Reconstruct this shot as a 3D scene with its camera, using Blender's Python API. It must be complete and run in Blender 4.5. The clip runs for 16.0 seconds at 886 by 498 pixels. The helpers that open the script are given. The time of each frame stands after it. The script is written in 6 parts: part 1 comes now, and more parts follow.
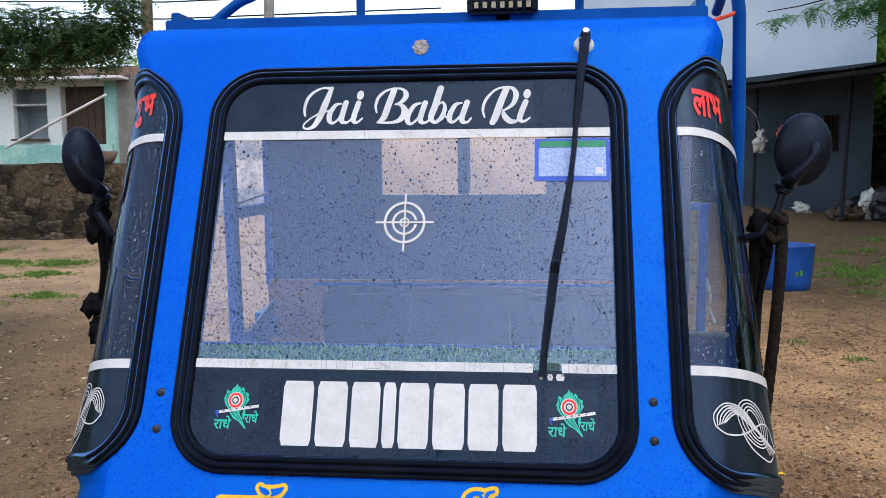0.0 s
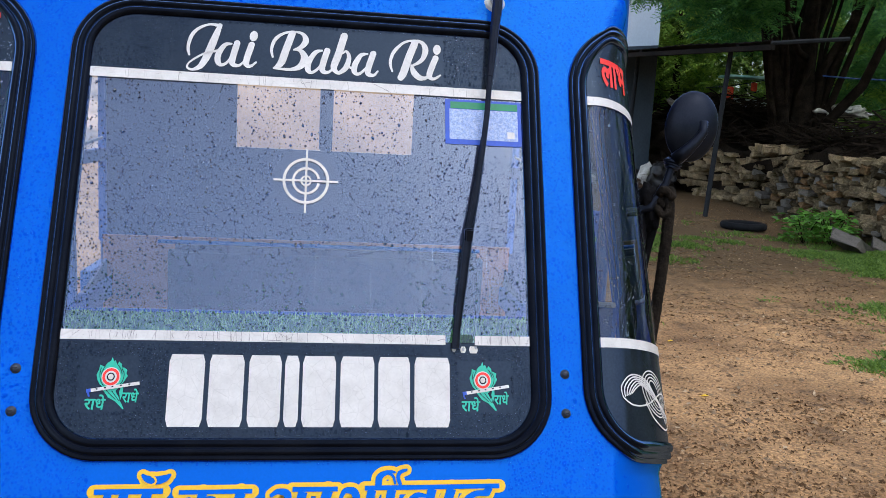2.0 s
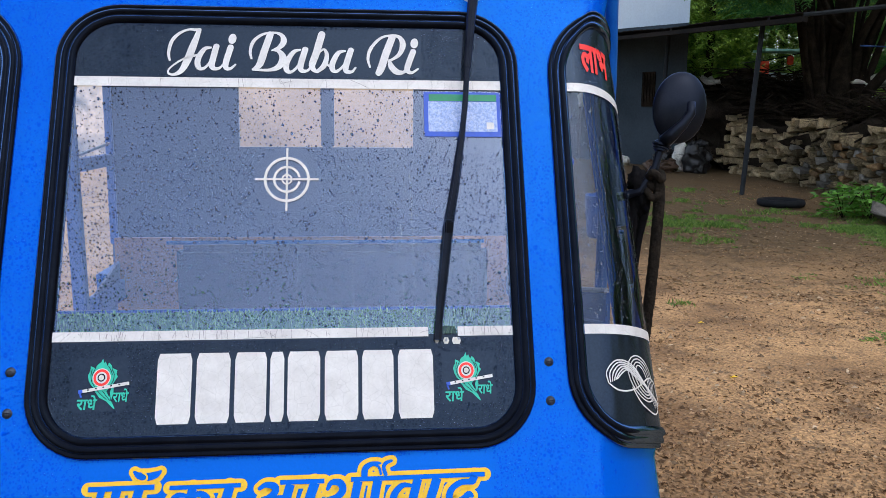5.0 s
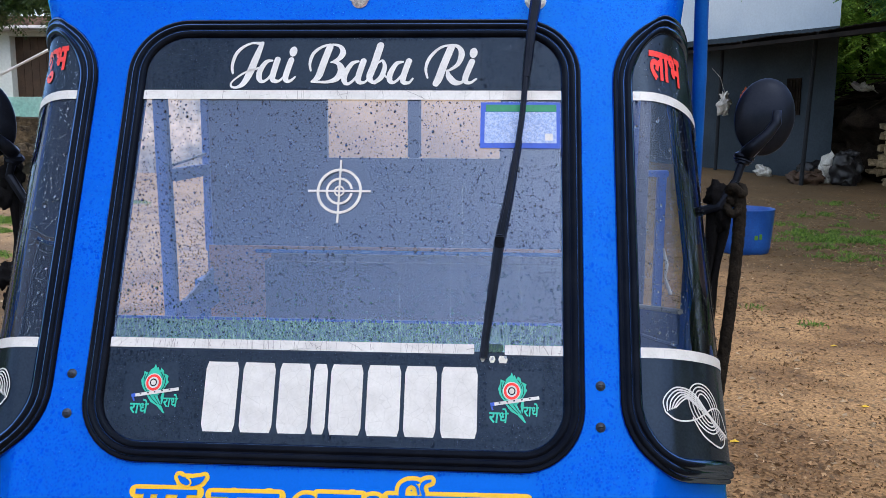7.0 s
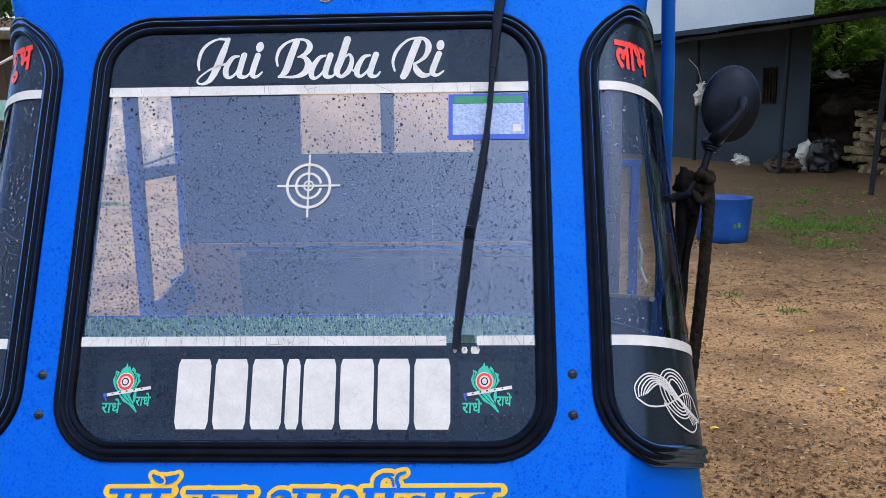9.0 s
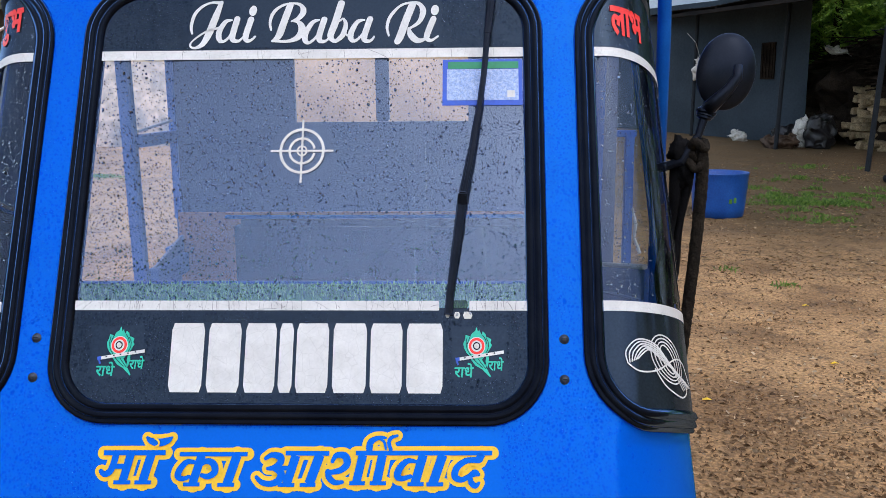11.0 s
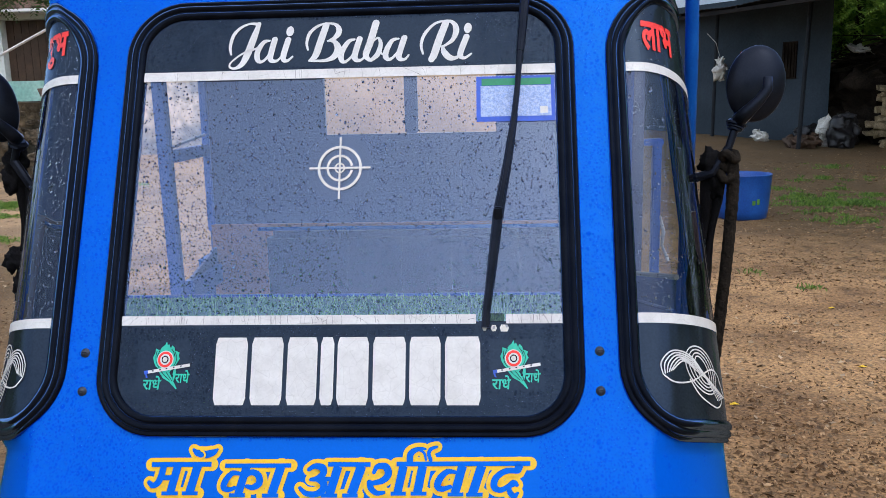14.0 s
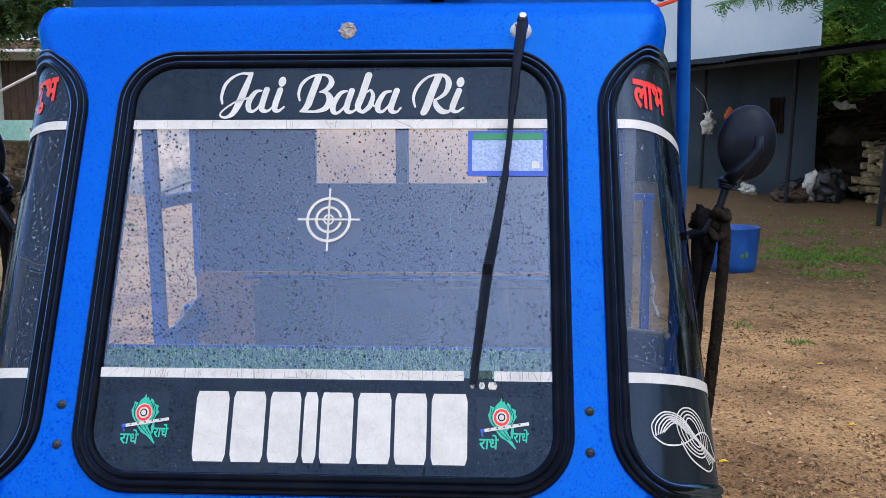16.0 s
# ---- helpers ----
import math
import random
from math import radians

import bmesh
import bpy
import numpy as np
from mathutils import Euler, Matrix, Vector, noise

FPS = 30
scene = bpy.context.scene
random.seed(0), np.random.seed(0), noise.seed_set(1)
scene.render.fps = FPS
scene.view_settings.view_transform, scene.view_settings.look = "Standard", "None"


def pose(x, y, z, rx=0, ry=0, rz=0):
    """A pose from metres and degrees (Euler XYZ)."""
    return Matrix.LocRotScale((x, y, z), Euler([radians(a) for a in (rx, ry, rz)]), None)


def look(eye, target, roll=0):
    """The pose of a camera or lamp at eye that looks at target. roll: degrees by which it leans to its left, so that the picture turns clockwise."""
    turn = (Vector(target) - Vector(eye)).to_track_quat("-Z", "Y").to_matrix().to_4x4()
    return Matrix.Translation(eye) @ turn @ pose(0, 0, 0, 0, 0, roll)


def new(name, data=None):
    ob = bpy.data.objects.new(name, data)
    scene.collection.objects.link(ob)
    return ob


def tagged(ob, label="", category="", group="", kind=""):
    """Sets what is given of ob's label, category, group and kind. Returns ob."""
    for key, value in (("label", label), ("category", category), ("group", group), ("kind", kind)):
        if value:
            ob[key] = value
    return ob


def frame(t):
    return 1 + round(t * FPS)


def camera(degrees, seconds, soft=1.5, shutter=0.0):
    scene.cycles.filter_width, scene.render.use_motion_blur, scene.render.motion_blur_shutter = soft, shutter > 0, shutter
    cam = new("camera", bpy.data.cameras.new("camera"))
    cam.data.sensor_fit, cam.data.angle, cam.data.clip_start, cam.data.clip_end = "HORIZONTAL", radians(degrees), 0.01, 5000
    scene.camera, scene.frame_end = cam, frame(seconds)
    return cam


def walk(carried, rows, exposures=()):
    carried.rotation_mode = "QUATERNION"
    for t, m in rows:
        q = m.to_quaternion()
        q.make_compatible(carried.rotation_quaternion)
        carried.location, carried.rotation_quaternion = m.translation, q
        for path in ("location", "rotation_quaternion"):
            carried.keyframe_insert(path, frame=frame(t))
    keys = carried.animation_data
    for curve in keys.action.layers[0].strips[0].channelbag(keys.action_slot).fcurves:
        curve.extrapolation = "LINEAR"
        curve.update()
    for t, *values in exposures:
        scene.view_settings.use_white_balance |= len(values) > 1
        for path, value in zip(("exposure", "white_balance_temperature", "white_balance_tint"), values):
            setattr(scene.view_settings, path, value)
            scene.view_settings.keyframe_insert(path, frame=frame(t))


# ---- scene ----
cam = camera(55.53, 16.0, 0.85)
PATH = [
    (0, pose(0.243, -1.538, 1.430, 84.25, 0.50, 5.95)),
    (0.1, pose(0.197, -1.515, 1.435, 83.41, 0.43, 2.69)),
    (0.3, pose(0.145, -1.493, 1.427, 82.65, 1.11, -2.57)),
    (0.5, pose(0.098, -1.483, 1.422, 82.07, -0.01, -6.01)),
    (1, pose(0.051, -1.458, 1.415, 81.85, -1.67, -7.97)),
    (1.5, pose(0.027, -1.438, 1.432, 81.69, -2.61, -7.95)),
    (2, pose(0.023, -1.435, 1.428, 81.66, -3.05, -7.92)),
    (2.5, pose(0.031, -1.435, 1.420, 81.65, -3.08, -7.96)),
    (3, pose(0.049, -1.434, 1.425, 81.35, -2.11, -9.01)),
    (3.2, pose(0.044, -1.436, 1.417, 81.16, -1.68, -9.12)),
    (5.3, pose(0.176, -1.460, 1.440, 80.83, -0.07, -3.63)),
    (5.5, pose(0.212, -1.456, 1.436, 80.91, -0.45, -1.04)),
    (5.7, pose(0.238, -1.449, 1.429, 80.65, -0.65, 2.15)),
    (6, pose(0.256, -1.455, 1.411, 79.94, -0.00, 6.67)),
    (6.3, pose(0.266, -1.447, 1.436, 80.83, -0.03, 7.14)),
    (6.5, pose(0.272, -1.446, 1.441, 80.98, -0.03, 7.07)),
    (7, pose(0.282, -1.418, 1.442, 81.43, -0.26, 3.67)),
    (7.5, pose(0.266, -1.419, 1.443, 81.94, 0.10, 3.37)),
    (8, pose(0.284, -1.413, 1.442, 81.91, 0.62, 2.62)),
    (8.5, pose(0.280, -1.410, 1.431, 81.86, 0.72, 2.32)),
    (9, pose(0.305, -1.421, 1.436, 81.13, 0.83, 2.35)),
    (9.2, pose(0.312, -1.417, 1.427, 81.32, 0.95, 2.27)),
    (11.3, pose(0.310, -1.430, 1.417, 79.32, 0.39, 2.09)),
    (11.5, pose(0.309, -1.432, 1.414, 79.61, 0.38, 2.01)),
    (12, pose(0.309, -1.428, 1.407, 79.57, 0.39, 2.00)),
    (12.5, pose(0.312, -1.422, 1.408, 79.53, 0.32, 2.00)),
    (13, pose(0.313, -1.420, 1.415, 79.48, 0.40, 1.98)),
    (13.5, pose(0.310, -1.419, 1.414, 79.48, 0.42, 1.95)),
    (14, pose(0.282, -1.453, 1.446, 79.64, 1.27, 3.36)),
    (14.2, pose(0.299, -1.446, 1.458, 80.14, 1.45, 3.45)),
    (14.5, pose(0.309, -1.445, 1.467, 82.29, 1.39, 2.70)),
    (15, pose(0.294, -1.438, 1.458, 82.88, 1.46, 2.68)),
    (15.5, pose(0.292, -1.433, 1.452, 82.88, 0.73, 2.78)),
    (16, pose(0.281, -1.430, 1.458, 82.76, 0.11, 2.79)),
]
walk(cam, PATH)

# ---- light ----
scene.view_settings.exposure = 1.08
world = bpy.data.worlds.new("sky")
scene.world = world
world.use_nodes = True
wn, wl = world.node_tree.nodes, world.node_tree.links
sky = wn.new("ShaderNodeTexSky")
sky.sky_type = 'NISHITA'
sky.sun_disc = False
sky.sun_elevation, sky.sun_rotation = radians(55), radians(150)
sky.air_density, sky.dust_density, sky.ozone_density = 1.0, 1.6, 1.0
cloud = wn.new("ShaderNodeHueSaturation")
cloud.inputs["Saturation"].default_value = 0.75
wl.new(sky.outputs[0], cloud.inputs["Color"])
wl.new(cloud.outputs[0], wn["Background"].inputs["Color"])
wn["Background"].inputs["Strength"].default_value = 0.15

sun = new("sun", bpy.data.lights.new("sun", "SUN"))
sun.data.energy, sun.data.angle, sun.data.color = 0.5, radians(110), (1.0, 0.95, 0.86)
sun.matrix_world = look((-3, -6, 20), (0, 0, 0))


# ---- materials ----
def material(name, base, rough=0.6, metal=0.0, var=0.15, scale=8.0, fine=90.0, bump=0.15, depth=0.004,
             base2=None, coat=0.0, trans=0.0, ior=1.45, spread=(0.35, 0.65), piece=0.0, rvar=0.1):
    """Two scales of variation: patches between base and base2, and fine grain; bump from both."""
    m = bpy.data.materials.new(name)
    m.use_nodes = True
    n, l = m.node_tree.nodes, m.node_tree.links
    p = n["Principled BSDF"]
    p.inputs["Roughness"].default_value, p.inputs["Metallic"].default_value = rough, metal
    p.inputs["IOR"].default_value = ior
    p.inputs["Coat Weight"].default_value, p.inputs["Coat Roughness"].default_value = coat, 0.06
    p.inputs["Transmission Weight"].default_value = trans
    if base2 is None:
        base2 = tuple(min(1, c * (1 + 2 * var)) for c in base)
    co = n.new("ShaderNodeTexCoord")
    big = n.new("ShaderNodeTexNoise")
    big.inputs["Scale"].default_value, big.inputs["Detail"].default_value = scale, 6
    small = n.new("ShaderNodeTexNoise")
    small.inputs["Scale"].default_value, small.inputs["Detail"].default_value = fine, 4
    for x in (big, small):
        l.new(co.outputs["Object"], x.inputs["Vector"])
    ramp = n.new("ShaderNodeMapRange")
    ramp.inputs["From Min"].default_value, ramp.inputs["From Max"].default_value = spread
    l.new(big.outputs["Fac"], ramp.inputs["Value"])
    mix = n.new("ShaderNodeMix")
    mix.data_type = 'RGBA'
    mix.inputs["A"].default_value, mix.inputs["B"].default_value = (*base, 1), (*base2, 1)
    l.new(ramp.outputs["Result"], mix.inputs["Factor"])
    hsv = n.new("ShaderNodeHueSaturation")
    val = n.new("ShaderNodeMapRange")
    val.inputs["To Min"].default_value, val.inputs["To Max"].default_value = 1 - var, 1 + var
    val.inputs["From Min"].default_value, val.inputs["From Max"].default_value = 0.3, 0.7
    l.new(small.outputs["Fac"], val.inputs["Value"])
    l.new(mix.outputs["Result"], hsv.inputs["Color"])
    last = val.outputs["Result"]
    if piece:
        info = n.new("ShaderNodeObjectInfo")
        pr = n.new("ShaderNodeMapRange")
        pr.inputs["To Min"].default_value, pr.inputs["To Max"].default_value = 1 - piece, 1 + piece
        l.new(info.outputs["Random"], pr.inputs["Value"])
        mul = n.new("ShaderNodeMath")
        mul.operation = 'MULTIPLY'
        l.new(last, mul.inputs[0])
        l.new(pr.outputs["Result"], mul.inputs[1])
        last = mul.outputs[0]
    l.new(last, hsv.inputs["Value"])
    l.new(hsv.outputs["Color"], p.inputs["Base Color"])
    rr = n.new("ShaderNodeMapRange")
    rr.inputs["To Min"].default_value, rr.inputs["To Max"].default_value = max(0, rough - rvar), min(1, rough + rvar)
    l.new(big.outputs["Fac"], rr.inputs["Value"])
    l.new(rr.outputs["Result"], p.inputs["Roughness"])
    if bump:
        b = n.new("ShaderNodeBump")
        b.inputs["Strength"].default_value, b.inputs["Distance"].default_value = bump, depth
        add = n.new("ShaderNodeMath")
        add.operation = 'ADD'
        l.new(small.outputs["Fac"], add.inputs[0])
        l.new(big.outputs["Fac"], add.inputs[1])
        l.new(add.outputs[0], b.inputs["Height"])
        l.new(b.outputs["Normal"], p.inputs["Normal"])
    return m


def leaf_material(name, dark, light, through_light=0.35, bias=1.0):
    m = bpy.data.materials.new(name)
    m.use_nodes = True
    n, l = m.node_tree.nodes, m.node_tree.links
    p = n["Principled BSDF"]
    geo = n.new("ShaderNodeNewGeometry")
    mix = n.new("ShaderNodeMix")
    mix.data_type = 'RGBA'
    mix.inputs["A"].default_value, mix.inputs["B"].default_value = (*dark, 1), (*light, 1)
    few = n.new("ShaderNodeMath")
    few.operation = 'POWER'
    few.inputs[1].default_value = bias
    l.new(geo.outputs["Random Per Island"], few.inputs[0])
    l.new(few.outputs[0], mix.inputs["Factor"])
    l.new(mix.outputs["Result"], p.inputs["Base Color"])
    p.inputs["Roughness"].default_value = 0.55
    tr = n.new("ShaderNodeBsdfTranslucent")
    l.new(mix.outputs["Result"], tr.inputs["Color"])
    sh = n.new("ShaderNodeMixShader")
    sh.inputs[0].default_value = through_light
    l.new(p.outputs[0], sh.inputs[1])
    l.new(tr.outputs[0], sh.inputs[2])
    l.new(sh.outputs[0], n["Material Output"].inputs["Surface"])
    return m


def glass_material(name, tint, rough=0.0, ior=2.15, gloss=(0.52, 0.68, 1.0)):
    """Thin pane: clear or tinted see-through with a mirror gloss by Fresnel."""
    m = bpy.data.materials.new(name)
    m.use_nodes = True
    n, l = m.node_tree.nodes, m.node_tree.links
    n.remove(n["Principled BSDF"])
    tr = n.new("ShaderNodeBsdfTransparent")
    tr.inputs["Color"].default_value = (*tint, 1)
    gl = n.new("ShaderNodeBsdfGlossy")
    gl.inputs["Roughness"].default_value = rough
    gl.inputs["Color"].default_value = (*gloss, 1)
    fr = n.new("ShaderNodeFresnel")
    fr.inputs["IOR"].default_value = ior
    sh = n.new("ShaderNodeMixShader")
    l.new(fr.outputs[0], sh.inputs[0])
    l.new(tr.outputs[0], sh.inputs[1])
    l.new(gl.outputs[0], sh.inputs[2])
    l.new(sh.outputs[0], n["Material Output"].inputs["Surface"])
    return m


def tinted_gloss(m, tint, ior, rough):
    """A gloss coat whose reflections keep one tint at every angle."""
    n, l = m.node_tree.nodes, m.node_tree.links
    p, out = n["Principled BSDF"], n["Material Output"]
    p.inputs["Specular IOR Level"].default_value = 0.0
    gl, fr, sh = n.new("ShaderNodeBsdfGlossy"), n.new("ShaderNodeFresnel"), n.new("ShaderNodeMixShader")
    gl.inputs["Color"].default_value, gl.inputs["Roughness"].default_value, fr.inputs["IOR"].default_value = (*tint, 1), rough, ior
    for link in p.inputs["Normal"].links:
        l.new(link.from_socket, gl.inputs["Normal"])
    l.new(fr.outputs[0], sh.inputs[0])
    l.new(p.outputs[0], sh.inputs[1])
    l.new(gl.outputs[0], sh.inputs[2])
    l.new(sh.outputs[0], out.inputs["Surface"])


BLUE = material("blue_paint", (0.0004, 0.082, 0.58), 0.27, 0, 0.04, 3, 260, 0.03, 0.001, base2=(0.0006, 0.097, 0.64))
tinted_gloss(BLUE, (0.09, 0.60, 0.97), 1.58, 0.26)
BLUE_DULL = material("blue_frame_paint", (0.002, 0.05, 0.26), 0.45, 0, 0.1, 12, 200, 0.1, 0.001, base2=(0.004, 0.075, 0.33))
BLUE_DULL.node_tree.nodes["Principled BSDF"].inputs["Specular Tint"].default_value = (0.15, 0.6, 1.0, 1)
RUBBER = material("black_rubber", (0.003, 0.0033, 0.0055), 0.20, 0, 0.25, 20, 300, 0.06, 0.0005, base2=(0.006, 0.0065, 0.009), rvar=0.05)
VINYL = material("black_vinyl_film", (0.010, 0.014, 0.019), 0.14, 0, 0.2, 9, 240, 0.05, 0.0008, base2=(0.016, 0.021, 0.027))
VINYL_WHITE = material("white_vinyl", (0.67, 0.665, 0.67), 0.35, 0, 0.06, 30, 240, 0.2, 0.0008, base2=(0.58, 0.575, 0.58))
VINYL_RED = material("red_vinyl", (0.75, 0.025, 0.02), 0.35, 0, 0.08, 30, 200, 0.1, 0.0006)
VINYL_TEAL = material("teal_vinyl", (0.01, 0.42, 0.30), 0.35, 0, 0.08, 30, 200, 0.1, 0.0006)
VINYL_YELLOW = material("yellow_vinyl", (0.75, 0.45, 0.012), 0.35, 0, 0.06, 20, 200, 0.1, 0.0006)
PAPER_BLUE = material("pale_blue_print", (0.24, 0.35, 0.66), 0.5, 0, 0.25, 160, 400, 0.0, base2=(0.40, 0.50, 0.76))
PRINT_BLUE = material("blue_print", (0.02, 0.085, 0.50), 0.45, 0, 0.08, 30, 200, 0.0)
PRINT_GREEN = material("green_print", (0.01, 0.22, 0.11), 0.45, 0, 0.08, 30, 200, 0.0)
PLASTIC = material("black_plastic", (0.005, 0.006, 0.009), 0.40, 0, 0.2, 18, 260, 0.12, 0.001, base2=(0.012, 0.013, 0.017))
STEEL = material("zinc_steel", (0.45, 0.44, 0.42), 0.35, 0.9, 0.15, 40, 300, 0.1, 0.0006)
DARK_STEEL = material("weathered_screw_steel", (0.030, 0.038, 0.055), 0.4, 0.3, 0.25, 60, 300, 0.1, 0.0006)
LAMP_GLASS = material("led_lens", (0.36, 0.31, 0.20), 0.2, 0, 0.1, 50, 200, 0.05, 0.0005)
GREY_PANEL = material("grey_painted_panel", (0.078, 0.102, 0.20), 0.5, 0, 0.12, 2.5, 120, 0.08, 0.001, base2=(0.105, 0.132, 0.25))
BROWN_BOARD = material("brown_ply_board", (0.34, 0.16, 0.10), 0.6, 0, 0.15, 6, 120, 0.1, 0.001)
BLACK_REXINE = material("black_rexine", (0.022, 0.026, 0.042), 0.65, 0, 0.12, 6, 260, 0.06, 0.0006)
TARP = material("beige_tarpaulin", (0.66, 0.43, 0.24), 0.7, 0, 0.12, 2.5, 90, 0.2, 0.003, base2=(0.78, 0.55, 0.35))
TURF = leaf_material("green_turf_pile", (0.03, 0.22, 0.05), (0.30, 0.66, 0.26), 0.3)
TURF_BASE = material("turf_backing", (0.02, 0.12, 0.05), 0.9, 0, 0.3, 60, 400, 0.5, 0.003)
SCREEN_GLASS = glass_material("windscreen_glass", (0.96, 0.97, 0.98), 0.0, 2.25)
TINTED_GLASS = glass_material("tinted_quarter_glass", (0.46, 0.50, 0.55), 0.0, 1.6, (0.46, 0.60, 0.86))
WATER_BRIGHT = glass_material("rain_water_on_dark_glass", (0.9, 0.92, 0.95), 0.04, 2.3, (0.80, 0.92, 1.0))


def water_material(name, colour):
    m = bpy.data.materials.new(name)
    m.use_nodes = True
    n, l = m.node_tree.nodes, m.node_tree.links
    n.remove(n["Principled BSDF"])
    g = n.new("ShaderNodeBsdfGlass")
    g.inputs["Color"].default_value, g.inputs["IOR"].default_value, g.inputs["Roughness"].default_value = (*colour, 1), 1.33, 0.0
    l.new(g.outputs[0], n["Material Output"].inputs["Surface"])
    return m


WATER = water_material("rain_water_on_glass", (0.79, 0.85, 0.92))
WATER_PAINT = water_material("rain_water_on_paint", (0.23, 0.70, 0.95))
WATER_FILM = water_material("rain_water_on_film", (0.52, 0.57, 0.66))
tinted_gloss(RUBBER, (0.13, 0.22, 0.40), 1.27, 0.18)
tinted_gloss(VINYL, (0.34, 0.52, 0.86), 1.48, 0.14)
tinted_gloss(PLASTIC, (0.45, 0.58, 0.9), 1.30, 0.30)


def crackle(m, scale, width, shade):
    """Hairline cracks with dirt in them."""
    n, l = m.node_tree.nodes, m.node_tree.links
    p = n["Principled BSDF"]
    co = next(x for x in n if x.type == 'TEX_COORD')
    vor = n.new("ShaderNodeTexVoronoi")
    vor.feature = 'DISTANCE_TO_EDGE'
    vor.inputs["Scale"].default_value = scale
    l.new(co.outputs["Object"], vor.inputs["Vector"])
    r = n.new("ShaderNodeMapRange")
    r.inputs["From Max"].default_value = width
    r.inputs["To Min"].default_value, r.inputs["To Max"].default_value = shade, 1.0
    l.new(vor.outputs["Distance"], r.inputs["Value"])
    src = p.inputs["Base Color"].links[0].from_socket
    h = n.new("ShaderNodeHueSaturation")
    l.new(src, h.inputs["Color"])
    l.new(r.outputs["Result"], h.inputs["Value"])
    l.new(h.outputs["Color"], p.inputs["Base Color"])


crackle(VINYL_WHITE, 42, 0.025, 0.87)
FRAME_BLUE = material("faded_blue_frame_paint", (0.03, 0.11, 0.48), 0.45, 0, 0.1, 12, 200, 0.1, 0.001, base2=(0.05, 0.15, 0.56))
CLOTH = material("black_cloth", (0.006, 0.006, 0.007), 0.95, 0, 0.3, 40, 300, 0.6, 0.002)
ROPE = material("dark_brown_rope", (0.010, 0.0085, 0.007), 0.95, 0, 0.35, 60, 260, 0.8, 0.004, base2=(0.024, 0.019, 0.015))
TUB_BLUE = material("blue_barrel_plastic", (0.004, 0.055, 0.27), 0.4, 0, 0.15, 5, 60, 0.1, 0.002, base2=(0.010, 0.085, 0.36))
TYRE_RUBBER = material("old_tyre_rubber", (0.007, 0.008, 0.010), 0.7, 0, 0.3, 12, 120, 0.3, 0.003)
WHITEWASH = material("whitewashed_wall", (0.45, 0.535, 0.64), 0.85, 0, 0.05, 0.6, 25, 0.15, 0.006, base2=(0.53, 0.61, 0.70))
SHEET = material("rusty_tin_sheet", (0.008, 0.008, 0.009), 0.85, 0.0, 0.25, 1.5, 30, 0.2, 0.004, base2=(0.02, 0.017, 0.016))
POST_STEEL = material("dark_steel_post", (0.016, 0.019, 0.024), 0.7, 0.1, 0.2, 10, 90, 0.15, 0.002)
STONE = material("tan_fieldstone", (0.105, 0.082, 0.050), 0.9, 0, 0.35, 5, 50, 0.7, 0.015, base2=(0.26, 0.20, 0.122), piece=0.65)
STONE_RUST = material("rusty_fieldstone", (0.17, 0.10, 0.05), 0.9, 0, 0.35, 5, 50, 0.7, 0.015, base2=(0.30, 0.19, 0.095), piece=0.5)
STONE_DARK = material("mossy_fieldstone", (0.05, 0.043, 0.032), 0.95, 0, 0.35, 3, 30, 0.7, 0.02, base2=(0.16, 0.125, 0.09), piece=0.5)
STONE_GREY = material("grey_fieldstone", (0.15, 0.14, 0.125), 0.9, 0, 0.3, 5, 50, 0.7, 0.015, base2=(0.21, 0.195, 0.175), piece=0.45)
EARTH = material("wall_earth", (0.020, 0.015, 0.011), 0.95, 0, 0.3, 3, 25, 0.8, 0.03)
MOSSY = material("mossy_masonry", (0.028, 0.026, 0.019), 0.95, 0, 0.45, 1.3, 14, 0.9, 0.05, base2=(0.12, 0.088, 0.055), spread=(0.4, 0.62))
PLASTER = material("white_plaster", (0.68, 0.72, 0.70), 0.85, 0, 0.07, 1.3, 18, 0.3, 0.01, base2=(0.75, 0.76, 0.72))
TEAL_PLASTER = material("teal_plaster", (0.22, 0.48, 0.42), 0.85, 0, 0.15, 2, 18, 0.3, 0.01, base2=(0.40, 0.62, 0.55))
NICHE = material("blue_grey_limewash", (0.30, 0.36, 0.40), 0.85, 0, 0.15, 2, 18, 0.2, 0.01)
DOOR_WOOD = material("dark_door_wood", (0.055, 0.032, 0.02), 0.7, 0, 0.3, 5, 40, 0.4, 0.006)
ROOF_TILE = material("weathered_tile", (0.16, 0.105, 0.08), 0.9, 0, 0.3, 4, 30, 0.5, 0.02)
# the shelter's shade on the lower wall is put into this dark colour
SHADED_WALL = material("shade_darkened_wall", (0.026, 0.039, 0.052), 0.85, 0, 0.12, 0.8, 25, 0.25, 0.008, base2=(0.046, 0.062, 0.080))
BADGE = material("worn_badge_metal", (0.16, 0.15, 0.16), 0.5, 0.2, 0.3, 160, 400, 0.3, 0.001, base2=(0.42, 0.38, 0.36))
PIPE_WHITE = material("white_pvc", (0.72, 0.71, 0.72), 0.5, 0, 0.05, 5, 60, 0.05, 0.001)
BARK = material("dark_bark", (0.010, 0.008, 0.006), 0.95, 0, 0.35, 6, 50, 0.9, 0.03, base2=(0.028, 0.021, 0.016))
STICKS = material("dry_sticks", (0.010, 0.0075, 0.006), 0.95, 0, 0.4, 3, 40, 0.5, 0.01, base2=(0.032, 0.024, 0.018))
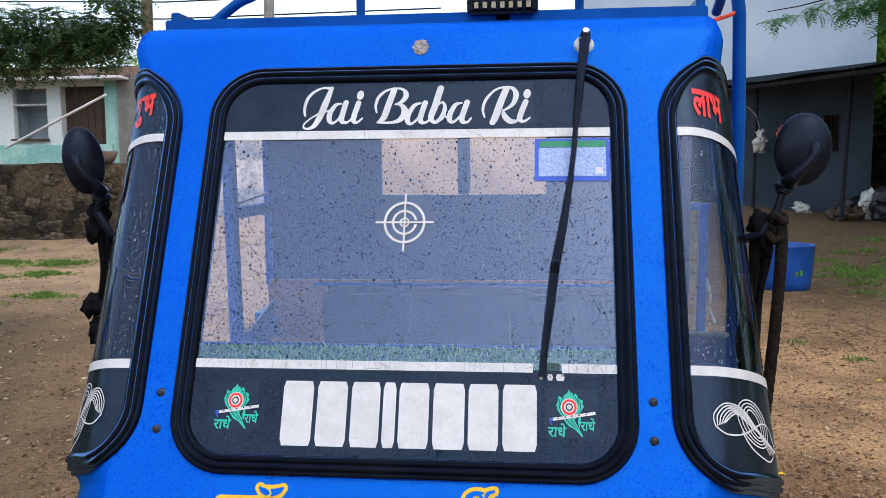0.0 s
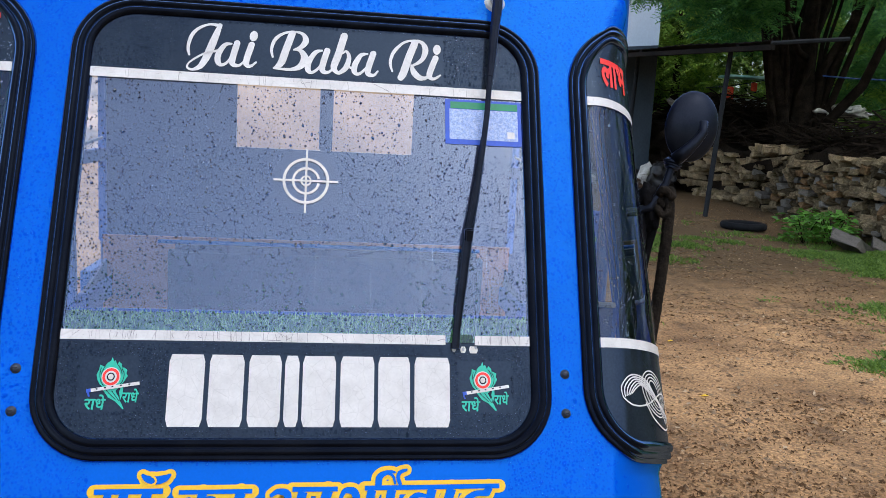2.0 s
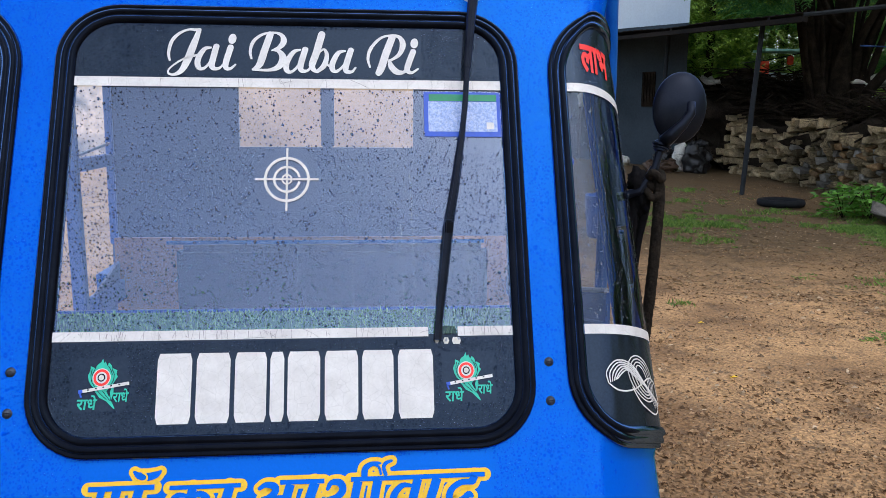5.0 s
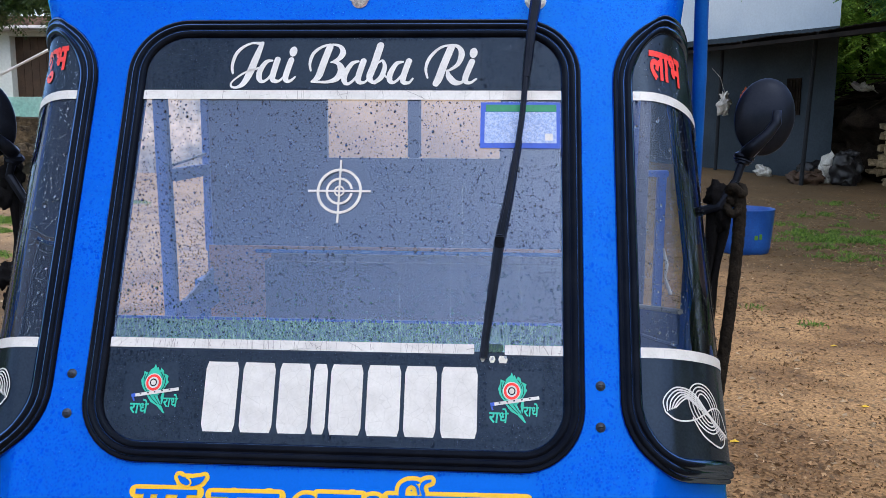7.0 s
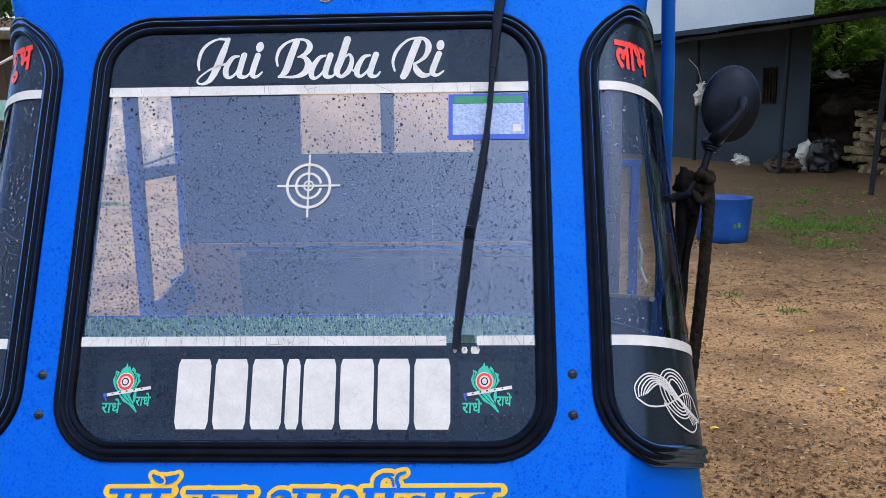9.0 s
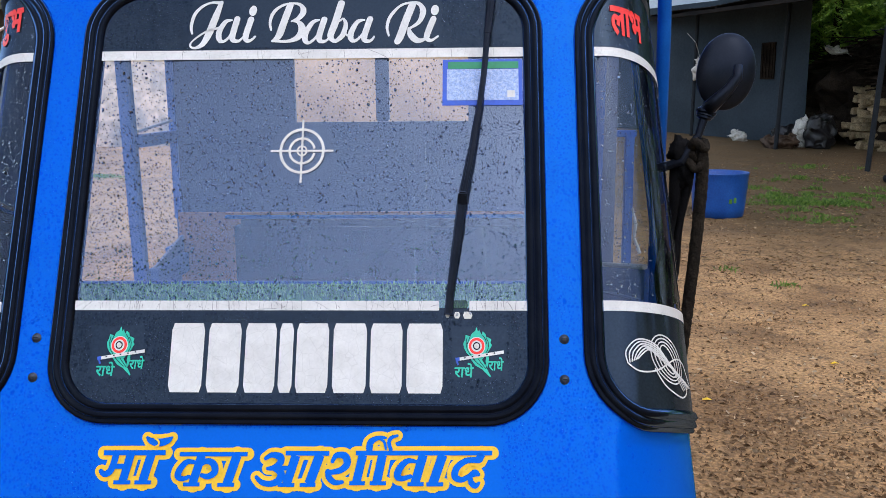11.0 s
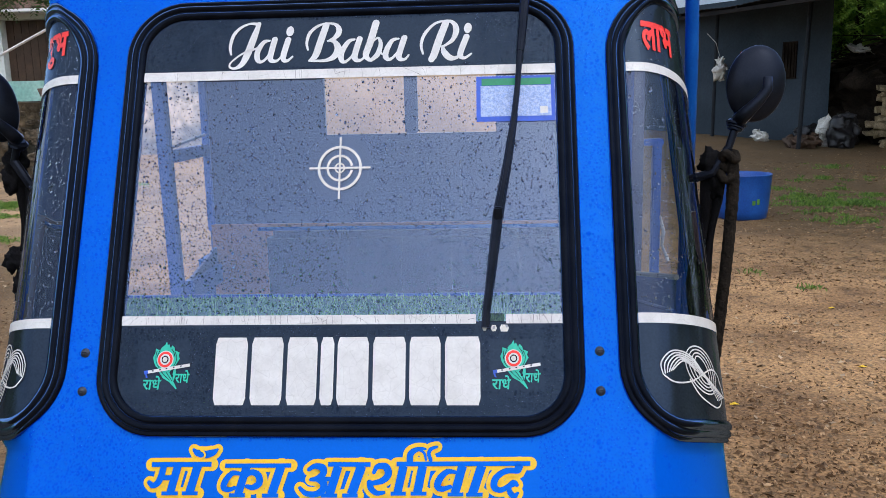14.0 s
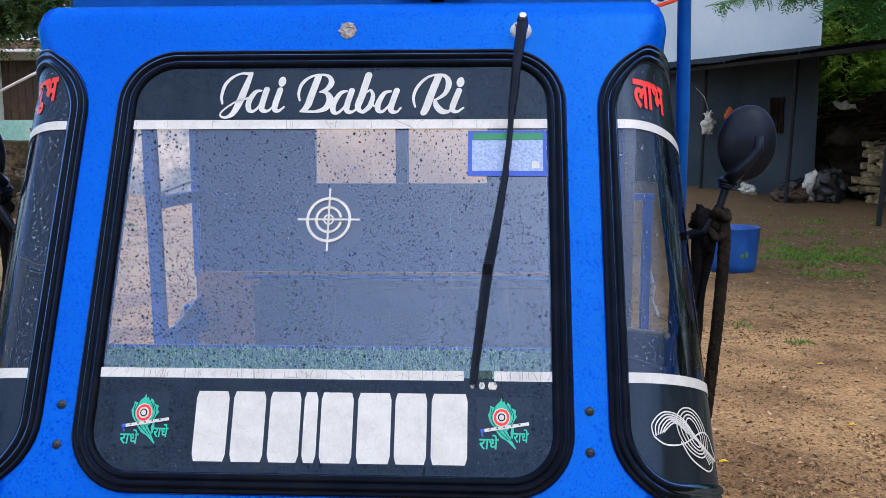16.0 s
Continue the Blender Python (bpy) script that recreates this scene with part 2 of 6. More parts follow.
LEAF = leaf_material("acacia_leaf", (0.035, 0.14, 0.05), (0.15, 0.37, 0.085), 0.5)
LEAF_FAR = leaf_material("far_leaf", (0.075, 0.19, 0.035), (0.36, 0.54, 0.09), 0.5)
LEAF_LEFT = leaf_material("neem_leaf", (0.016, 0.05, 0.018), (0.07, 0.13, 0.028))
LEAF_BUSH = leaf_material("broad_leaf", (0.05, 0.17, 0.02), (0.15, 0.36, 0.05))
GRASS = leaf_material("grass_blade", (0.055, 0.13, 0.02), (0.22, 0.36, 0.06), 0.4)
LITTER = leaf_material("leaf_litter", (0.105, 0.060, 0.032), (0.50, 0.33, 0.19), 0.1, 1.9)
DRY_LEAF = leaf_material("dry_leaf", (0.09, 0.052, 0.027), (0.64, 0.49, 0.33), 0.1, 1.5)
CLOD = leaf_material("soil_clod", (0.075, 0.045, 0.025), (0.30, 0.18, 0.10), 0.0, 1.1)
YELLOW_LEAF = material("yellow_leaf", (0.75, 0.48, 0.03), 0.6, 0, 0.1, 30, 100, 0.1)
STRAW = leaf_material("trodden_straw", (0.07, 0.038, 0.016), (0.40, 0.27, 0.13), 0.1, 1.8)
PEBBLE = leaf_material("pebble", (0.09, 0.056, 0.034), (0.46, 0.34, 0.22), 0.0, 2.2)
STAINED_PLASTER = material("rain_stained_plaster", (0.30, 0.30, 0.32), 0.9, 0, 0.30, 1.1, 7, 0.5, 0.02, base2=(0.74, 0.62, 0.52), spread=(0.40, 0.56))
CRACK = material("cracked_film_dirt", (0.20, 0.20, 0.21), 0.7, 0, 0.3, 40, 200, 0.0)
PEELED = glass_material("peeled_film_glue", (0.50, 0.52, 0.46), 0.3, 1.3)
SACK_WHITE = material("white_woven_sack", (0.5, 0.49, 0.46), 0.8, 0, 0.2, 5, 60, 0.5, 0.01)
SACK_BLACK = material("black_plastic_sack", (0.012, 0.012, 0.014), 0.35, 0, 0.2, 5, 60, 0.5, 0.01)
RED_CLOTH = material("red_cloth", (0.55, 0.05, 0.02), 0.9, 0, 0.2, 8, 90, 0.4, 0.01)
ORANGE_CLOTH = material("orange_cloth", (0.5, 0.10, 0.03), 0.9, 0, 0.2, 8, 90, 0.4, 0.01)

for dull, level in ((SHEET, 0.1), (SHADED_WALL, 0.15), (POST_STEEL, 0.2), (CLOTH, 0.08), (ROPE, 0.12), (BARK, 0.1), (STICKS, 0.1), (EARTH, 0.1), (MOSSY, 0.15), (STONE, 0.2), (STONE_GREY, 0.2), (STONE_RUST, 0.2), (STONE_DARK, 0.15), (TYRE_RUBBER, 0.12), (LITTER, 0.05), (PEBBLE, 0.1), (CLOD, 0.05), (DRY_LEAF, 0.05), (WHITEWASH, 0.2)):
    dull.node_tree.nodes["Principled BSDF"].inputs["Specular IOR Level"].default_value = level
for dry_mat in (LITTER, PEBBLE, CLOD):
    dry_mat.node_tree.nodes["Principled BSDF"].inputs["Roughness"].default_value = 0.95


def soil_material():
    m = material("wet_brown_soil", (0.225, 0.124, 0.054), 0.9, 0, 0.50, 1.6, 60, 0.9, 0.018, base2=(0.430, 0.254, 0.118), spread=(0.36, 0.60))
    n, l = m.node_tree.nodes, m.node_tree.links
    hsv = next(x for x in n if x.type == 'HUE_SAT')
    p = n["Principled BSDF"]
    co = next(x for x in n if x.type == 'TEX_COORD')
    mid = n.new("ShaderNodeTexNoise")
    mid.inputs["Scale"].default_value, mid.inputs["Detail"].default_value, mid.inputs["Roughness"].default_value = 5.5, 8, 0.7
    l.new(co.outputs["Object"], mid.inputs["Vector"])
    r = n.new("ShaderNodeMapRange")
    r.inputs["From Min"].default_value, r.inputs["From Max"].default_value = 0.54, 0.72
    l.new(mid.outputs["Fac"], r.inputs["Value"])
    mx = n.new("ShaderNodeMix")
    mx.data_type = 'RGBA'
    mx.inputs["B"].default_value = (0.070, 0.042, 0.025, 1)
    l.new(r.outputs["Result"], mx.inputs["Factor"])
    crumb = n.new("ShaderNodeTexNoise")
    crumb.inputs["Scale"].default_value, crumb.inputs["Detail"].default_value, crumb.inputs["Roughness"].default_value = 26, 6, 0.75
    l.new(co.outputs["Object"], crumb.inputs["Vector"])
    cr = n.new("ShaderNodeMapRange")
    cr.inputs["From Min"].default_value, cr.inputs["From Max"].default_value, cr.inputs["To Max"].default_value = 0.54, 0.66, 0.65
    l.new(crumb.outputs["Fac"], cr.inputs["Value"])
    cm = n.new("ShaderNodeMix")
    cm.data_type = 'RGBA'
    cm.inputs["B"].default_value = (0.062, 0.036, 0.021, 1)
    l.new(cr.outputs["Result"], cm.inputs["Factor"])
    l.new(hsv.outputs["Color"], cm.inputs["A"])
    l.new(cm.outputs["Result"], mx.inputs["A"])
    # trodden dung-brown earth of the animal yard beyond the tub, darkened for tree shade
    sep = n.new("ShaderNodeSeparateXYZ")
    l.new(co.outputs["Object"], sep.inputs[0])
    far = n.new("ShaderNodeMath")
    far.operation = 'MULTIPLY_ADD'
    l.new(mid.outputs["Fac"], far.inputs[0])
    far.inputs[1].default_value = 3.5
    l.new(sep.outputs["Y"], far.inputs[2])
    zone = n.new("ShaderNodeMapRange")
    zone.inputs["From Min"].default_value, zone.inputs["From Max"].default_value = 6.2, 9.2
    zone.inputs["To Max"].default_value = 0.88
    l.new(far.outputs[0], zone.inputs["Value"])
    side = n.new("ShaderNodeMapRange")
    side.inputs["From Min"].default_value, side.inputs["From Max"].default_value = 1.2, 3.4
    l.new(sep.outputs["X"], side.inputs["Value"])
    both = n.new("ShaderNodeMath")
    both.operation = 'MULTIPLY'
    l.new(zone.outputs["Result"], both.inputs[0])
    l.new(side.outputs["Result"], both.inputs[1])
    darkened = n.new("ShaderNodeMix")
    darkened.data_type = 'RGBA'
    darkened.inputs["B"].default_value = (0.076, 0.047, 0.017, 1)
    l.new(both.outputs[0], darkened.inputs["Factor"])
    l.new(mx.outputs["Result"], darkened.inputs["A"])
    # soil toned paler house-side for open daylight, and darker close to the vehicle
    last = darkened.outputs["Result"]
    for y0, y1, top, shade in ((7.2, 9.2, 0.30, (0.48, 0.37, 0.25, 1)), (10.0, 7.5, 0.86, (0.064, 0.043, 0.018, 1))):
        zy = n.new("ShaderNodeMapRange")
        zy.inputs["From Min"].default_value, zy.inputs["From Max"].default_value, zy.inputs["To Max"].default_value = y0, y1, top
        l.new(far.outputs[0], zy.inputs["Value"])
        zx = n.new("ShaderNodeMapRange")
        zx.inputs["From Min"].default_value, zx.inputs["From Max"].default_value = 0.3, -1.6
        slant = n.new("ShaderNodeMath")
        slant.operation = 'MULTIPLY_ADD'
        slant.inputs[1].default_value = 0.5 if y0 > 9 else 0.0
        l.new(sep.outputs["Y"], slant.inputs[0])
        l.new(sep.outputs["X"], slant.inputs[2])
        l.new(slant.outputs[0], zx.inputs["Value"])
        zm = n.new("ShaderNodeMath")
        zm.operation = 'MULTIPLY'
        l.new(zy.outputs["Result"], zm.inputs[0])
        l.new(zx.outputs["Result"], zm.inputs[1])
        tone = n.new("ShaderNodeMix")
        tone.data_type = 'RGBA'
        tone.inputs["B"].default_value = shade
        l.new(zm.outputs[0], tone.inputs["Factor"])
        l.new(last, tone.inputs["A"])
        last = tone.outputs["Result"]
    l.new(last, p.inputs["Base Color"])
    return m


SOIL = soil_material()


# ---- mesh helpers ----
def mesh_of(name, verts, faces, mat=None, smooth=False):
    me = bpy.data.meshes.new(name)
    me.from_pydata([tuple(v) for v in verts], [], [tuple(f) for f in faces])
    if mat:
        me.materials.append(mat)
    if smooth:
        me.shade_smooth()
    return me


def part(name, geo, mat, parent=None, label="", smooth=False):
    """Links (verts, faces) or a bmesh as one mesh object under a thing or a part."""
    if isinstance(geo, tuple):
        me = mesh_of(name, geo[0], geo[1], mat, smooth)
    else:
        me = bpy.data.meshes.new(name)
        geo.to_mesh(me)
        geo.free()
        me.materials.append(mat)
        if smooth:
            me.shade_smooth()
    ob = new(name, me)
    ob.parent = parent
    if label:
        ob["label"] = label
    return ob


def thing(name, label, category, at=(0, 0, 0), group="", kind=""):
    return_ob = new(name)
    return_ob.matrix_basis = Matrix.Translation(at)
    return tagged(return_ob, label, category, group, kind)


def join(*geos):
    vs, fs = [], []
    for v, f in geos:
        k = len(vs)
        vs += [tuple(p) for p in v]
        fs += [tuple(i + k for i in q) for q in f]
    return vs, fs


def moved(geo, m):
    return [tuple(m @ Vector(v)) for v in geo[0]], geo[1]


def box(cx, cy, cz, sx, sy, sz, bevel=0.0):
    bm = bmesh.new()
    bmesh.ops.create_cube(bm, size=1, matrix=Matrix.LocRotScale((cx, cy, cz), None, (sx, sy, sz)))
    if bevel:
        bmesh.ops.bevel(bm, geom=bm.edges[:], offset=bevel, segments=2, affect='EDGES')
    bm.verts.index_update()
    out = [v.co[:] for v in bm.verts], [[v.index for v in f.verts] for f in bm.faces]
    bm.free()
    return out


def tube(points, radius, sides=10, closed=False, caps=True):
    """A round bar along points; radius is one number or one for each point."""
    pts = [Vector(p) for p in points]
    n = len(pts)
    rad = [radius] * n if isinstance(radius, (int, float)) else list(radius)
    vs, fs = [], []
    ref = None
    for i, p in enumerate(pts):
        a, b = pts[i - 1] if (i or closed) else p, pts[(i + 1) % n] if (i < n - 1 or closed) else p
        d = (b - a).normalized()
        if ref is None:
            ref = d.orthogonal().normalized()
        ref = (ref - d * ref.dot(d))
        ref = ref.normalized() if ref.length > 1e-6 else d.orthogonal().normalized()
        w = d.cross(ref)
        for k in range(sides):
            t = 2 * math.pi * k / sides
            vs.append(p + (ref * math.cos(t) + w * math.sin(t)) * rad[i])
    for i in range(n if closed else n - 1):
        j = (i + 1) % n
        for k in range(sides):
            m = (k + 1) % sides
            fs.append((i * sides + k, i * sides + m, j * sides + m, j * sides + k))
    if caps and not closed:
        fs.append(tuple(reversed(range(sides))))
        fs.append(tuple((n - 1) * sides + k for k in range(sides)))
    return vs, fs


def lathe(profile, sides=32, centre=(0, 0, 0)):
    vs, fs = [], []
    for r, z in profile:
        for k in range(sides):
            t = 2 * math.pi * k / sides
            vs.append((centre[0] + r * math.cos(t), centre[1] + r * math.sin(t), centre[2] + z))
    for i in range(len(profile) - 1):
        for k in range(sides):
            m = (k + 1) % sides
            fs.append((i * sides + k, i * sides + m, (i + 1) * sides + m, (i + 1) * sides + k))
    return vs, fs


def ellipsoid(c, r, seg=20, rings=12, m=None, rough=0.0, seed=0):
    rng = random.Random(seed)
    vs, fs = [], []
    for i in range(rings + 1):
        ph = math.pi * i / rings
        for k in range(seg):
            t = 2 * math.pi * k / seg
            v = Vector((math.sin(ph) * math.cos(t), math.sin(ph) * math.sin(t), math.cos(ph)))
            s = 1 + rough * noise.noise(v * 2.3 + Vector((seed * 3.1, 0, 0)))
            v = Vector((v.x * r[0] * s, v.y * r[1] * s, v.z * r[2] * s))
            vs.append(Vector(c) + (m @ v if m else v))
    for i in range(rings):
        for k in range(seg):
            j = (k + 1) % seg
            fs.append((i * seg + k, (i + 1) * seg + k, (i + 1) * seg + j, i * seg + j))
    return vs, fs


# ---- the lie of the land ----
def land(x, y):
    """Height of the yard: level round the vehicle, rising gently behind it."""
    r = y - 7.0
    z = 0.035 * (r if r > 1 else (0.25 * (r + 1) ** 2 if r > -1 else 0))
    z = min(z, 0.9)
    k = min(1.0, max(0.0, (math.hypot(x, y) - 1.2) / 1.5))
    return z + k * (0.035 * noise.noise(Vector((x * 0.5, y * 0.5, 0))) + 0.018 * noise.noise(Vector((x * 1.9, y * 1.9, 3))) + 0.010 * noise.noise(Vector((x * 6, y * 6, 7))) + 0.005 * noise.noise(Vector((x * 15, y * 15, 11))))


def axis(stops):
    out = []
    for a, b, step in stops:
        k = max(1, round((b - a) / step))
        out += [a + (b - a) * i / k for i in range(k)]
    return out + [stops[-1][1]]


gx = axis([(-400, -60, 60), (-60, -14, 4), (-14, -3, 0.2), (-3, 0.5, 0.25), (0.5, 5, 0.035), (5, 9, 0.07), (9, 20, 0.6), (20, 60, 4), (60, 400, 60)])
gy = axis([(-400, -40, 60), (-40, -4, 4), (-4, 0, 0.4), (0, 5, 0.035), (5, 10, 0.07), (10, 18, 0.2), (18, 60, 3), (60, 400, 60)])
verts = [(x, y, land(x, y)) for y in gy for x in gx]
w = len(gx)
faces = [(j * w + i, j * w + i + 1, (j + 1) * w + i + 1, (j + 1) * w + i) for j in range(len(gy) - 1) for i in range(w - 1)]
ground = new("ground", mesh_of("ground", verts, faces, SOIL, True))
tagged(ground, "damp brown earth yard with trampled soil and debris", "ground", kind="structure")

# ---- the three-wheeler's front skin ----
LEAN = math.atan(0.4401)
Z0 = 1.0525
XC, CB = 0.545, 0.26      # where the corner rounding starts, and its depth
CORNER = 0.34             # length of the rounded corner along the skin


def tangent(s):
    """The slope of the front profile, as an angle over the horizontal."""
    base = math.pi / 2 - LEAN
    if s > 0.704:
        return max(radians(1.5), base - (s - 0.704) / 0.07)
    if s < -0.47:
        return min(radians(97), base + (-0.47 - s) / 0.4)
    return base


STEP = 0.002
profile = {0: (0.0, Z0)}
for sgn in (1, -1):
    y, z = 0.0, Z0
    for i in range(1, 900):
        a = tangent(sgn * (i - 0.5) * STEP)
        y, z = y + sgn * math.cos(a) * STEP, z + sgn * math.sin(a) * STEP
        profile[sgn * i] = (y, z)


def side_width(s):
    k = max(0.0, min(1.0, (s - 0.55) / 0.13))
    return 0.730 - 0.046 * max(-0.3, min(1.0, (s + 0.2) / 0.85)) - 0.038 * k * k * (3 - 2 * k)


def skin_point(u, s):
    i = math.floor(s / STEP)
    f = s / STEP - i
    (y0, z0), (y1, z1) = profile[i], profile[i + 1]
    y, z = y0 + (y1 - y0) * f, z0 + (z1 - z0) * f
    a = abs(u)
    b = max(0.0, min(1.0, (s - 0.57) / 0.13))
    xc, run = XC + 0.060 * b, CORNER - 0.060 * b
    if a <= xc:
        return Vector((u, y, z))
    # round the corner: inwards along the skin's own normal, then straight back
    depth = CB - 0.205 * b
    ang = tangent(s)
    t = min(1.0, (a - xc) / run) * math.pi / 2
    off, more = depth * (1 - math.cos(t)), max(0.0, a - XC - CORNER)
    wide = side_width(s) - (0.018 * max(0.0, min(1.0, (0.55 - s) / 0.5)) - 0.05 * max(0.0, min(0.4, -0.08 - s)) if u < 0 else 0.0)
    reach = math.sin(t)
    c = 0.55 * max(0.0, min(1.0, (-0.185 - s) / 0.045))      # below the corner windows the front breaks in a crease
    q = min(1.0, (a - xc) / run)
    reach, off = reach + (q - reach) * c, off + (depth * q - off) * c
    return Vector((math.copysign(xc + (wide - xc) * reach, u), y + off * math.sin(ang) + more, z - off * math.cos(ang)))


def skin(u, s, h=0.0):
    """A point h metres proud of the front skin; u runs across, s up the slope."""
    p = skin_point(u, s)
    if h:
        e = 0.004
        n = (skin_point(u + e, s) - skin_point(u - e, s)).cross(skin_point(u, s + e) - skin_point(u, s - e)).normalized()
        p = p + n * h
    return p


def rounded(u0, u1, s0, s1, r_top, r_bot, n=10):
    """A rounded rectangle, anticlockwise from its lower right corner."""
    pts = []
    for cu, cs, r, a0 in ((u1 - r_bot, s0 + r_bot, r_bot, -90), (u1 - r_top, s1 - r_top, r_top, 0),
                          (u0 + r_top, s1 - r_top, r_top, 90), (u0 + r_bot, s0 + r_bot, r_bot, 180)):
        for k in range(n + 1):
            a = radians(a0 + 90 * k / n)
            pts.append((cu + r * math.cos(a), cs + r * math.sin(a)))
    out = []
    for i, p in enumerate(pts):
        q = pts[(i + 1) % len(pts)]
        d = math.hypot(q[0] - p[0], q[1] - p[1])
        k = max(1, round(d / 0.025))
        out += [(p[0] + (q[0] - p[0]) * j / k, p[1] + (q[1] - p[1]) * j / k) for j in range(k)]
    return out


def span(rect, s):
    """Left and right end of a rounded rectangle at height s."""
    u0, u1, s0, s1, rt, rb = rect
    d = 0.0
    if s > s1 - rt:
        d = rt - math.sqrt(max(0, rt * rt - (s - s1 + rt) ** 2))
    elif s < s0 + rb:
        d = rb - math.sqrt(max(0, rb * rb - (s0 + rb - s) ** 2))
    return u0 + d, u1 - d


def inside(rect, u, s):
    if not rect[2] < s < rect[3]:
        return False
    a, b = span(rect, s)
    return a < u < b


def sheet(rect, s0, s1, h, du=0.02, flip=False):
    """A film of a rounded rectangle's shape between two heights, laid on the skin."""
    rows = max(2, math.ceil((s1 - s0) / 0.012))
    cols = max(2, math.ceil((rect[1] - rect[0]) / du))
    vs, fs = [], []
    for j in range(rows + 1):
        s = s0 + (s1 - s0) * j / rows
        a, b = span(rect, min(max(s, rect[2] + 1e-4), rect[3] - 1e-4))
        vs += [skin(a + (b - a) * i / cols, s, h) for i in range(cols + 1)]
    c = cols + 1
    for j in range(rows):
        for i in range(cols):
            fs.append((j * c + i, j * c + i + 1, (j + 1) * c + i + 1, (j + 1) * c + i))
    return vs, fs


def seal(path, section):
    """A rubber moulding: section points (outwards, proud) swept round a closed path on the skin."""
    n, k = len(path), len(section)
    vs, fs = [], []
    for i, (u, s) in enumerate(path):
        a, b = path[i - 1], path[(i + 1) % n]
        du, ds = b[0] - a[0], b[1] - a[1]
        q = math.hypot(du, ds) or 1
        nu, ns = ds / q, -du / q
        vs += [skin(u + nu * d, s + ns * d, h) for d, h in section]
    for i in range(n):
        j = (i + 1) % n
        for m in range(k - 1):
            fs.append((i * k + m, j * k + m, j * k + m + 1, i * k + m + 1))
    return vs, fs


def ribbon(points, width, h, closed=False):
    """A flat stroke on the skin along (u, s) points; width is one number or one for each point."""
    n = len(points)
    vs, fs = [], []
    for i, (u, s) in enumerate(points):
        a = points[i - 1] if (i or closed) else points[i]
        b = points[(i + 1) % n] if (i < n - 1 or closed) else points[i]
        du, ds = b[0] - a[0], b[1] - a[1]
        q = math.hypot(du, ds) or 1
        wd = (width if isinstance(width, float) else width[i]) / 2
        nu, ns = -ds / q * wd, du / q * wd
        vs += [skin(u - nu, s - ns, h), skin(u + nu, s + ns, h)]
    for i in range(n if closed else n - 1):
        j = (i + 1) % n
        fs.append((2 * i, 2 * j, 2 * j + 1, 2 * i + 1))
    return vs, fs


def blob(points, h):
    """A filled outline on the skin, star-shaped round its middle."""
    cu, cs = sum(p[0] for p in points) / len(points), sum(p[1] for p in points) / len(points)
    vs = [skin(cu, cs, h)] + [skin(u, s, h) for u, s in points]
    n = len(points)
    return vs, [(0, 1 + i, 1 + (i + 1) % n) for i in range(n)]


def arc(cu, cs, ru, rs, a0, a1, n=24, turn=0.0):
    out = []
    for i in range(n + 1):
        a = radians(a0 + (a1 - a0) * i / n)
        x, y = ru * math.cos(a), rs * math.sin(a)
        c, d = math.cos(radians(turn)), math.sin(radians(turn))
        out.append((cu + x * c - y * d, cs + x * d + y * c))
    return out


def smooth_line(pts, n=8):
    """A smooth curve through the points."""
    out = []
    p = [pts[0], *pts, pts[-1]]
    for i in range(1, len(p) - 2):
        for k in range(n):
            t = k / n
            out.append(tuple(0.5 * (2 * b + (c - a) * t + (2 * a - 5 * b + 4 * c - d) * t * t + (3 * b - a - 3 * c + d) * t ** 3)
                             for a, b, c, d in zip(p[i - 1], p[i], p[i + 1], p[i + 2])))
    return out + [tuple(pts[-1])]


def lettering(text, u0, u1, s0, s1, h, bold=0.0, shear=0.0, mirror=False):
    """Built-in font, fitted to a box on the skin."""
    cu = bpy.data.curves.new("text", "FONT")
    cu.body, cu.offset, cu.shear, cu.resolution_u = text, bold, shear, 4
    ob = bpy.data.objects.new("text", cu)
    scene.collection.objects.link(ob)
    bpy.context.view_layer.update()
    me = ob.to_mesh()
    bm = bmesh.new()
    bm.from_mesh(me)
    ob.to_mesh_clear()
    bpy.data.objects.remove(ob)
    bpy.data.curves.remove(cu)
    xs, ys = [v.co.x for v in bm.verts], [v.co.y for v in bm.verts]
    x0, x1, y0, y1 = min(xs), max(xs), min(ys), max(ys)
    bmesh.ops.triangulate(bm, faces=bm.faces[:])
    kx = (u1 - u0) / (x1 - x0)
    long = [e for e in bm.edges if e.calc_length() * kx > 0.02]
    if long:
        bmesh.ops.subdivide_edges(bm, edges=long, cuts=2)
    for v in bm.verts:
        v.co = skin(u0 + (v.co.x - x0) * kx, s0 + (v.co.y - y0) / (y1 - y0) * (s1 - s0), h)
    bm.verts.index_update()
    out = [v.co[:] for v in bm.verts], [[v.index for v in f.verts] for f in bm.faces]
    bm.free()
    return out


SCREEN = (-0.430, 0.430, -0.204, 0.636, 0.105, 0.105)      # outer edge of the windscreen seal
PANE = (-0.402, 0.402, -0.172, 0.604, 0.080, 0.075)        # what is seen of the glass
QUART = (0.500, 0.985, -0.212, 0.648, 0.135, 0.120)
QPANE = (0.530, 0.955, -0.176, 0.616, 0.110, 0.095)
SECTION = [(-0.004, -0.010), (-0.002, 0.004), (0.003, 0.0075), (0.008, 0.0085), (0.011, 0.0065), (0.0125, 0.0045), (0.014, 0.0068), (0.018, 0.010),
           (0.022, 0.010), (0.0245, 0.0072), (0.026, 0.0048), (0.0275, 0.0066), (0.031, 0.008), (0.034, 0.006), (0.0355, 0.0), (0.036, -0.006)]

rickshaw = thing("auto_rickshaw", "blue three-wheeled auto rickshaw wet with rain, parked in the yard", "auto rickshaw", (0, 0, 0))

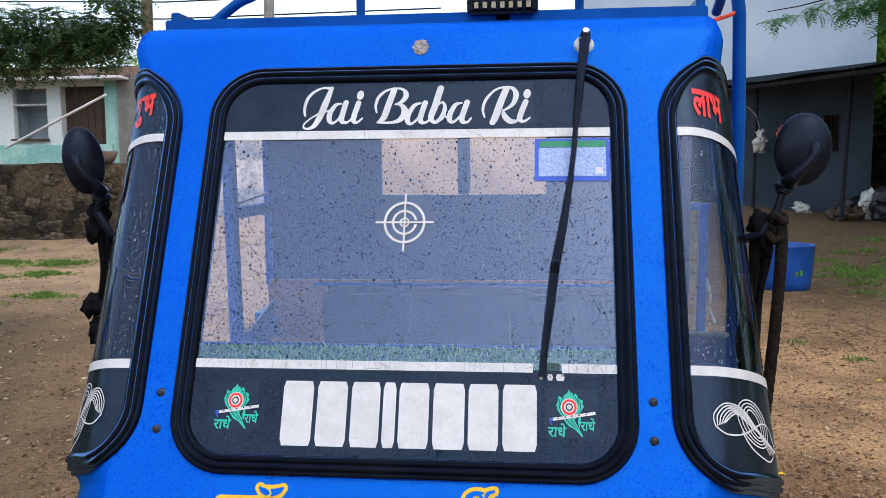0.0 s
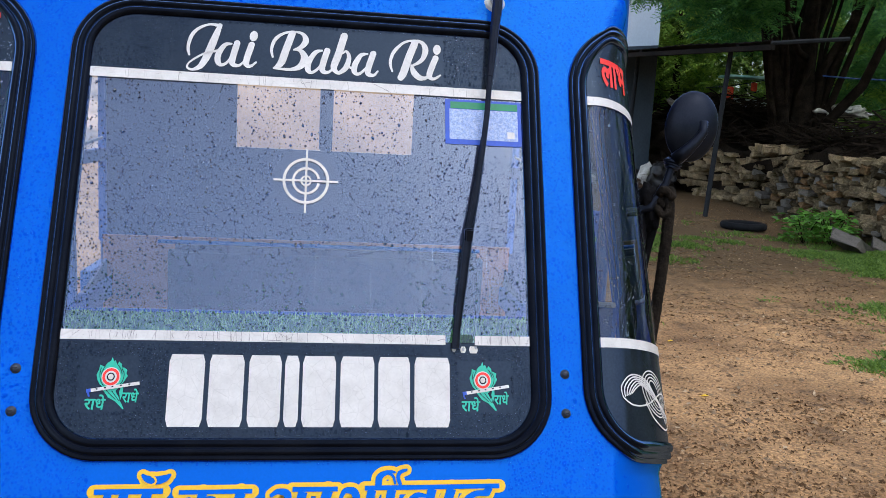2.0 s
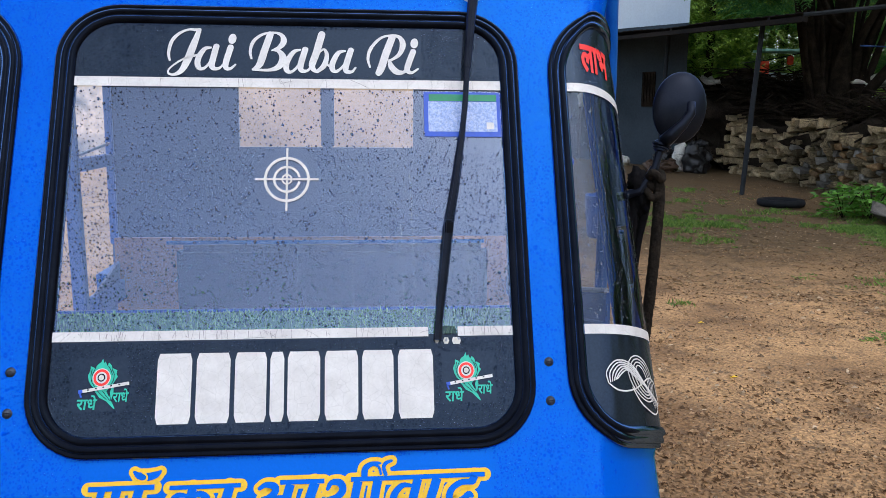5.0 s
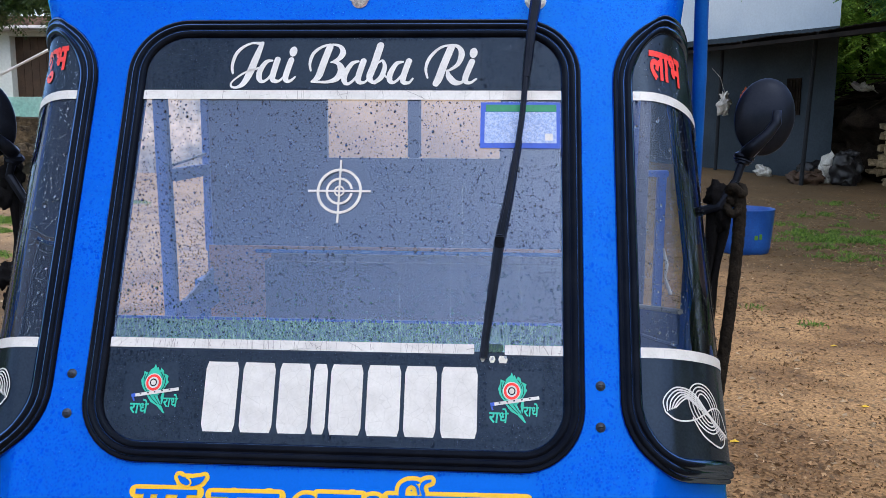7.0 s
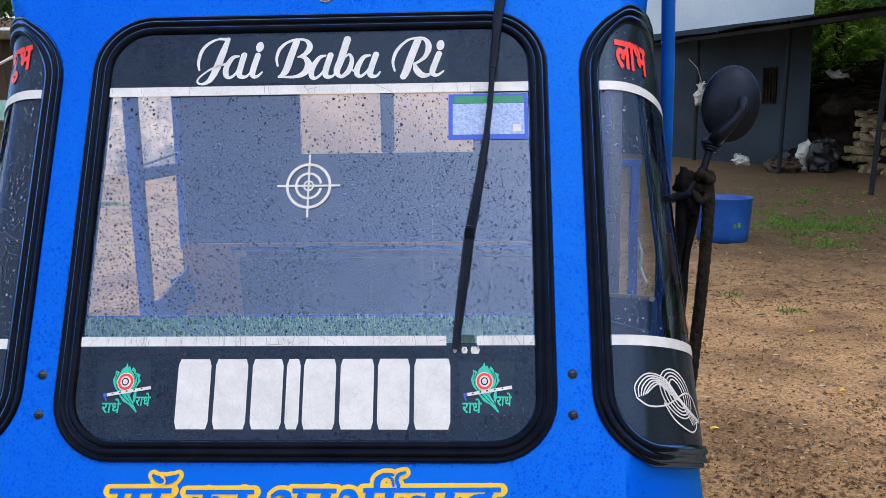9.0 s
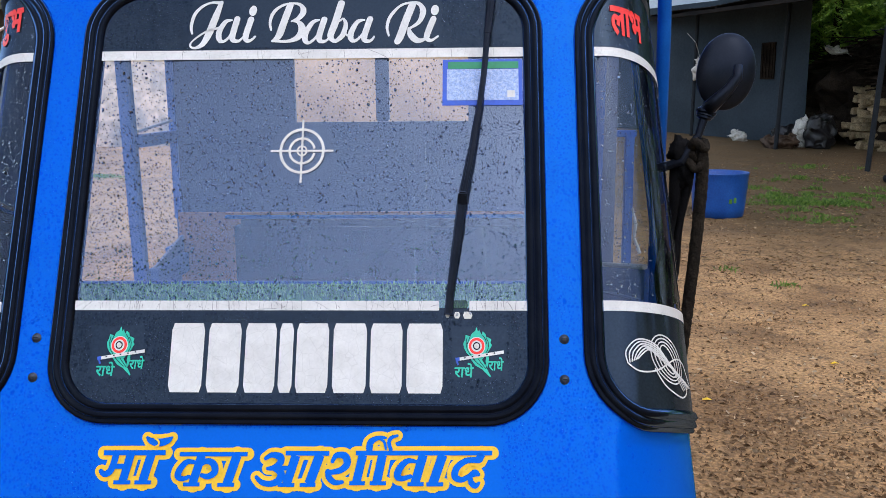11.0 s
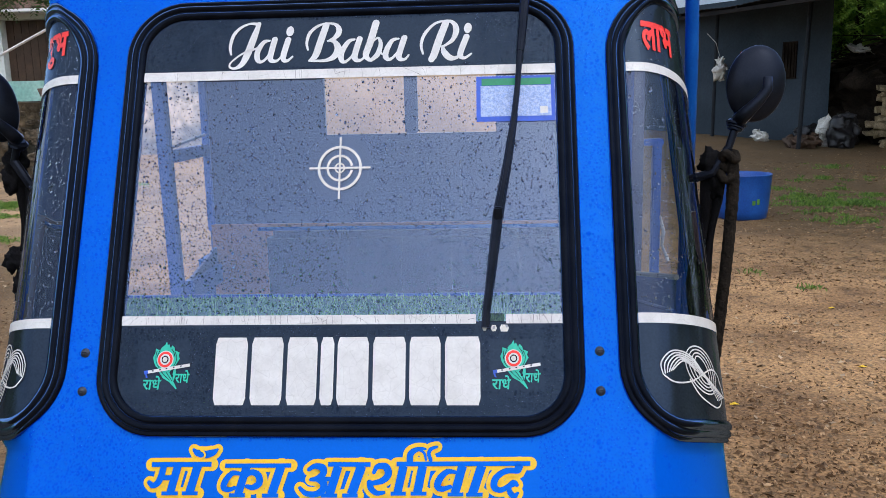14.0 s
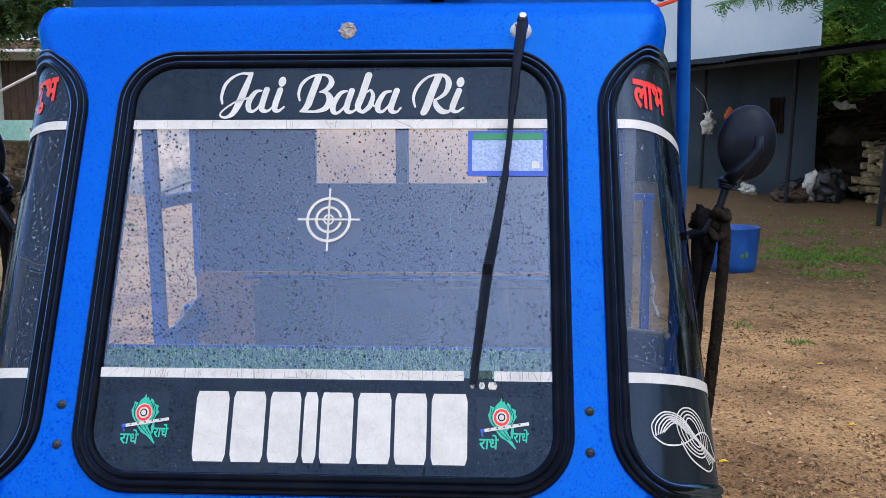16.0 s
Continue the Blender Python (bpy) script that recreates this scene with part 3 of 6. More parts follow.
# front skin and cabin sides, with the window openings left out
us = axis([(-1.62, -0.93, 0.03), (-0.93, 0.93, 0.0075), (0.93, 1.62, 0.03)])
ss = axis([(-0.80, -0.34, 0.02), (-0.34, 0.85, 0.0075)])
SHRUNK = (-0.418, 0.418, -0.190, 0.622, 0.095, 0.095)
QSHRUNK = (0.514, 0.970, -0.196, 0.634, 0.125, 0.11)
verts = [skin_point(u, s) for s in ss for u in us]
w = len(us)


def open_at(u, s):
    if inside(SHRUNK, u, s) or inside(QSHRUNK, abs(u), s):
        return True
    if abs(u) > 1.05 and s > -0.42:          # open doorways behind the quarter windows
        return s < 0.60
    return False


faces = [(j * w + i, j * w + i + 1, (j + 1) * w + i + 1, (j + 1) * w + i) for j in range(len(ss) - 1) for i in range(w - 1)
         if not open_at((us[i] + us[i + 1]) / 2, (ss[j] + ss[j + 1]) / 2)]
shell = part("body_shell", (verts, faces), BLUE, rickshaw, "glossy bright blue painted front panel", True)
solid = shell.modifiers.new("thickness", 'SOLIDIFY')
solid.thickness, solid.offset = 0.004, -1

roof = [skin_point(u, 0.845) for u in us]
back = [Vector((p.x, 1.25, p.z + 0.02)) for p in roof]
part("roof_panel", ([*roof, *back], [(i, i + 1, w + i + 1, w + i) for i in range(w - 1)]), BLUE, rickshaw, "blue roof sheet", True)
lining = [Vector((p.x * 0.97, p.y + 0.02, p.z - 0.03)) for p in roof]
part("roof_lining", ([*lining, *[Vector((p.x * 0.97, 1.22, p.z - 0.03)) for p in roof]], [(i, i + 1, w + i + 1, w + i) for i in range(w - 1)]), BLACK_REXINE, rickshaw, "dark roof lining")

# windscreen
screen = part("windscreen", sheet(PANE, -0.171, 0.603, -0.0015), SCREEN_GLASS, rickshaw, "clear laminated windscreen glass, rain-spotted")
screen.visible_shadow = False
part("windscreen_seal", seal(rounded(*PANE), SECTION), RUBBER, screen, "black ribbed rubber windscreen seal", True)
part("film_band", sheet(PANE, 0.487, 0.603, 0.0005), VINYL, screen, "black vinyl band along the top of the glass")
part("film_band", sheet(PANE, -0.171, -0.004, 0.0005), VINYL, screen, "black vinyl band along the foot of the glass")
part("film_stripe", sheet((-0.400, 0.400, 0, 1, 0, 0), 0.4705, 0.4895, 0.0016), VINYL_WHITE, screen, "white stripe under the top band")
part("film_stripe", sheet((-0.401, 0.247, -1, 1, 0, 0), -0.0085, 0.0085, 0.0016), VINYL_WHITE, screen, "cracked white stripe over the lower band")
part("film_stripe", sheet((0.300, 0.401, -1, 1, 0, 0), -0.0085, 0.0085, 0.0016), VINYL_WHITE, screen, "white stripe end, peeled beside the wiper")
rng = random.Random(31)
for lo, hi, n in ((-0.0080, 0.0080, 120), (0.4712, 0.4888, 34)):
    lines = []
    for i in range(n):
        u = rng.uniform(-0.395, 0.395)
        if lo < 0 and 0.24 < u < 0.305:
            continue
        a, b = (lo, hi) if rng.random() < 0.45 else sorted((rng.uniform(lo, hi), rng.uniform(lo, hi)))
        lean = rng.gauss(0, 0.002) + (rng.gauss(0, 0.02) if rng.random() < 0.15 else 0)
        lines.append(ribbon([(u, a), (u + lean * 0.4 + rng.gauss(0, 0.0006), (a + b) / 2), (u + lean, b)], rng.uniform(0.0003, 0.0009), 0.0019 + 0.00001 * i))
    tagged(part("cracks", join(*lines), CRACK, screen, "fine dirt-filled cracks in the white stripe"), kind="stuff")
for a, b, lo, hi in ((0.258, 0.266, -0.0215, -0.0115), (0.273, 0.284, -0.0225, -0.0110), (0.289, 0.305, -0.0230, -0.0105)):
    part("peeled_film", sheet((a, b, lo, hi, 0.003, 0.003), lo + 0.0001, hi - 0.0001, 0.0018, 0.002), SACK_WHITE, screen, "torn scrap of white film")
part("peeled_film", sheet((0.262, 0.298, -0.006, 0.010, 0.004, 0.004), -0.0059, 0.0099, 0.0016, 0.004), PEELED, screen, "brownish film left where the stripe has peeled")

# words in brush script along the top band: strokes of (across, up, width) in millimetres
H1 = 0.0018


def stroke(pts, h, grow=0.0, square=False):
    """A pen stroke on the skin with round ends."""
    line = smooth_line(pts, 7) if len(pts) > 2 else [tuple(pts[0][k] + (pts[1][k] - pts[0][k]) * i / 8 for k in range(3)) for i in range(9)]
    line = [(u / 1000, s / 1000, w / 1000 + 2 * grow) for u, s, w in line]
    geo = [ribbon([(u, s) for u, s, w in line], [w for u, s, w in line], h)]
    if not square:
        geo += [blob(arc(u, s, w / 2, w / 2, 0, 340, 17), h + 0.00004 + 0.00003 * k) for k, (u, s, w) in enumerate((line[0], line[-1]))]
    return join(*geo)


def letter(strokes, h, grow=0.0, square=False):
    return join(*[stroke(p, h + 0.0001 * k, grow, square and len(p) == 2) for k, p in enumerate(strokes)])


SCRIPT = {
    "J": [[(-177.0, 588.8, 8.3), (-187.0, 555.8, 13.8), (-197.0, 523.9, 13.8), (-207.4, 502.7, 10.3), (-220.4, 494.9, 5.5), (-230.3, 497.7, 4.1), (-229.6, 506.2, 3.4), (-217.0, 518.6, 3.8), (-200.7, 529.0, 4.1), (-179.0, 536.1, 4.8)], [(-229.2, 524.7, 4.1), (-232.0, 540.7, 5.9), (-226.9, 564.5, 6.9), (-214.3, 580.4, 5.9), (-196.0, 589.3, 4.5), (-177.7, 588.0, 7.6)]],
    "a": [[(-154.2, 552.0, 4.1), (-166.0, 548.7, 8.3), (-176.8, 529.2, 11.0), (-176.5, 513.0, 10.3), (-168.7, 507.4, 6.2), (-157.3, 517.1, 4.8), (-149.2, 537.1, 4.1)], [(-143.9, 554.3, 11.7), (-150.7, 521.4, 11.7), (-149.0, 509.9, 9.7), (-138.0, 508.7, 5.5), (-129.8, 517.1, 3.8)]],
    "i": [[(-117.2, 553.1, 11.7), (-124.9, 522.1, 11.7), (-124.3, 510.5, 9.7), (-116.7, 508.7, 5.9), (-107.4, 517.1, 3.8)]],
    "B": [[(-77.5, 530.5, 3.8), (-80.3, 546.0, 5.5), (-74.9, 566.2, 6.9), (-59.7, 580.5, 5.5), (-40.5, 585.9, 4.1), (-23.4, 582.1, 6.9), (-17.2, 568.5, 11.7), (-25.2, 554.8, 9.0), (-39.1, 547.9, 3.4)], [(-43.2, 581.7, 13.1), (-53.1, 548.0, 13.8), (-61.7, 518.8, 13.1), (-72.4, 508.3, 5.5)], [(-38.4, 548.7, 3.4), (-25.6, 546.1, 8.3), (-18.0, 530.9, 14.5), (-25.9, 514.2, 11.7), (-44.5, 506.7, 6.2), (-74.1, 507.4, 4.8)]],
    "a2": [[(13.8, 550.1, 4.1), (1.6, 545.3, 8.3), (-10.7, 523.5, 11.0), (-10.9, 507.8, 10.3), (-3.0, 503.3, 6.2), (9.6, 515.1, 4.8), (18.6, 533.5, 4.1)], [(23.7, 550.9, 11.7), (15.5, 518.7, 11.7), (17.3, 507.0, 9.7), (27.5, 506.2, 5.5), (36.8, 515.8, 3.8)]],
    "b": [[(55.1, 584.0, 13.8), (44.6, 543.3, 13.8), (36.8, 517.0, 12.4), (43.5, 505.7, 6.9)], [(52.4, 546.6, 3.4), (60.1, 551.9, 4.8), (65.1, 538.8, 8.3), (59.5, 517.4, 10.3), (47.0, 505.2, 6.9)], [(62.9, 524.8, 3.4), (69.8, 517.0, 4.1), (78.7, 521.9, 3.4)]],
    "a3": [[(99.7, 549.2, 4.1), (87.2, 545.1, 8.3), (76.5, 524.5, 11.0), (76.0, 510.3, 10.3), (84.0, 506.1, 6.2), (95.9, 517.2, 4.8), (105.4, 533.7, 4.1)], [(111.2, 550.9, 11.7), (101.7, 517.6, 11.7), (102.9, 506.6, 9.7), (113.0, 505.7, 5.5), (120.0, 514.1, 3.8)]],
    "R": [[(147.8, 516.0, 3.8), (144.0, 534.4, 5.5), (150.4, 556.9, 6.6), (168.5, 577.6, 5.2), (186.9, 583.9, 4.8), (204.6, 581.2, 7.6), (211.9, 565.5, 11.7), (204.5, 543.5, 8.3), (185.2, 529.4, 4.1)], [(191.3, 579.4, 13.8), (179.6, 547.0, 14.5), (169.6, 515.1, 14.5), (164.2, 503.7, 12.4)], [(185.2, 530.6, 4.8), (189.2, 517.3, 11.7), (199.8, 506.1, 11.7), (211.8, 506.1, 6.9), (218.4, 512.1, 4.1)]],
    "i2": [[(231.8, 549.9, 11.7), (220.6, 518.6, 11.7), (220.6, 508.3, 9.7), (229.0, 505.6, 5.9), (240.4, 513.6, 3.8)]],
}
for name, strokes in SCRIPT.items():
    part("script_letter", letter(strokes, H1), VINYL_WHITE, screen, "white brush-script letter on the top band")
for u, s in ((-0.1143, 0.5711), (0.2345, 0.5679)):
    part("script_dot", blob(arc(u, s, 0.0075, 0.0108, 0, 350, 24, -8), H1), VINYL_WHITE, screen)
# plain bars for the large word on the lower band
for a, b in ((-0.221, -0.163), (-0.155, -0.098), (-0.090, -0.036), (-0.030, -0.006), (0.000, 0.056), (0.064, 0.122), (0.129, 0.184), (0.192, 0.254)):
    part("lettering_bar", sheet((a, b, -0.152, -0.031, 0.006, 0.006), -0.1515, -0.0315, H1), VINYL_WHITE, screen, "white vinyl bar on the lower band")

# cross-hair sticker
CX, CS = -0.007, 0.287
part("crosshair_sticker", join(
    ribbon(arc(CX, CS, 0.0395, 0.0415, 0, 345, 40), 0.0050, H1, True), ribbon(arc(CX, CS, 0.023, 0.024, 10, 350, 32), 0.0045, H1),
    ribbon(arc(CX, CS, 0.0085, 0.009, 0, 345, 20), 0.0030, H1, True), ribbon([(CX - 0.058, CS), (CX + 0.058, CS)], 0.0038, H1 + 0.0004),
    ribbon([(CX, CS - 0.061), (CX, CS + 0.061)], 0.0038, H1 + 0.0004)), VINYL_WHITE, screen, "white cross-hair sticker")


def feather_sticker(u, s, name):
    """u, s: the middle of the feather's eye."""
    k = 0.00029
    rim = [(0, 112), (-8, 92), (-26, 78), (-40, 58), (-66, 68), (-68, 42), (-80, 14), (-73, -16), (-60, -40), (-42, -58), (-14, -74), (14, -90), (34, -76), (54, -54), (70, -30),
           (91, 6), (82, 20), (86, 42), (64, 54), (62, 38), (52, 74), (36, 88), (30, 66), (16, 96), (8, 86)]
    f = part(name, join(
        blob([(u + k * x, s + k * y) for x, y in rim], H1),
        ribbon([(u + k * 5, s - k * 70), (u + k * 40, s - k * 125), (u + k * 81, s - k * 180)], [0.011, 0.008, 0.002], H1 + 0.0002),
        ribbon([(u - k * 40, s - k * 66), (u, s - k * 108), (u + k * 46, s - k * 138)], [0.002, 0.006, 0.003], H1 + 0.0003),
        ribbon([(u - k * 12, s - k * 70), (u + k * 18, s - k * 112), (u + k * 50, s - k * 142)], [0.003, 0.006, 0.003], H1 + 0.0004),
        ribbon([(u + k * 66, s - k * 46), (u + k * 62, s - k * 90), (u + k * 56, s - k * 132)], [0.003, 0.006, 0.003], H1 + 0.0003),
        lettering("राधे", u - 0.0380, u - 0.0047, s - 0.054, s - 0.029, H1, 0.02, 0.1),
        lettering("राधे", u + 0.0205, u + 0.0465, s - 0.042, s - 0.019, H1, 0.02, 0.1)), VINYL_TEAL, rickshaw, "teal peacock-feather sticker with a flute")
    for r, m, h, nm in ((0.0150, VINYL_WHITE, 0.0008, "ring"), (0.0134, VINYL_RED, 0.0012, "ring"), (0.0092, VINYL_WHITE, 0.0016, "ring"), (0.0064, PLASTIC, 0.0020, "eye"), (0.0044, SACK_WHITE, 0.0024, "eye")):
        part(nm, blob(arc(u, s, r, r * 1.06, 0, 350, 28), H1 + h), m, f)
    for slit in ([(-57, 52), (-62, 16), (-54, -24), (-36, -52)], [(-36, 62), (-46, 40), (-56, 12)], [(56, 48), (70, 18), (66, -20), (48, -50)], [(34, 66), (50, 44), (60, 14)],
                 [(-22, -74), (4, -100), (36, -128)], [(10, -78), (30, -104), (54, -134)], [(44, -64), (52, -96), (60, -136)]):
        part("barb_gap", ribbon(smooth_line([(u + k * x, s + k * y) for x, y in slit], 4), 0.0011, H1 + 0.0006), VINYL, f)
    for x in (-70, -25, 15, 60, 105):
        part("flute_hole", ribbon([(u + k * (x - 5), s + k * (-59 + 0.165 * x - 1)), (u + k * (x + 5), s + k * (-59 + 0.165 * x + 1))], 0.0022, H1 + 0.0034), PLASTIC, f)
    part("flute", ribbon([(u - 0.0335, s - 0.0233), (u + 0.0465, s - 0.0102)], 0.0054, H1 + 0.0028), VINYL_WHITE, f, "white flute")
    part("flute_end", join(ribbon([(u - 0.036, s - 0.0237), (u - 0.0292, s - 0.0226)], 0.006, H1 + 0.0032), ribbon([(u - 0.0343, s - 0.0257), (u - 0.0317, s - 0.0326)], 0.003, H1)), PRINT_BLUE, f, "blue tassel of the flute")


for sgn in (-1, 1):
    feather_sticker(sgn * 0.3125, -0.0705, "feather_sticker")

# permit sticker behind the glass
permit = part("permit_sticker", sheet((0.250, 0.398, 0, 1, 0, 0), 0.374, 0.466, 0.0006), PRINT_BLUE, rickshaw, "blue-bordered permit sticker")
part("permit_paper", sheet((0.258, 0.391, 0, 1, 0, 0), 0.384, 0.446, 0.0012), PAPER_BLUE, permit, "pale blue printed sheet")
part("permit_header", sheet((0.260, 0.391, 0, 1, 0, 0), 0.447, 0.461, 0.0012), PRINT_GREEN, permit, "green heading strip")
part("permit_stamp", sheet((0.370, 0.384, 0, 1, 0, 0), 0.389, 0.403, 0.0018), VINYL_WHITE, permit, "small white square")

# quarter windows, with red greeting words and white swirls
for sgn, word in ((1, "लाभ"), (-1, "शुभ")):
    def flipped(rect):
        return rect if sgn > 0 else (-rect[1], -rect[0], *rect[2:])
    q = part("quarter_window", sheet(flipped(QPANE), -0.175, 0.615, -0.0015, 0.012), TINTED_GLASS, rickshaw, "curved tinted corner window, rain-spotted", True)
    q.visible_shadow = False
    part("window_seal", seal(rounded(*flipped(QPANE)), SECTION), RUBBER, q, "black ribbed rubber seal", True)
    part("film_band", sheet(flipped(QPANE), 0.487, 0.615, 0.0005, 0.012), VINYL, q, "black vinyl band at the top", True)
    part("film_band", sheet(flipped(QPANE), -0.175, -0.004, 0.0005, 0.012), VINYL, q, "black vinyl band at the foot", True)
    for s0 in (0.4705, -0.0085 if sgn > 0 else -0.0125):
        part("film_stripe", sheet(flipped((0.531, 0.953, -1, 2, 0, 0)), s0, s0 + 0.018, 0.0016, 0.01), VINYL_WHITE, q, "white stripe", True)
    a, b = (0.574, 0.682) if sgn > 0 else (-0.670, -0.572)
    part("lettering", lettering(word, a, b, 0.514, 0.576 if sgn > 0 else 0.586, 0.0025, 0.035, 0.0), VINYL_RED, q, "red lettering")
    swirl = []

    def loop(pts):
        ku, ks, du, ds = (1.26, 0.78, 0.573, -0.101) if sgn > 0 else (1.16, 0.96, 0.586, -0.106)
        return [(sgn * (du + (u - 0.590) * ku), ds + (s + 0.095) * ks) for u, s in pts]
    for k in range(6):
        d = 0.0068 * k
        swirl.append(ribbon(loop(smooth_line([(0.592 + d * 0.5, -0.092 + d * 0.3), (0.590 + d, -0.064), (0.612 + d * 0.7, -0.038 - d * 0.7), (0.648 + d * 0.4, -0.050 - d), (0.685 + d, -0.105 - d * 0.5), (0.712 + d, -0.145 + d * 0.3)])), 0.0026, 0.0022))
    for k in range(4):
        d = 0.007 * k
        swirl.append(ribbon(loop(arc(0.672, -0.078, 0.034 - d, 0.056 - d * 1.1, 0, 350, 40, 22)), 0.0026, 0.0026, True))
    swirl.append(ribbon(loop(smooth_line([(0.592, -0.092), (0.612, -0.108), (0.645, -0.104), (0.690, -0.076), (0.715, -0.082), (0.730, -0.110), (0.742, -0.130)])), 0.0028, 0.003))
    swirl.append(ribbon(loop(smooth_line([(0.640, -0.100), (0.662, -0.138), (0.700, -0.160), (0.722, -0.150), (0.725, -0.128)])), 0.0030, 0.003))
    for line in swirl:
        part("swirl_line", line, VINYL_WHITE, q, "white looping swirl line")

# motto under the windscreen: blue slab-footed letters, each on its yellow ground; strokes in millimetres
MOTTO = {
    "ma": [[(-321.7, -253.8, 8.5), (-215.3, -252.9, 8.5)], [(-300.0, -256.1, 11.7), (-303.5, -272.9, 11.7), (-308.8, -284.7, 11.1), (-317.4, -289.1, 9.8), (-323.8, -284.2, 7.8)], [(-303.9, -276.0, 8.5), (-282.8, -275.8, 8.5)], [(-275.0, -255.9, 14.3), (-285.2, -301.4, 14.3)], [(-300.6, -302.2, 6.5), (-271.6, -301.9, 6.5)], [(-239.4, -255.6, 15.0), (-251.1, -301.1, 15.0)], [(-264.5, -301.9, 6.5), (-236.2, -301.6, 6.5)]],
    "bindu": [[(-248.7, -228.2, 5.2), (-241.3, -233.8, 11.1), (-227.1, -236.2, 13.0), (-213.8, -232.9, 11.1), (-206.4, -227.9, 4.6)]],
    "ka": [[(-190.9, -255.2, 7.2), (-74.6, -254.3, 7.2)], [(-153.0, -257.1, 14.3), (-165.5, -303.4, 14.3)], [(-181.4, -304.5, 6.5), (-153.3, -304.2, 6.5)], [(-163.0, -268.7, 6.5), (-176.7, -267.5, 9.1), (-187.4, -278.1, 11.1), (-191.5, -290.5, 11.1), (-183.4, -295.3, 8.5), (-171.8, -292.1, 6.5)], [(-156.2, -274.2, 5.9), (-143.3, -266.0, 9.8), (-131.3, -271.5, 11.7), (-129.1, -283.8, 11.7), (-139.8, -291.2, 9.8), (-150.5, -289.5, 7.2)], [(-92.5, -256.6, 15.6), (-106.7, -302.9, 15.6)], [(-123.2, -304.6, 6.5), (-94.5, -304.3, 6.5)]],
    "aa": [[(-43.4, -260.9, 6.5), (-33.1, -255.2, 9.1), (-19.2, -258.2, 12.4), (-18.1, -267.5, 11.7), (-27.9, -275.6, 9.8), (-39.3, -277.5, 5.9)], [(-30.4, -276.2, 7.8), (-17.2, -283.4, 12.4), (-18.5, -295.1, 12.4), (-31.5, -301.9, 10.4), (-47.5, -300.2, 9.1), (-57.6, -291.8, 6.5)], [(-20.8, -276.7, 7.8), (-0.0, -276.5, 7.8)], [(7.6, -255.8, 15.0), (-6.0, -302.9, 15.0)], [(-20.9, -303.9, 6.5), (7.4, -303.7, 6.5)], [(48.4, -254.6, 16.3), (32.0, -301.6, 16.3)], [(16.2, -303.6, 6.5), (42.9, -303.4, 6.5)], [(-9.9, -252.0, 7.8), (64.3, -252.0, 7.8)]],
    "shi": [[(69.9, -264.9, 6.5), (76.5, -255.0, 9.1), (90.6, -256.1, 12.4), (94.8, -268.4, 12.4), (84.4, -278.9, 10.4), (64.9, -283.3, 7.8)], [(62.9, -282.1, 9.8), (65.2, -291.3, 10.4), (75.0, -299.1, 9.1), (87.6, -298.4, 5.9)], [(121.1, -254.0, 14.3), (111.1, -298.8, 14.3)], [(99.4, -300.1, 6.5), (125.6, -299.9, 6.5)], [(154.1, -253.8, 15.0), (145.2, -298.5, 15.0)], [(133.8, -299.8, 6.5), (161.0, -299.6, 6.5)]],
    "reph": [[(131.7, -245.9, 11.1), (133.2, -234.1, 11.1), (142.0, -227.2, 8.5), (153.4, -225.3, 5.9), (159.2, -225.9, 3.3)], [(148.1, -227.8, 3.3), (156.1, -232.1, 4.6), (159.6, -243.8, 3.9)], [(167.9, -244.4, 6.5), (164.5, -233.9, 6.5), (168.1, -225.8, 6.5), (178.2, -222.0, 4.6)]],
    "va": [[(108.9, -251.0, 7.8), (338.2, -249.2, 7.8)], [(211.4, -264.4, 5.9), (196.5, -263.3, 9.1), (184.1, -274.4, 11.7), (179.6, -287.2, 11.7), (187.6, -292.0, 9.1), (201.1, -288.3, 7.2)], [(222.6, -253.2, 15.0), (209.4, -299.1, 15.0)], [(196.9, -300.8, 6.5), (223.9, -300.5, 6.5)], [(255.5, -253.0, 15.6), (239.0, -299.8, 15.6)], [(228.3, -300.8, 6.5), (256.6, -300.5, 6.5)]],
    "da": [[(320.6, -251.2, 13.0), (315.5, -261.1, 13.0)], [(316.5, -261.1, 9.8), (296.0, -261.8, 9.8), (279.6, -273.0, 11.1), (275.9, -287.6, 11.7), (286.6, -293.0, 9.1), (299.2, -287.4, 8.5), (309.2, -281.9, 11.7), (314.8, -284.3, 6.5)], [(300.7, -286.2, 7.2), (302.9, -297.1, 9.8), (309.8, -302.5, 9.1), (316.1, -297.6, 4.6)]],
}
for i, (name, strokes) in enumerate(MOTTO.items()):
    ground_ob = part("letter_ground", letter(strokes, 0.0006 + 0.00002 * i, 0.0072), VINYL_YELLOW, rickshaw, "yellow vinyl ground of a Devanagari letter")
    part("letter_face", letter(strokes, 0.0026, 0.0, True), BLUE, ground_ob, "blue letter")
part("crescent", ribbon(smooth_line([(-0.236, -0.229), (-0.229, -0.233), (-0.228, -0.240), (-0.235, -0.244)], 5), [0.001] + [0.003] * 14 + [0.001], 0.0048), VINYL_YELLOW, rickshaw)
part("red_emblem", blob(arc(0.208, -0.352, 0.026, 0.022, 0, 350, 30), 0.0012), VINYL_RED, rickshaw, "round red emblem under the motto")

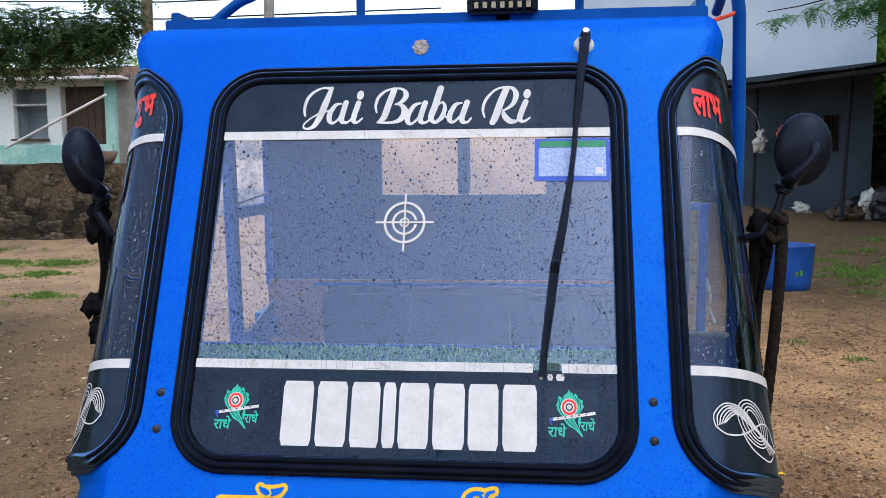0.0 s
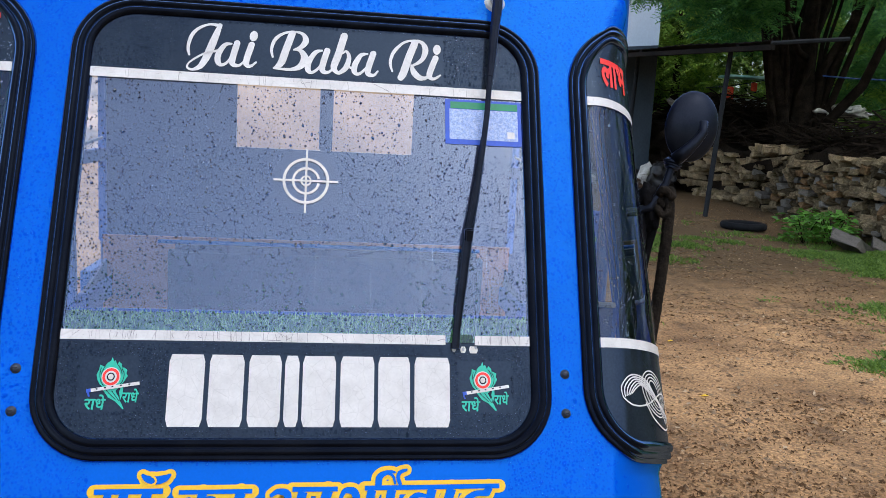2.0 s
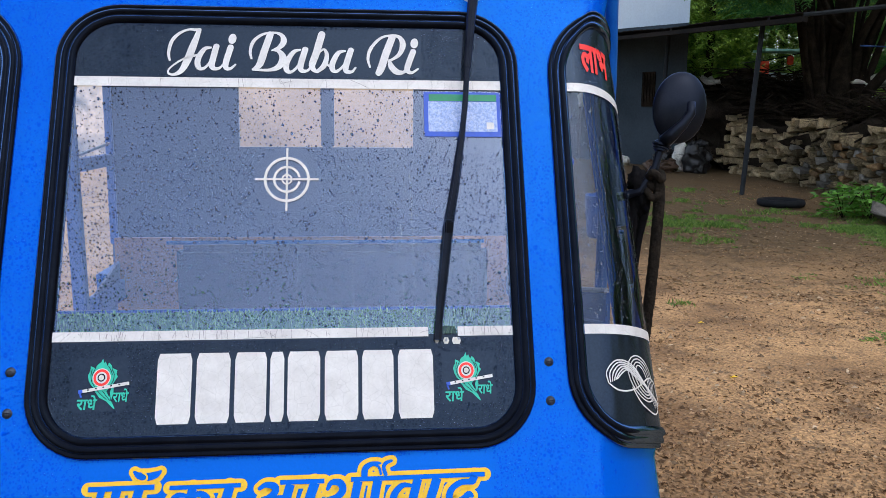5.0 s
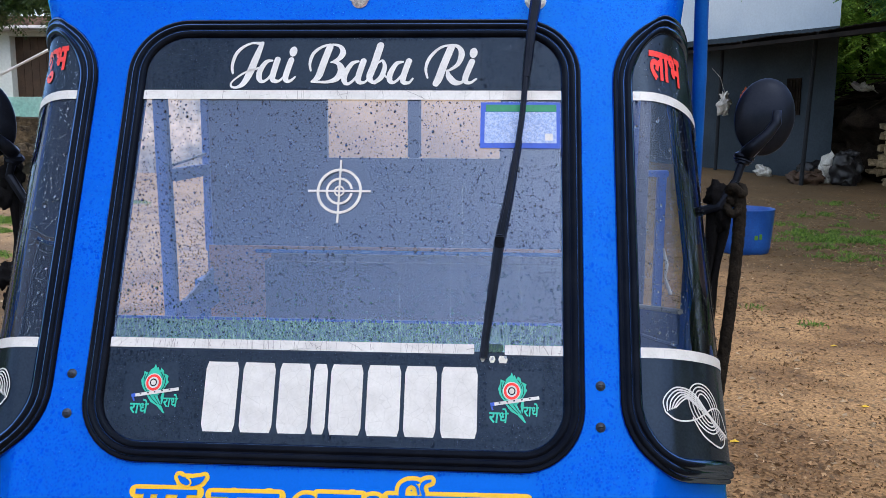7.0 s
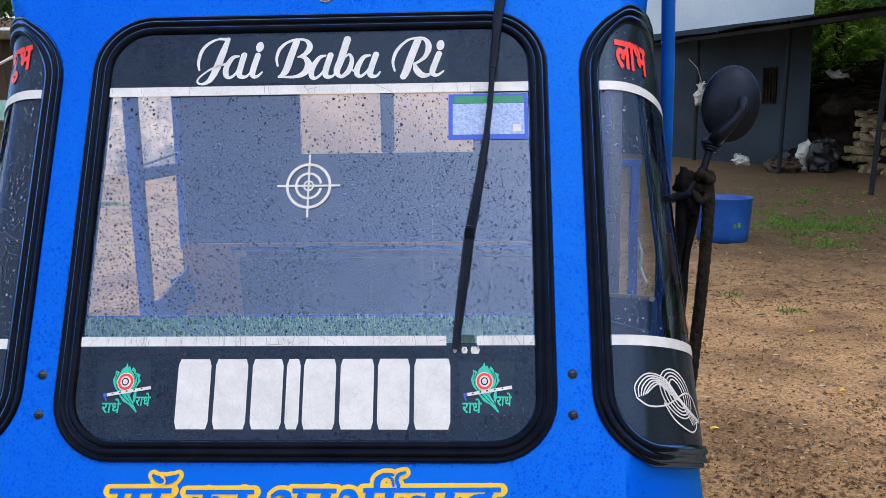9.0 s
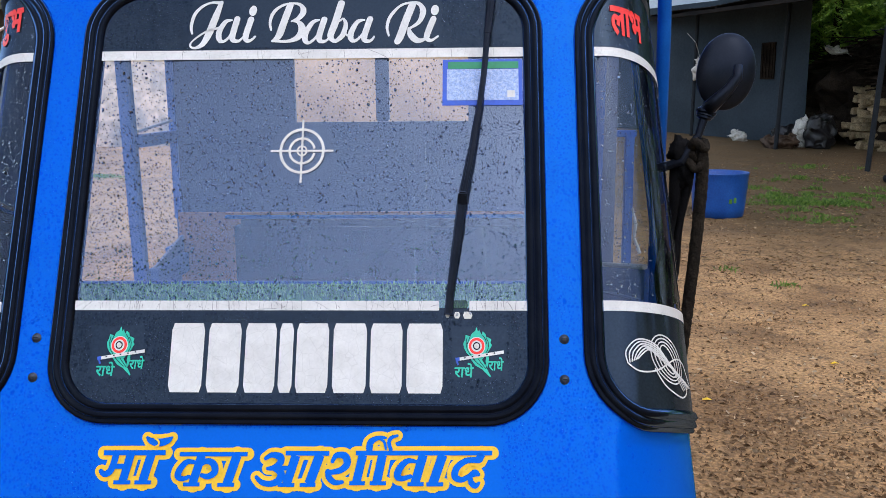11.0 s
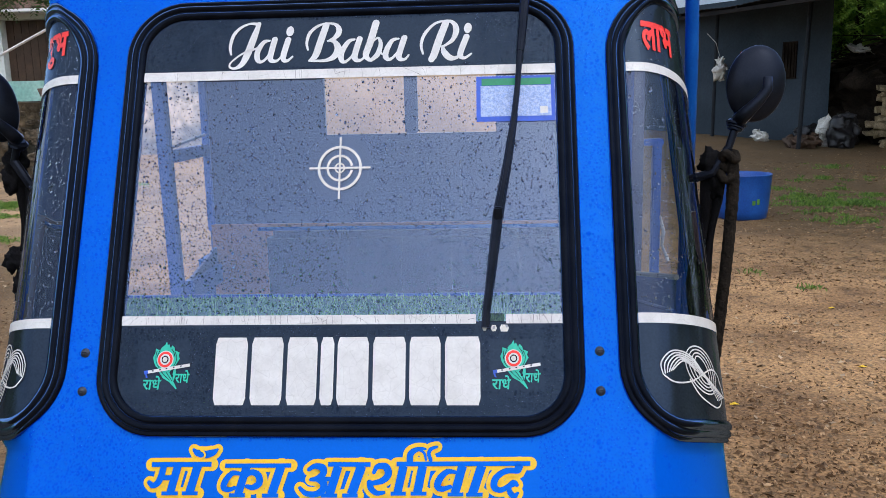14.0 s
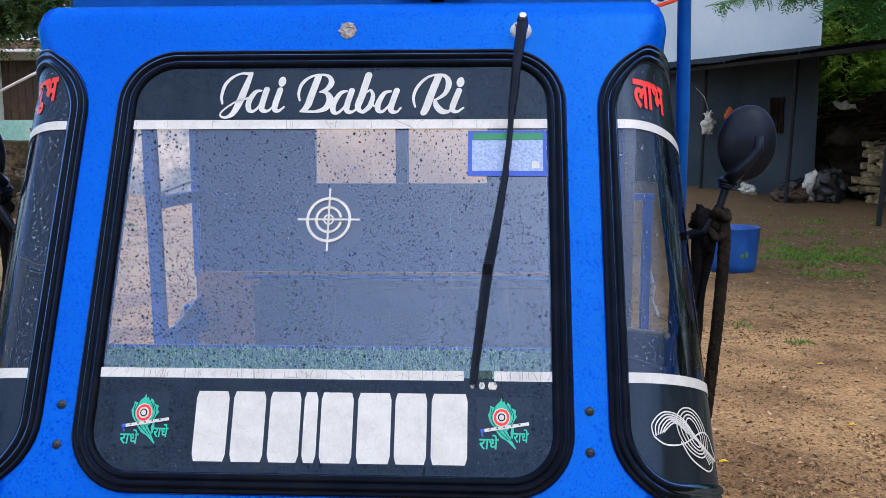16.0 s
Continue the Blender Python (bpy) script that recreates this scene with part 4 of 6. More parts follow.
# screws, badge, top light
for u, s in ((0.463, -0.058), (0.462, -0.127), (-0.463, -0.058), (-0.462, -0.127)):
    c = skin(u, s)
    n = (skin(u, s, 0.01) - c).normalized()
    m = Matrix.Translation(c) @ n.to_track_quat('Z', 'Y').to_matrix().to_4x4()
    sc = part("screw", moved(lathe([(0.0085, 0), (0.0082, 0.0015), (0.0062, 0.002), (0.0055, 0.0045), (0.0035, 0.0058), (0.0001, 0.006)], 16), m), DARK_STEEL, rickshaw, "domed screw head in a washer", True)
    part("slot", moved(box(0, 0, 0.0056, 0.0085, 0.0016, 0.0016), m), PLASTIC, sc)
bu, bs = 0.009, 0.683
part("badge", join(*[ribbon(smooth_line([(bu + (x0 + 0.004 * math.sin(i * 2.1 + q)) * 1.0, bs - 0.013 + 0.0052 * i + 0.002 * math.sin(q * 1.7 + i)) for q, x0 in enumerate((-w2, -w2 / 3, w2 / 3, w2))], 5), 0.0046, 0.0035 + 0.0004 * (i % 3)) for i, w2 in enumerate((0.008, 0.013, 0.015, 0.015, 0.013, 0.009))],
                   blob(arc(bu, bs, 0.0165, 0.018, 0, 345, 24), 0.0016)), BADGE, rickshaw, "worn pale embossed badge")

bar_c = Vector((0.178, 0.425, 1.797))
bar = part("light_bar", moved(box(0, 0, 0, 0.160, 0.05, 0.06, 0.008), Matrix.Translation(bar_c)), PLASTIC, rickshaw, "black LED light bar on the roof edge")
for i in range(7):
    part("led_lens", moved(box((i - 3) * 0.0195, -0.0265, -0.012, 0.016, 0.006, 0.020, 0.003), Matrix.Translation(bar_c)), LAMP_GLASS, bar, "pale square lens")
part("bracket", moved(box(0, 0.015, -0.034, 0.03, 0.02, 0.012), Matrix.Translation(bar_c)), PLASTIC, bar)

# roof carrier: tray edge, hoops and posts
carrier = part("roof_carrier", box(0.005, 0.440, 1.759, 1.26, 0.02, 0.036, 0.003),
               BLUE_DULL, rickshaw, "blue steel roof carrier frame")
for x in (-0.615, 0.625):
    part("carrier_side", box(x, 0.85, 1.785, 0.02, 0.77, 0.032, 0.003), BLUE_DULL, carrier)
for k in range(9):
    part("carrier_slat", box(-0.56 + k * 0.142, 0.84, 1.768, 0.05, 0.75, 0.006), BLUE_DULL, carrier)
for x in (-0.185, 0.360):
    part("carrier_post", tube([(x, 0.60, 1.76), (x, 0.60, 2.05)], 0.011), BLUE_DULL, carrier)
part("carrier_hoop", tube(smooth_line([(-0.53, 0.50, 1.78), (-0.49, 0.50, 1.81), (-0.445, 0.50, 1.835), (-0.36, 0.50, 1.85), (0.0, 0.50, 1.853), (0.62, 0.50, 1.853), (0.69, 0.56, 1.84), (0.70, 0.66, 1.80)]), 0.0125), BLUE_DULL, carrier, "bent blue tube rail", True)
part("carrier_rail", tube([(-0.62, 0.60, 2.05), (0.77, 0.60, 2.05)], 0.011), BLUE_DULL, carrier)
post = part("cage_post", tube([(0.765, 0.70, 0.55), (0.770, 0.70, 1.55), (0.765, 0.70, 1.80), (0.745, 0.68, 1.92), (0.70, 0.63, 2.05)], 0.017), BLUE_DULL, carrier, "upright blue side post", True)

# wiper, parked down the driver's side of the glass
wiper = part("wiper", tube([skin(0.352, 0.681, 0.0), skin(0.352, 0.681, 0.028)], 0.010, 16), STEEL, rickshaw, "black windscreen wiper hanging from its pivot")
part("grommet", tube([skin(0.352, 0.681, 0.0), skin(0.352, 0.681, 0.006)], [0.021, 0.017], 20), SACK_WHITE, wiper, "pale rubber grommet")
part("pivot_cap", tube([skin(0.353, 0.684, 0.014), skin(0.354, 0.688, 0.036)], [0.013, 0.010], 14), PLASTIC, wiper, "black pivot cap with a bright nut")
part("pivot_nut", tube([skin(0.354, 0.688, 0.036), skin(0.3542, 0.6895, 0.043)], 0.0075, 6), STEEL, wiper)
part("wiper_arm", tube([skin(0.354, 0.686, 0.028), skin(0.350, 0.65, 0.031), skin(0.343, 0.600, 0.032), skin(0.338, 0.545, 0.028), skin(0.3335, 0.505, 0.026)],
                       [0.010, 0.0105, 0.0090, 0.0078, 0.0066], 8), PLASTIC, wiper, "black tapered arm")
part("wiper_rod", tube([skin(0.3335, 0.510, 0.026), skin(0.327, 0.43, 0.022), skin(0.318, 0.36, 0.019), skin(0.302, 0.26, 0.018), skin(0.288, 0.19, 0.018)], 0.0055, 8), PLASTIC, wiper)
part("wiper_blade", join(tube([skin(0.322, 0.385, 0.012), skin(0.305, 0.28, 0.013), skin(0.288, 0.19, 0.014), skin(0.277, 0.10, 0.012), skin(0.266, 0.015, 0.009), skin(0.264, -0.016, 0.008)], [0.006, 0.008, 0.0095, 0.0085, 0.007, 0.0075], 8),
                         ribbon([(0.322, 0.385), (0.288, 0.19), (0.264, -0.016)], 0.003, 0.003)), PLASTIC, wiper, "black wiper blade with its rubber")
part("blade_clip", moved(box(0, 0, 0, 0.016, 0.02, 0.026, 0.003), Matrix.Translation(skin(0.288, 0.19, 0.018))), PLASTIC, wiper)

# mirrors on stalks
for sgn in (1, -1):
    c = Vector((0.818, 0.335, 1.455)) if sgn > 0 else Vector((-0.774, 0.300, 1.445))
    tilt = Euler((radians(-6), radians(sgn * 7), radians(-8 if sgn > 0 else 38))).to_matrix()
    mir = part("side_mirror", ellipsoid(c, (0.058 if sgn > 0 else 0.045, 0.026, 0.078), 28, 16, tilt), PLASTIC, rickshaw, "black oval mirror housing seen from its back", True)
    part("mirror_rib", tube([c + tilt @ Vector(v) for v in ((sgn * 0.018, -0.024, 0.012), (sgn * 0.020, -0.027, -0.012), (sgn * 0.008, -0.026, -0.036), (-sgn * 0.012, -0.024, -0.062), (-sgn * 0.024, -0.012, -0.078))],
                            [0.009, 0.010, 0.011, 0.014, 0.016], 12), PLASTIC, mir, "moulded rib", True)
    part("mirror_glass", ellipsoid(c + tilt @ Vector((0, 0.014, 0)), (0.052 if sgn > 0 else 0.040, 0.014, 0.071), 24, 10, tilt), STEEL, mir, "mirror glass on the far face", True)
    base = c + tilt @ Vector((-sgn * 0.026, -0.004, -0.082))
    foot = Vector((sgn * (0.764 if sgn > 0 else 0.758), 0.320, 1.325))
    d = (foot - base)
    part("mirror_stalk", tube([base + d * t for t in (-0.1, 0.0, 0.02, 0.10, 0.12, 0.2, 0.22, 0.30, 0.34, 1.0)],
                              [0.014, 0.019, 0.021, 0.021, 0.017, 0.019, 0.015, 0.015, 0.0085, 0.0075], 14), PLASTIC, mir, "ribbed collar on a black stalk")
    part("mirror_bracket", tube([foot, foot + Vector((-sgn * 0.03, 0.0, -0.05)), Vector((sgn * 0.69, 0.34, 1.26))], 0.010, 10), PLASTIC, mir)

# cabin: dashboard, partition with its window, driver's seat, door frames
part("dashboard", join(box(0, 0.165, 0.985, 1.12, 0.30, 0.06, 0.012), box(0, 0.20, 0.80, 1.10, 0.05, 0.32)), BLACK_REXINE, rickshaw, "dark dashboard shelf")
part("dashboard_edge", box(0, 0.322, 1.012, 1.12, 0.014, 0.024, 0.003), BLUE_DULL, rickshaw, "blue rear lip of the dashboard")
PY = 1.15
wall_parts = [(-0.62, -0.235, 0.40, 1.76), (0.290, 0.735, 0.40, 1.76), (-0.235, 0.290, 0.40, 1.333), (-0.235, 0.290, 1.60, 1.76)]
part("partition", join(*[box((a + b) / 2, PY, (c + d) / 2, b - a, 0.02, d - c) for a, b, c, d in wall_parts]), GREY_PANEL, rickshaw, "grey painted bulkhead behind the driver")
part("partition_bar", box(0.028, PY + 0.03, 1.466, 0.040, 0.03, 0.268, 0.004), GREY_PANEL, rickshaw, "dull blue window bar")
part("partition_board", box(0.0, PY - 0.02, 0.75, 1.22, 0.012, 0.62), BROWN_BOARD, rickshaw, "brown board on the lower bulkhead")
part("seat_back", box(0.05, PY - 0.09, 0.80, 0.92, 0.09, 0.50, 0.02), BLACK_REXINE, rickshaw, "black seat backrest")
part("seat_rail", tube([(-0.44, PY - 0.10, 1.056), (0.5, PY - 0.10, 1.056)], 0.006, 8), BLUE_DULL, rickshaw)
part("seat_cushion", box(0.02, 0.85, 0.52, 1.05, 0.45, 0.14, 0.03), BLACK_REXINE, rickshaw)
part("cabin_floor", box(0, 0.60, 0.33, 1.36, 1.45, 0.04), BLUE_DULL, rickshaw)
for sgn in (-1, 1):
    fr = part("door_frame", join(moved(box(0, 0, 0, 0.036, 0.03, 1.34, 0.004), pose(sgn * 0.632, 0.86, 1.07, 0, sgn * 0.8, 0)),
                                 box(sgn * 0.616, PY - 0.14, 1.294, 0.03, 0.30, 0.034, 0.003),
                                 box(sgn * 0.600, PY - 0.13, 0.905, 0.03, 0.30, 0.06, 0.003)), FRAME_BLUE, rickshaw, "faded blue box-section door frame")
    part("gusset", ([(sgn * 0.598, 0.88, 0.936), (sgn * 0.598, PY, 0.936), (sgn * 0.598, PY, 0.995), (sgn * 0.606, 0.88, 0.936), (sgn * 0.606, PY, 0.936), (sgn * 0.606, PY, 0.995)], [(0, 1, 2), (5, 4, 3), (0, 3, 4, 1), (1, 4, 5, 2), (2, 5, 3, 0)]), GREY_PANEL, fr, "grey triangular gusset")
    part("jamb", box(sgn * 0.612, PY - 0.012, 1.40, 0.022, 0.02, 0.72, 0.003), FRAME_BLUE, fr)
    part("door_strap", tube([(sgn * 0.626, 0.865, 1.316), (sgn * 0.61, PY - 0.03, 1.342)], 0.0042, 6), PIPE_WHITE, fr, "thin pale strap")

# driver's side: blue side panel below the window line, rear door post with its rail, a pale strap
side = part("side_panel", ([(0.662, 0.30, 0.45), (0.662, 0.86, 0.45), (0.662, 0.86, 0.945), (0.662, 0.30, 1.055), (0.672, 0.30, 0.45), (0.672, 0.86, 0.45), (0.672, 0.86, 0.945), (0.672, 0.30, 1.055)],
                           [(0, 1, 2, 3), (7, 6, 5, 4), (0, 4, 5, 1), (1, 5, 6, 2), (2, 6, 7, 3), (3, 7, 4, 0)]), FRAME_BLUE, rickshaw, "blue painted side panel below the door opening")
part("panel_lip", tube([(0.662, 0.30, 1.059), (0.662, 0.86, 0.949)], 0.006, 8), PIPE_WHITE, side, "pale lip of the panel")
part("panel_rib", tube([(0.659, 0.30, 0.985), (0.659, 0.86, 0.875)], 0.005, 8), FRAME_BLUE, side)
rear_post = part("rear_post", box(0.776, PY, 0.92, 0.026, 0.03, 0.74, 0.004), FRAME_BLUE, rickshaw, "blue box-section rear door post")
part("post_rail", box(0.765, PY, 1.292, 0.06, 0.026, 0.02, 0.003), FRAME_BLUE, rear_post)
part("strap", tube([(0.785, PY - 0.03, 1.07), (0.797, PY - 0.03, 1.02), (0.793, PY - 0.03, 0.98), (0.812, PY - 0.03, 0.93)], [0.003, 0.006, 0.004, 0.006], 8), SACK_WHITE, rear_post, "pale frayed strap")

# open load bed behind the cabin
bed = part("load_bed", join(box(0, 2.15, 0.50, 1.40, 1.75, 0.06), box(-0.70, 2.15, 0.72, 0.03, 1.75, 0.40), box(0.70, 2.15, 0.72, 0.03, 1.75, 0.40), box(0, 3.02, 0.72, 1.40, 0.03, 0.40)), BLUE_DULL, rickshaw, "blue open load bed")
for sgn in (-1, 1):
    wh = part("wheel", moved(lathe([(0.09, -0.05), (0.20, -0.055), (0.235, -0.035), (0.24, 0), (0.235, 0.035), (0.20, 0.055), (0.09, 0.05)], 28), pose(sgn * 0.62, 2.3, 0.24, 0, 90, 0)), TYRE_RUBBER, rickshaw, "rear wheel", True)
    part("rim", moved(lathe([(0.001, -0.03), (0.10, -0.04), (0.10, 0.04), (0.001, 0.03)], 20), pose(sgn * 0.62, 2.3, 0.24, 0, 90, 0)), STEEL, wh)
wh = part("wheel", moved(lathe([(0.09, -0.05), (0.20, -0.055), (0.235, -0.035), (0.24, 0), (0.235, 0.035), (0.20, 0.055), (0.09, 0.05)], 28), pose(0, 0.18, 0.24, 0, 90, 0)), TYRE_RUBBER, rickshaw, "front wheel", True)
part("rim", moved(lathe([(0.001, -0.03), (0.10, -0.04), (0.10, 0.04), (0.001, 0.03)], 20), pose(0, 0.18, 0.24, 0, 90, 0)), STEEL, wh)

load = part("tarpaulin_load", (lambda n=20: ([(-0.62 + 1.24 * i / n, 1.62 + 0.10 * j / n + 0.012 * math.sin(i * 1.3 + j), 0.53 + 1.17 * j / n) for j in range(n + 1) for i in range(n + 1)]
                                             + [(-0.62 + 1.24 * i / n, 2.85, 0.53 + 1.17 * j / n) for j in range(n + 1) for i in range(n + 1)],
                                             [(j * (n + 1) + i, j * (n + 1) + i + 1, (j + 1) * (n + 1) + i + 1, (j + 1) * (n + 1) + i) for j in range(n) for i in range(n)]
                                             + [((n) * (n + 1) + i, (n) * (n + 1) + i + 1, (n + 1) ** 2 + n * (n + 1) + i + 1, (n + 1) ** 2 + n * (n + 1) + i) for i in range(n)]
                                             + [(j * (n + 1) + e, (j + 1) * (n + 1) + e, (n + 1) ** 2 + (j + 1) * (n + 1) + e, (n + 1) ** 2 + j * (n + 1) + e) for j in range(n) for e in (0, n)]
                                             + [((n + 1) ** 2 + j * (n + 1) + i, (n + 1) ** 2 + (j + 1) * (n + 1) + i, (n + 1) ** 2 + (j + 1) * (n + 1) + i + 1, (n + 1) ** 2 + j * (n + 1) + i + 1) for j in range(n) for i in range(n)]))(), TARP, None, "", True)
tagged(load, "beige tarpaulin over the load in the bed behind the cabin", "tarpaulin")

# turf mat on the dashboard: backing and pile
mat_ob = thing("turf_mat", "green artificial turf mat laid on the dashboard", "mat", (0, 0.16, 1.016))
part("backing", box(0, 0, 0.003, 1.06, 0.29, 0.006), TURF_BASE, mat_ob)
rng = random.Random(5)
vs, fs = [], []
for i in range(5200):
    x, y = rng.uniform(-0.53, 0.53), rng.uniform(-0.14, 0.14)
    a, l, h = rng.uniform(0, 6.28), rng.uniform(0.0, 0.010), rng.uniform(0.010, 0.020)
    k = len(vs)
    vs += [(x - 0.0016 * math.sin(a), y + 0.0016 * math.cos(a), 0.005), (x + 0.0016 * math.sin(a), y - 0.0016 * math.cos(a), 0.005), (x + l * math.cos(a), y + l * math.sin(a), h)]
    fs.append((k, k + 1, k + 2))
tagged(part("pile", (vs, fs), TURF, mat_ob), kind="stuff")

# cloth, rope and cord tied to the mirror stalks
rope = thing("knotted_rope", "thick dark brown rope knotted round the mirror stalk", "rope", (0.765, 0.32, 1.295))
rng = random.Random(9)
knot = []
for k in range(3):
    c = Vector((rng.uniform(-0.012, 0.012), rng.uniform(-0.02, 0.01), 0.014 - 0.02 * k))
    knot.append(tube([c + Vector((0.014 * math.cos(t) + 0.004 * k, 0.014 * math.sin(t), 0.008 * math.sin(2 * t + k))) for t in [6.283 * i / 14 for i in range(14)]], 0.0088, 8, True))
part("knot", join(*knot), ROPE, rope, "lumpy knot", True)
strand = [(0.006, -0.01, 0.0), (0.008, -0.012, -0.05), (0.004, -0.014, -0.14), (-0.003, -0.016, -0.24), (-0.012, -0.018, -0.34), (-0.021, -0.018, -0.44), (-0.030, -0.01, -0.54)]
line = smooth_line(strand, 10)
twist = [tube([(p[0] + 0.0024 * math.cos(i * 0.95 + k * 2.094), p[1] + 0.0024 * math.sin(i * 0.95 + k * 2.094), p[2]) for i, p in enumerate(line)], 0.0108, 8) for k in range(3)]
part("strand", join(*twist), ROPE, rope, "hanging twisted strand", True)
for sgn in (1, -1):
    cl = thing("cloth_strip", "black cloth strip tied to the mirror stalk and hanging", "cloth", (0.735, 0.34, 1.305) if sgn > 0 else (-0.764, 0.34, 1.335))
    n = 16 if sgn > 0 else 8
    wd = 0.016 if sgn < 0 else 0.018
    cols = 8
    vs = [(sgn * 0.0 + wd * (c / (cols - 1) * 2 - 1) * (1 + 0.25 * math.sin(r * 0.9)) + (0.006 * math.sin(r * 0.5)) - sgn * 0.0012 * r, 0.012 * math.sin(c * 1.7 + r * 0.3), -0.030 * r) for r in range(n) for c in range(cols)]
    fs = [(r * cols + c, r * cols + c + 1, (r + 1) * cols + c + 1, (r + 1) * cols + c) for r in range(n - 1) for c in range(cols - 1)]
    tail = part("tail", (vs, fs), CLOTH, cl, "", True)
    tail.modifiers.new("thickness", 'SOLIDIFY').thickness = 0.005
    part("wrap", join(ellipsoid((0, 0, -0.01), (0.023, 0.024, 0.030), 22, 14, None, 0.6, 4), ellipsoid((sgn * 0.010, -0.004, -0.05), (0.020, 0.022, 0.030), 22, 14, None, 0.7, 7)), CLOTH, cl, "bunched knot", True)
    if sgn < 0:
        part("tassel", join(ellipsoid((-0.022, 0, -0.232), (0.026, 0.022, 0.026), 20, 12, None, 0.8, 2), ellipsoid((-0.020, 0, -0.292), (0.017, 0.016, 0.030), 20, 12, None, 0.8, 3)), CLOTH, cl, "ragged tassels", True)
cord = thing("tied_string", "short red string tied round the blue cage post", "string", (0.70, 0.62, 1.792))
part("string", tube([(-0.03, -0.02, -0.025), (0.03, 0.05, 0.0), (0.07, 0.09, 0.02)], 0.005, 8), RED_CLOTH, cord)


# ---- the yard ----
def planks(a, b, z0, z1, t):
    """An upright slab between two plan points."""
    d = Vector((b[0] - a[0], b[1] - a[1], 0))
    n = Vector((-d.y, d.x, 0)).normalized() * t
    vs = []
    for z in (z0, z1):
        vs += [(a[0], a[1], z), (b[0], b[1], z), (b[0] + n.x, b[1] + n.y, z), (a[0] + n.x, a[1] + n.y, z)]
    return vs, [(0, 1, 2, 3), (7, 6, 5, 4), (0, 4, 5, 1), (1, 5, 6, 2), (2, 6, 7, 3), (3, 7, 4, 0)]


# blue half-barrel
tub = thing("water_tub", "blue plastic half-barrel water tub on the ground", "tub", (3.06, 8.15, land(3.06, 8.15) - 0.01))
part("body", lathe([(0.001, 0.02), (0.245, 0.0), (0.272, 0.012), (0.284, 0.10), (0.300, 0.30), (0.312, 0.485), (0.318, 0.495), (0.311, 0.502), (0.300, 0.490), (0.284, 0.30), (0.26, 0.05), (0.001, 0.05)], 40), TUB_BLUE, tub, "", True)
part("mark", join(box(0.05, -0.290, 0.20, 0.035, 0.012, 0.05, 0.004), box(0.10, -0.280, 0.21, 0.03, 0.012, 0.06, 0.004)), LEAF_BUSH, tub, "faded green mark")

# old tyre
tx, ty = 6.32, 10.42
tyre = thing("car_tyre", "old black car tyre lying flat on the ground", "tyre", (tx, ty, land(tx, ty)))
part("tread", lathe([(0.22, 0.04), (0.24, 0.01), (0.29, 0.0), (0.325, 0.015), (0.34, 0.04), (0.34, 0.07), (0.325, 0.100), (0.29, 0.112), (0.24, 0.10), (0.215, 0.075), (0.22, 0.04)], 40), TYRE_RUBBER, tyre, "", True)

# white building and its lean-to
wall_a, wall_b = (6.95, 16.0), (1.6, 24.1)
barn = thing("white_building", "tall whitewashed building with a lean-to shelter against it", "building", (0, 0, 0))


def prism(a, b, back, z0, z1):
    """An upright block on the plan line a-b, reaching back by a vector."""
    vs = [(*p, z) for z in (z0, z1) for p in (a, b, (b[0] + back[0], b[1] + back[1]), (a[0] + back[0], a[1] + back[1]))]
    return vs, [(0, 1, 2, 3), (7, 6, 5, 4), (0, 4, 5, 1), (1, 5, 6, 2), (2, 6, 7, 3), (3, 7, 4, 0)]


part("wall", prism(wall_a, wall_b, (1.0, 4.0), 3.35, 6.5), WHITEWASH, barn, "whitewashed upper wall")
part("lower_wall", prism(wall_a, wall_b, (1.0, 4.0), -0.2, 3.35), SHADED_WALL, barn, "grey wall under the shelter, coloured dark for the shade there")
part("roof_edge", prism((7.0, 15.9), (1.5, 24.2), (1.0, 4.1), 6.5, 6.62), SHEET, barn)
wd = Vector((wall_b[0] - wall_a[0], wall_b[1] - wall_a[1], 0)).normalized()
wnorm = Vector((wd.y, -wd.x, 0))
if wnorm.y > 0:
    wnorm = -wnorm
wc = Vector((*wall_a, 2.0)) + wd * 0.95
vent = part("shutter", moved(box(0, 0, 0, 0.34, 0.05, 0.75), Matrix.Translation(wc + wnorm * 0.01) @ Matrix.Rotation(math.atan2(wd.y, wd.x), 4, 'Z')), STICKS, barn, "small dark slatted window")
for k in range(4):
    part("slat", moved(box(-0.12 + 0.08 * k, -0.03, 0, 0.03, 0.03, 0.7), Matrix.Translation(wc + wnorm * 0.01) @ Matrix.Rotation(math.atan2(wd.y, wd.x) + math.pi, 4, 'Z')), STICKS, vent)


def eave_x(y):
    return 8.48 - 0.21 * y


shed = thing("lean_to_shelter", "open lean-to with a rusty tin roof on thin steel posts", "shelter", (0, 0, 0))
ys = [10.2 + 0.11 * i for i in range(86)]
vs, fs = [], []
for i, y in enumerate(ys):
    wv = 0.007 * (1 if i % 2 else -1)
    ez = 2.90 + 0.030 * (y - 10.2) + 0.015 * math.sin(y * 2.2)
    for k in range(6):
        d = k / 5 * 2.4
        vs.append((eave_x(y) + d * 0.92, y + d * 1.75, ez + 0.14 * d + wv))
fs = [(i * 6 + k, i * 6 + k + 1, (i + 1) * 6 + k + 1, (i + 1) * 6 + k) for i in range(len(ys) - 1) for k in range(5)]
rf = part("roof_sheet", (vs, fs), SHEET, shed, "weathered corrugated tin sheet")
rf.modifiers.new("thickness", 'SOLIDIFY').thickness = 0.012
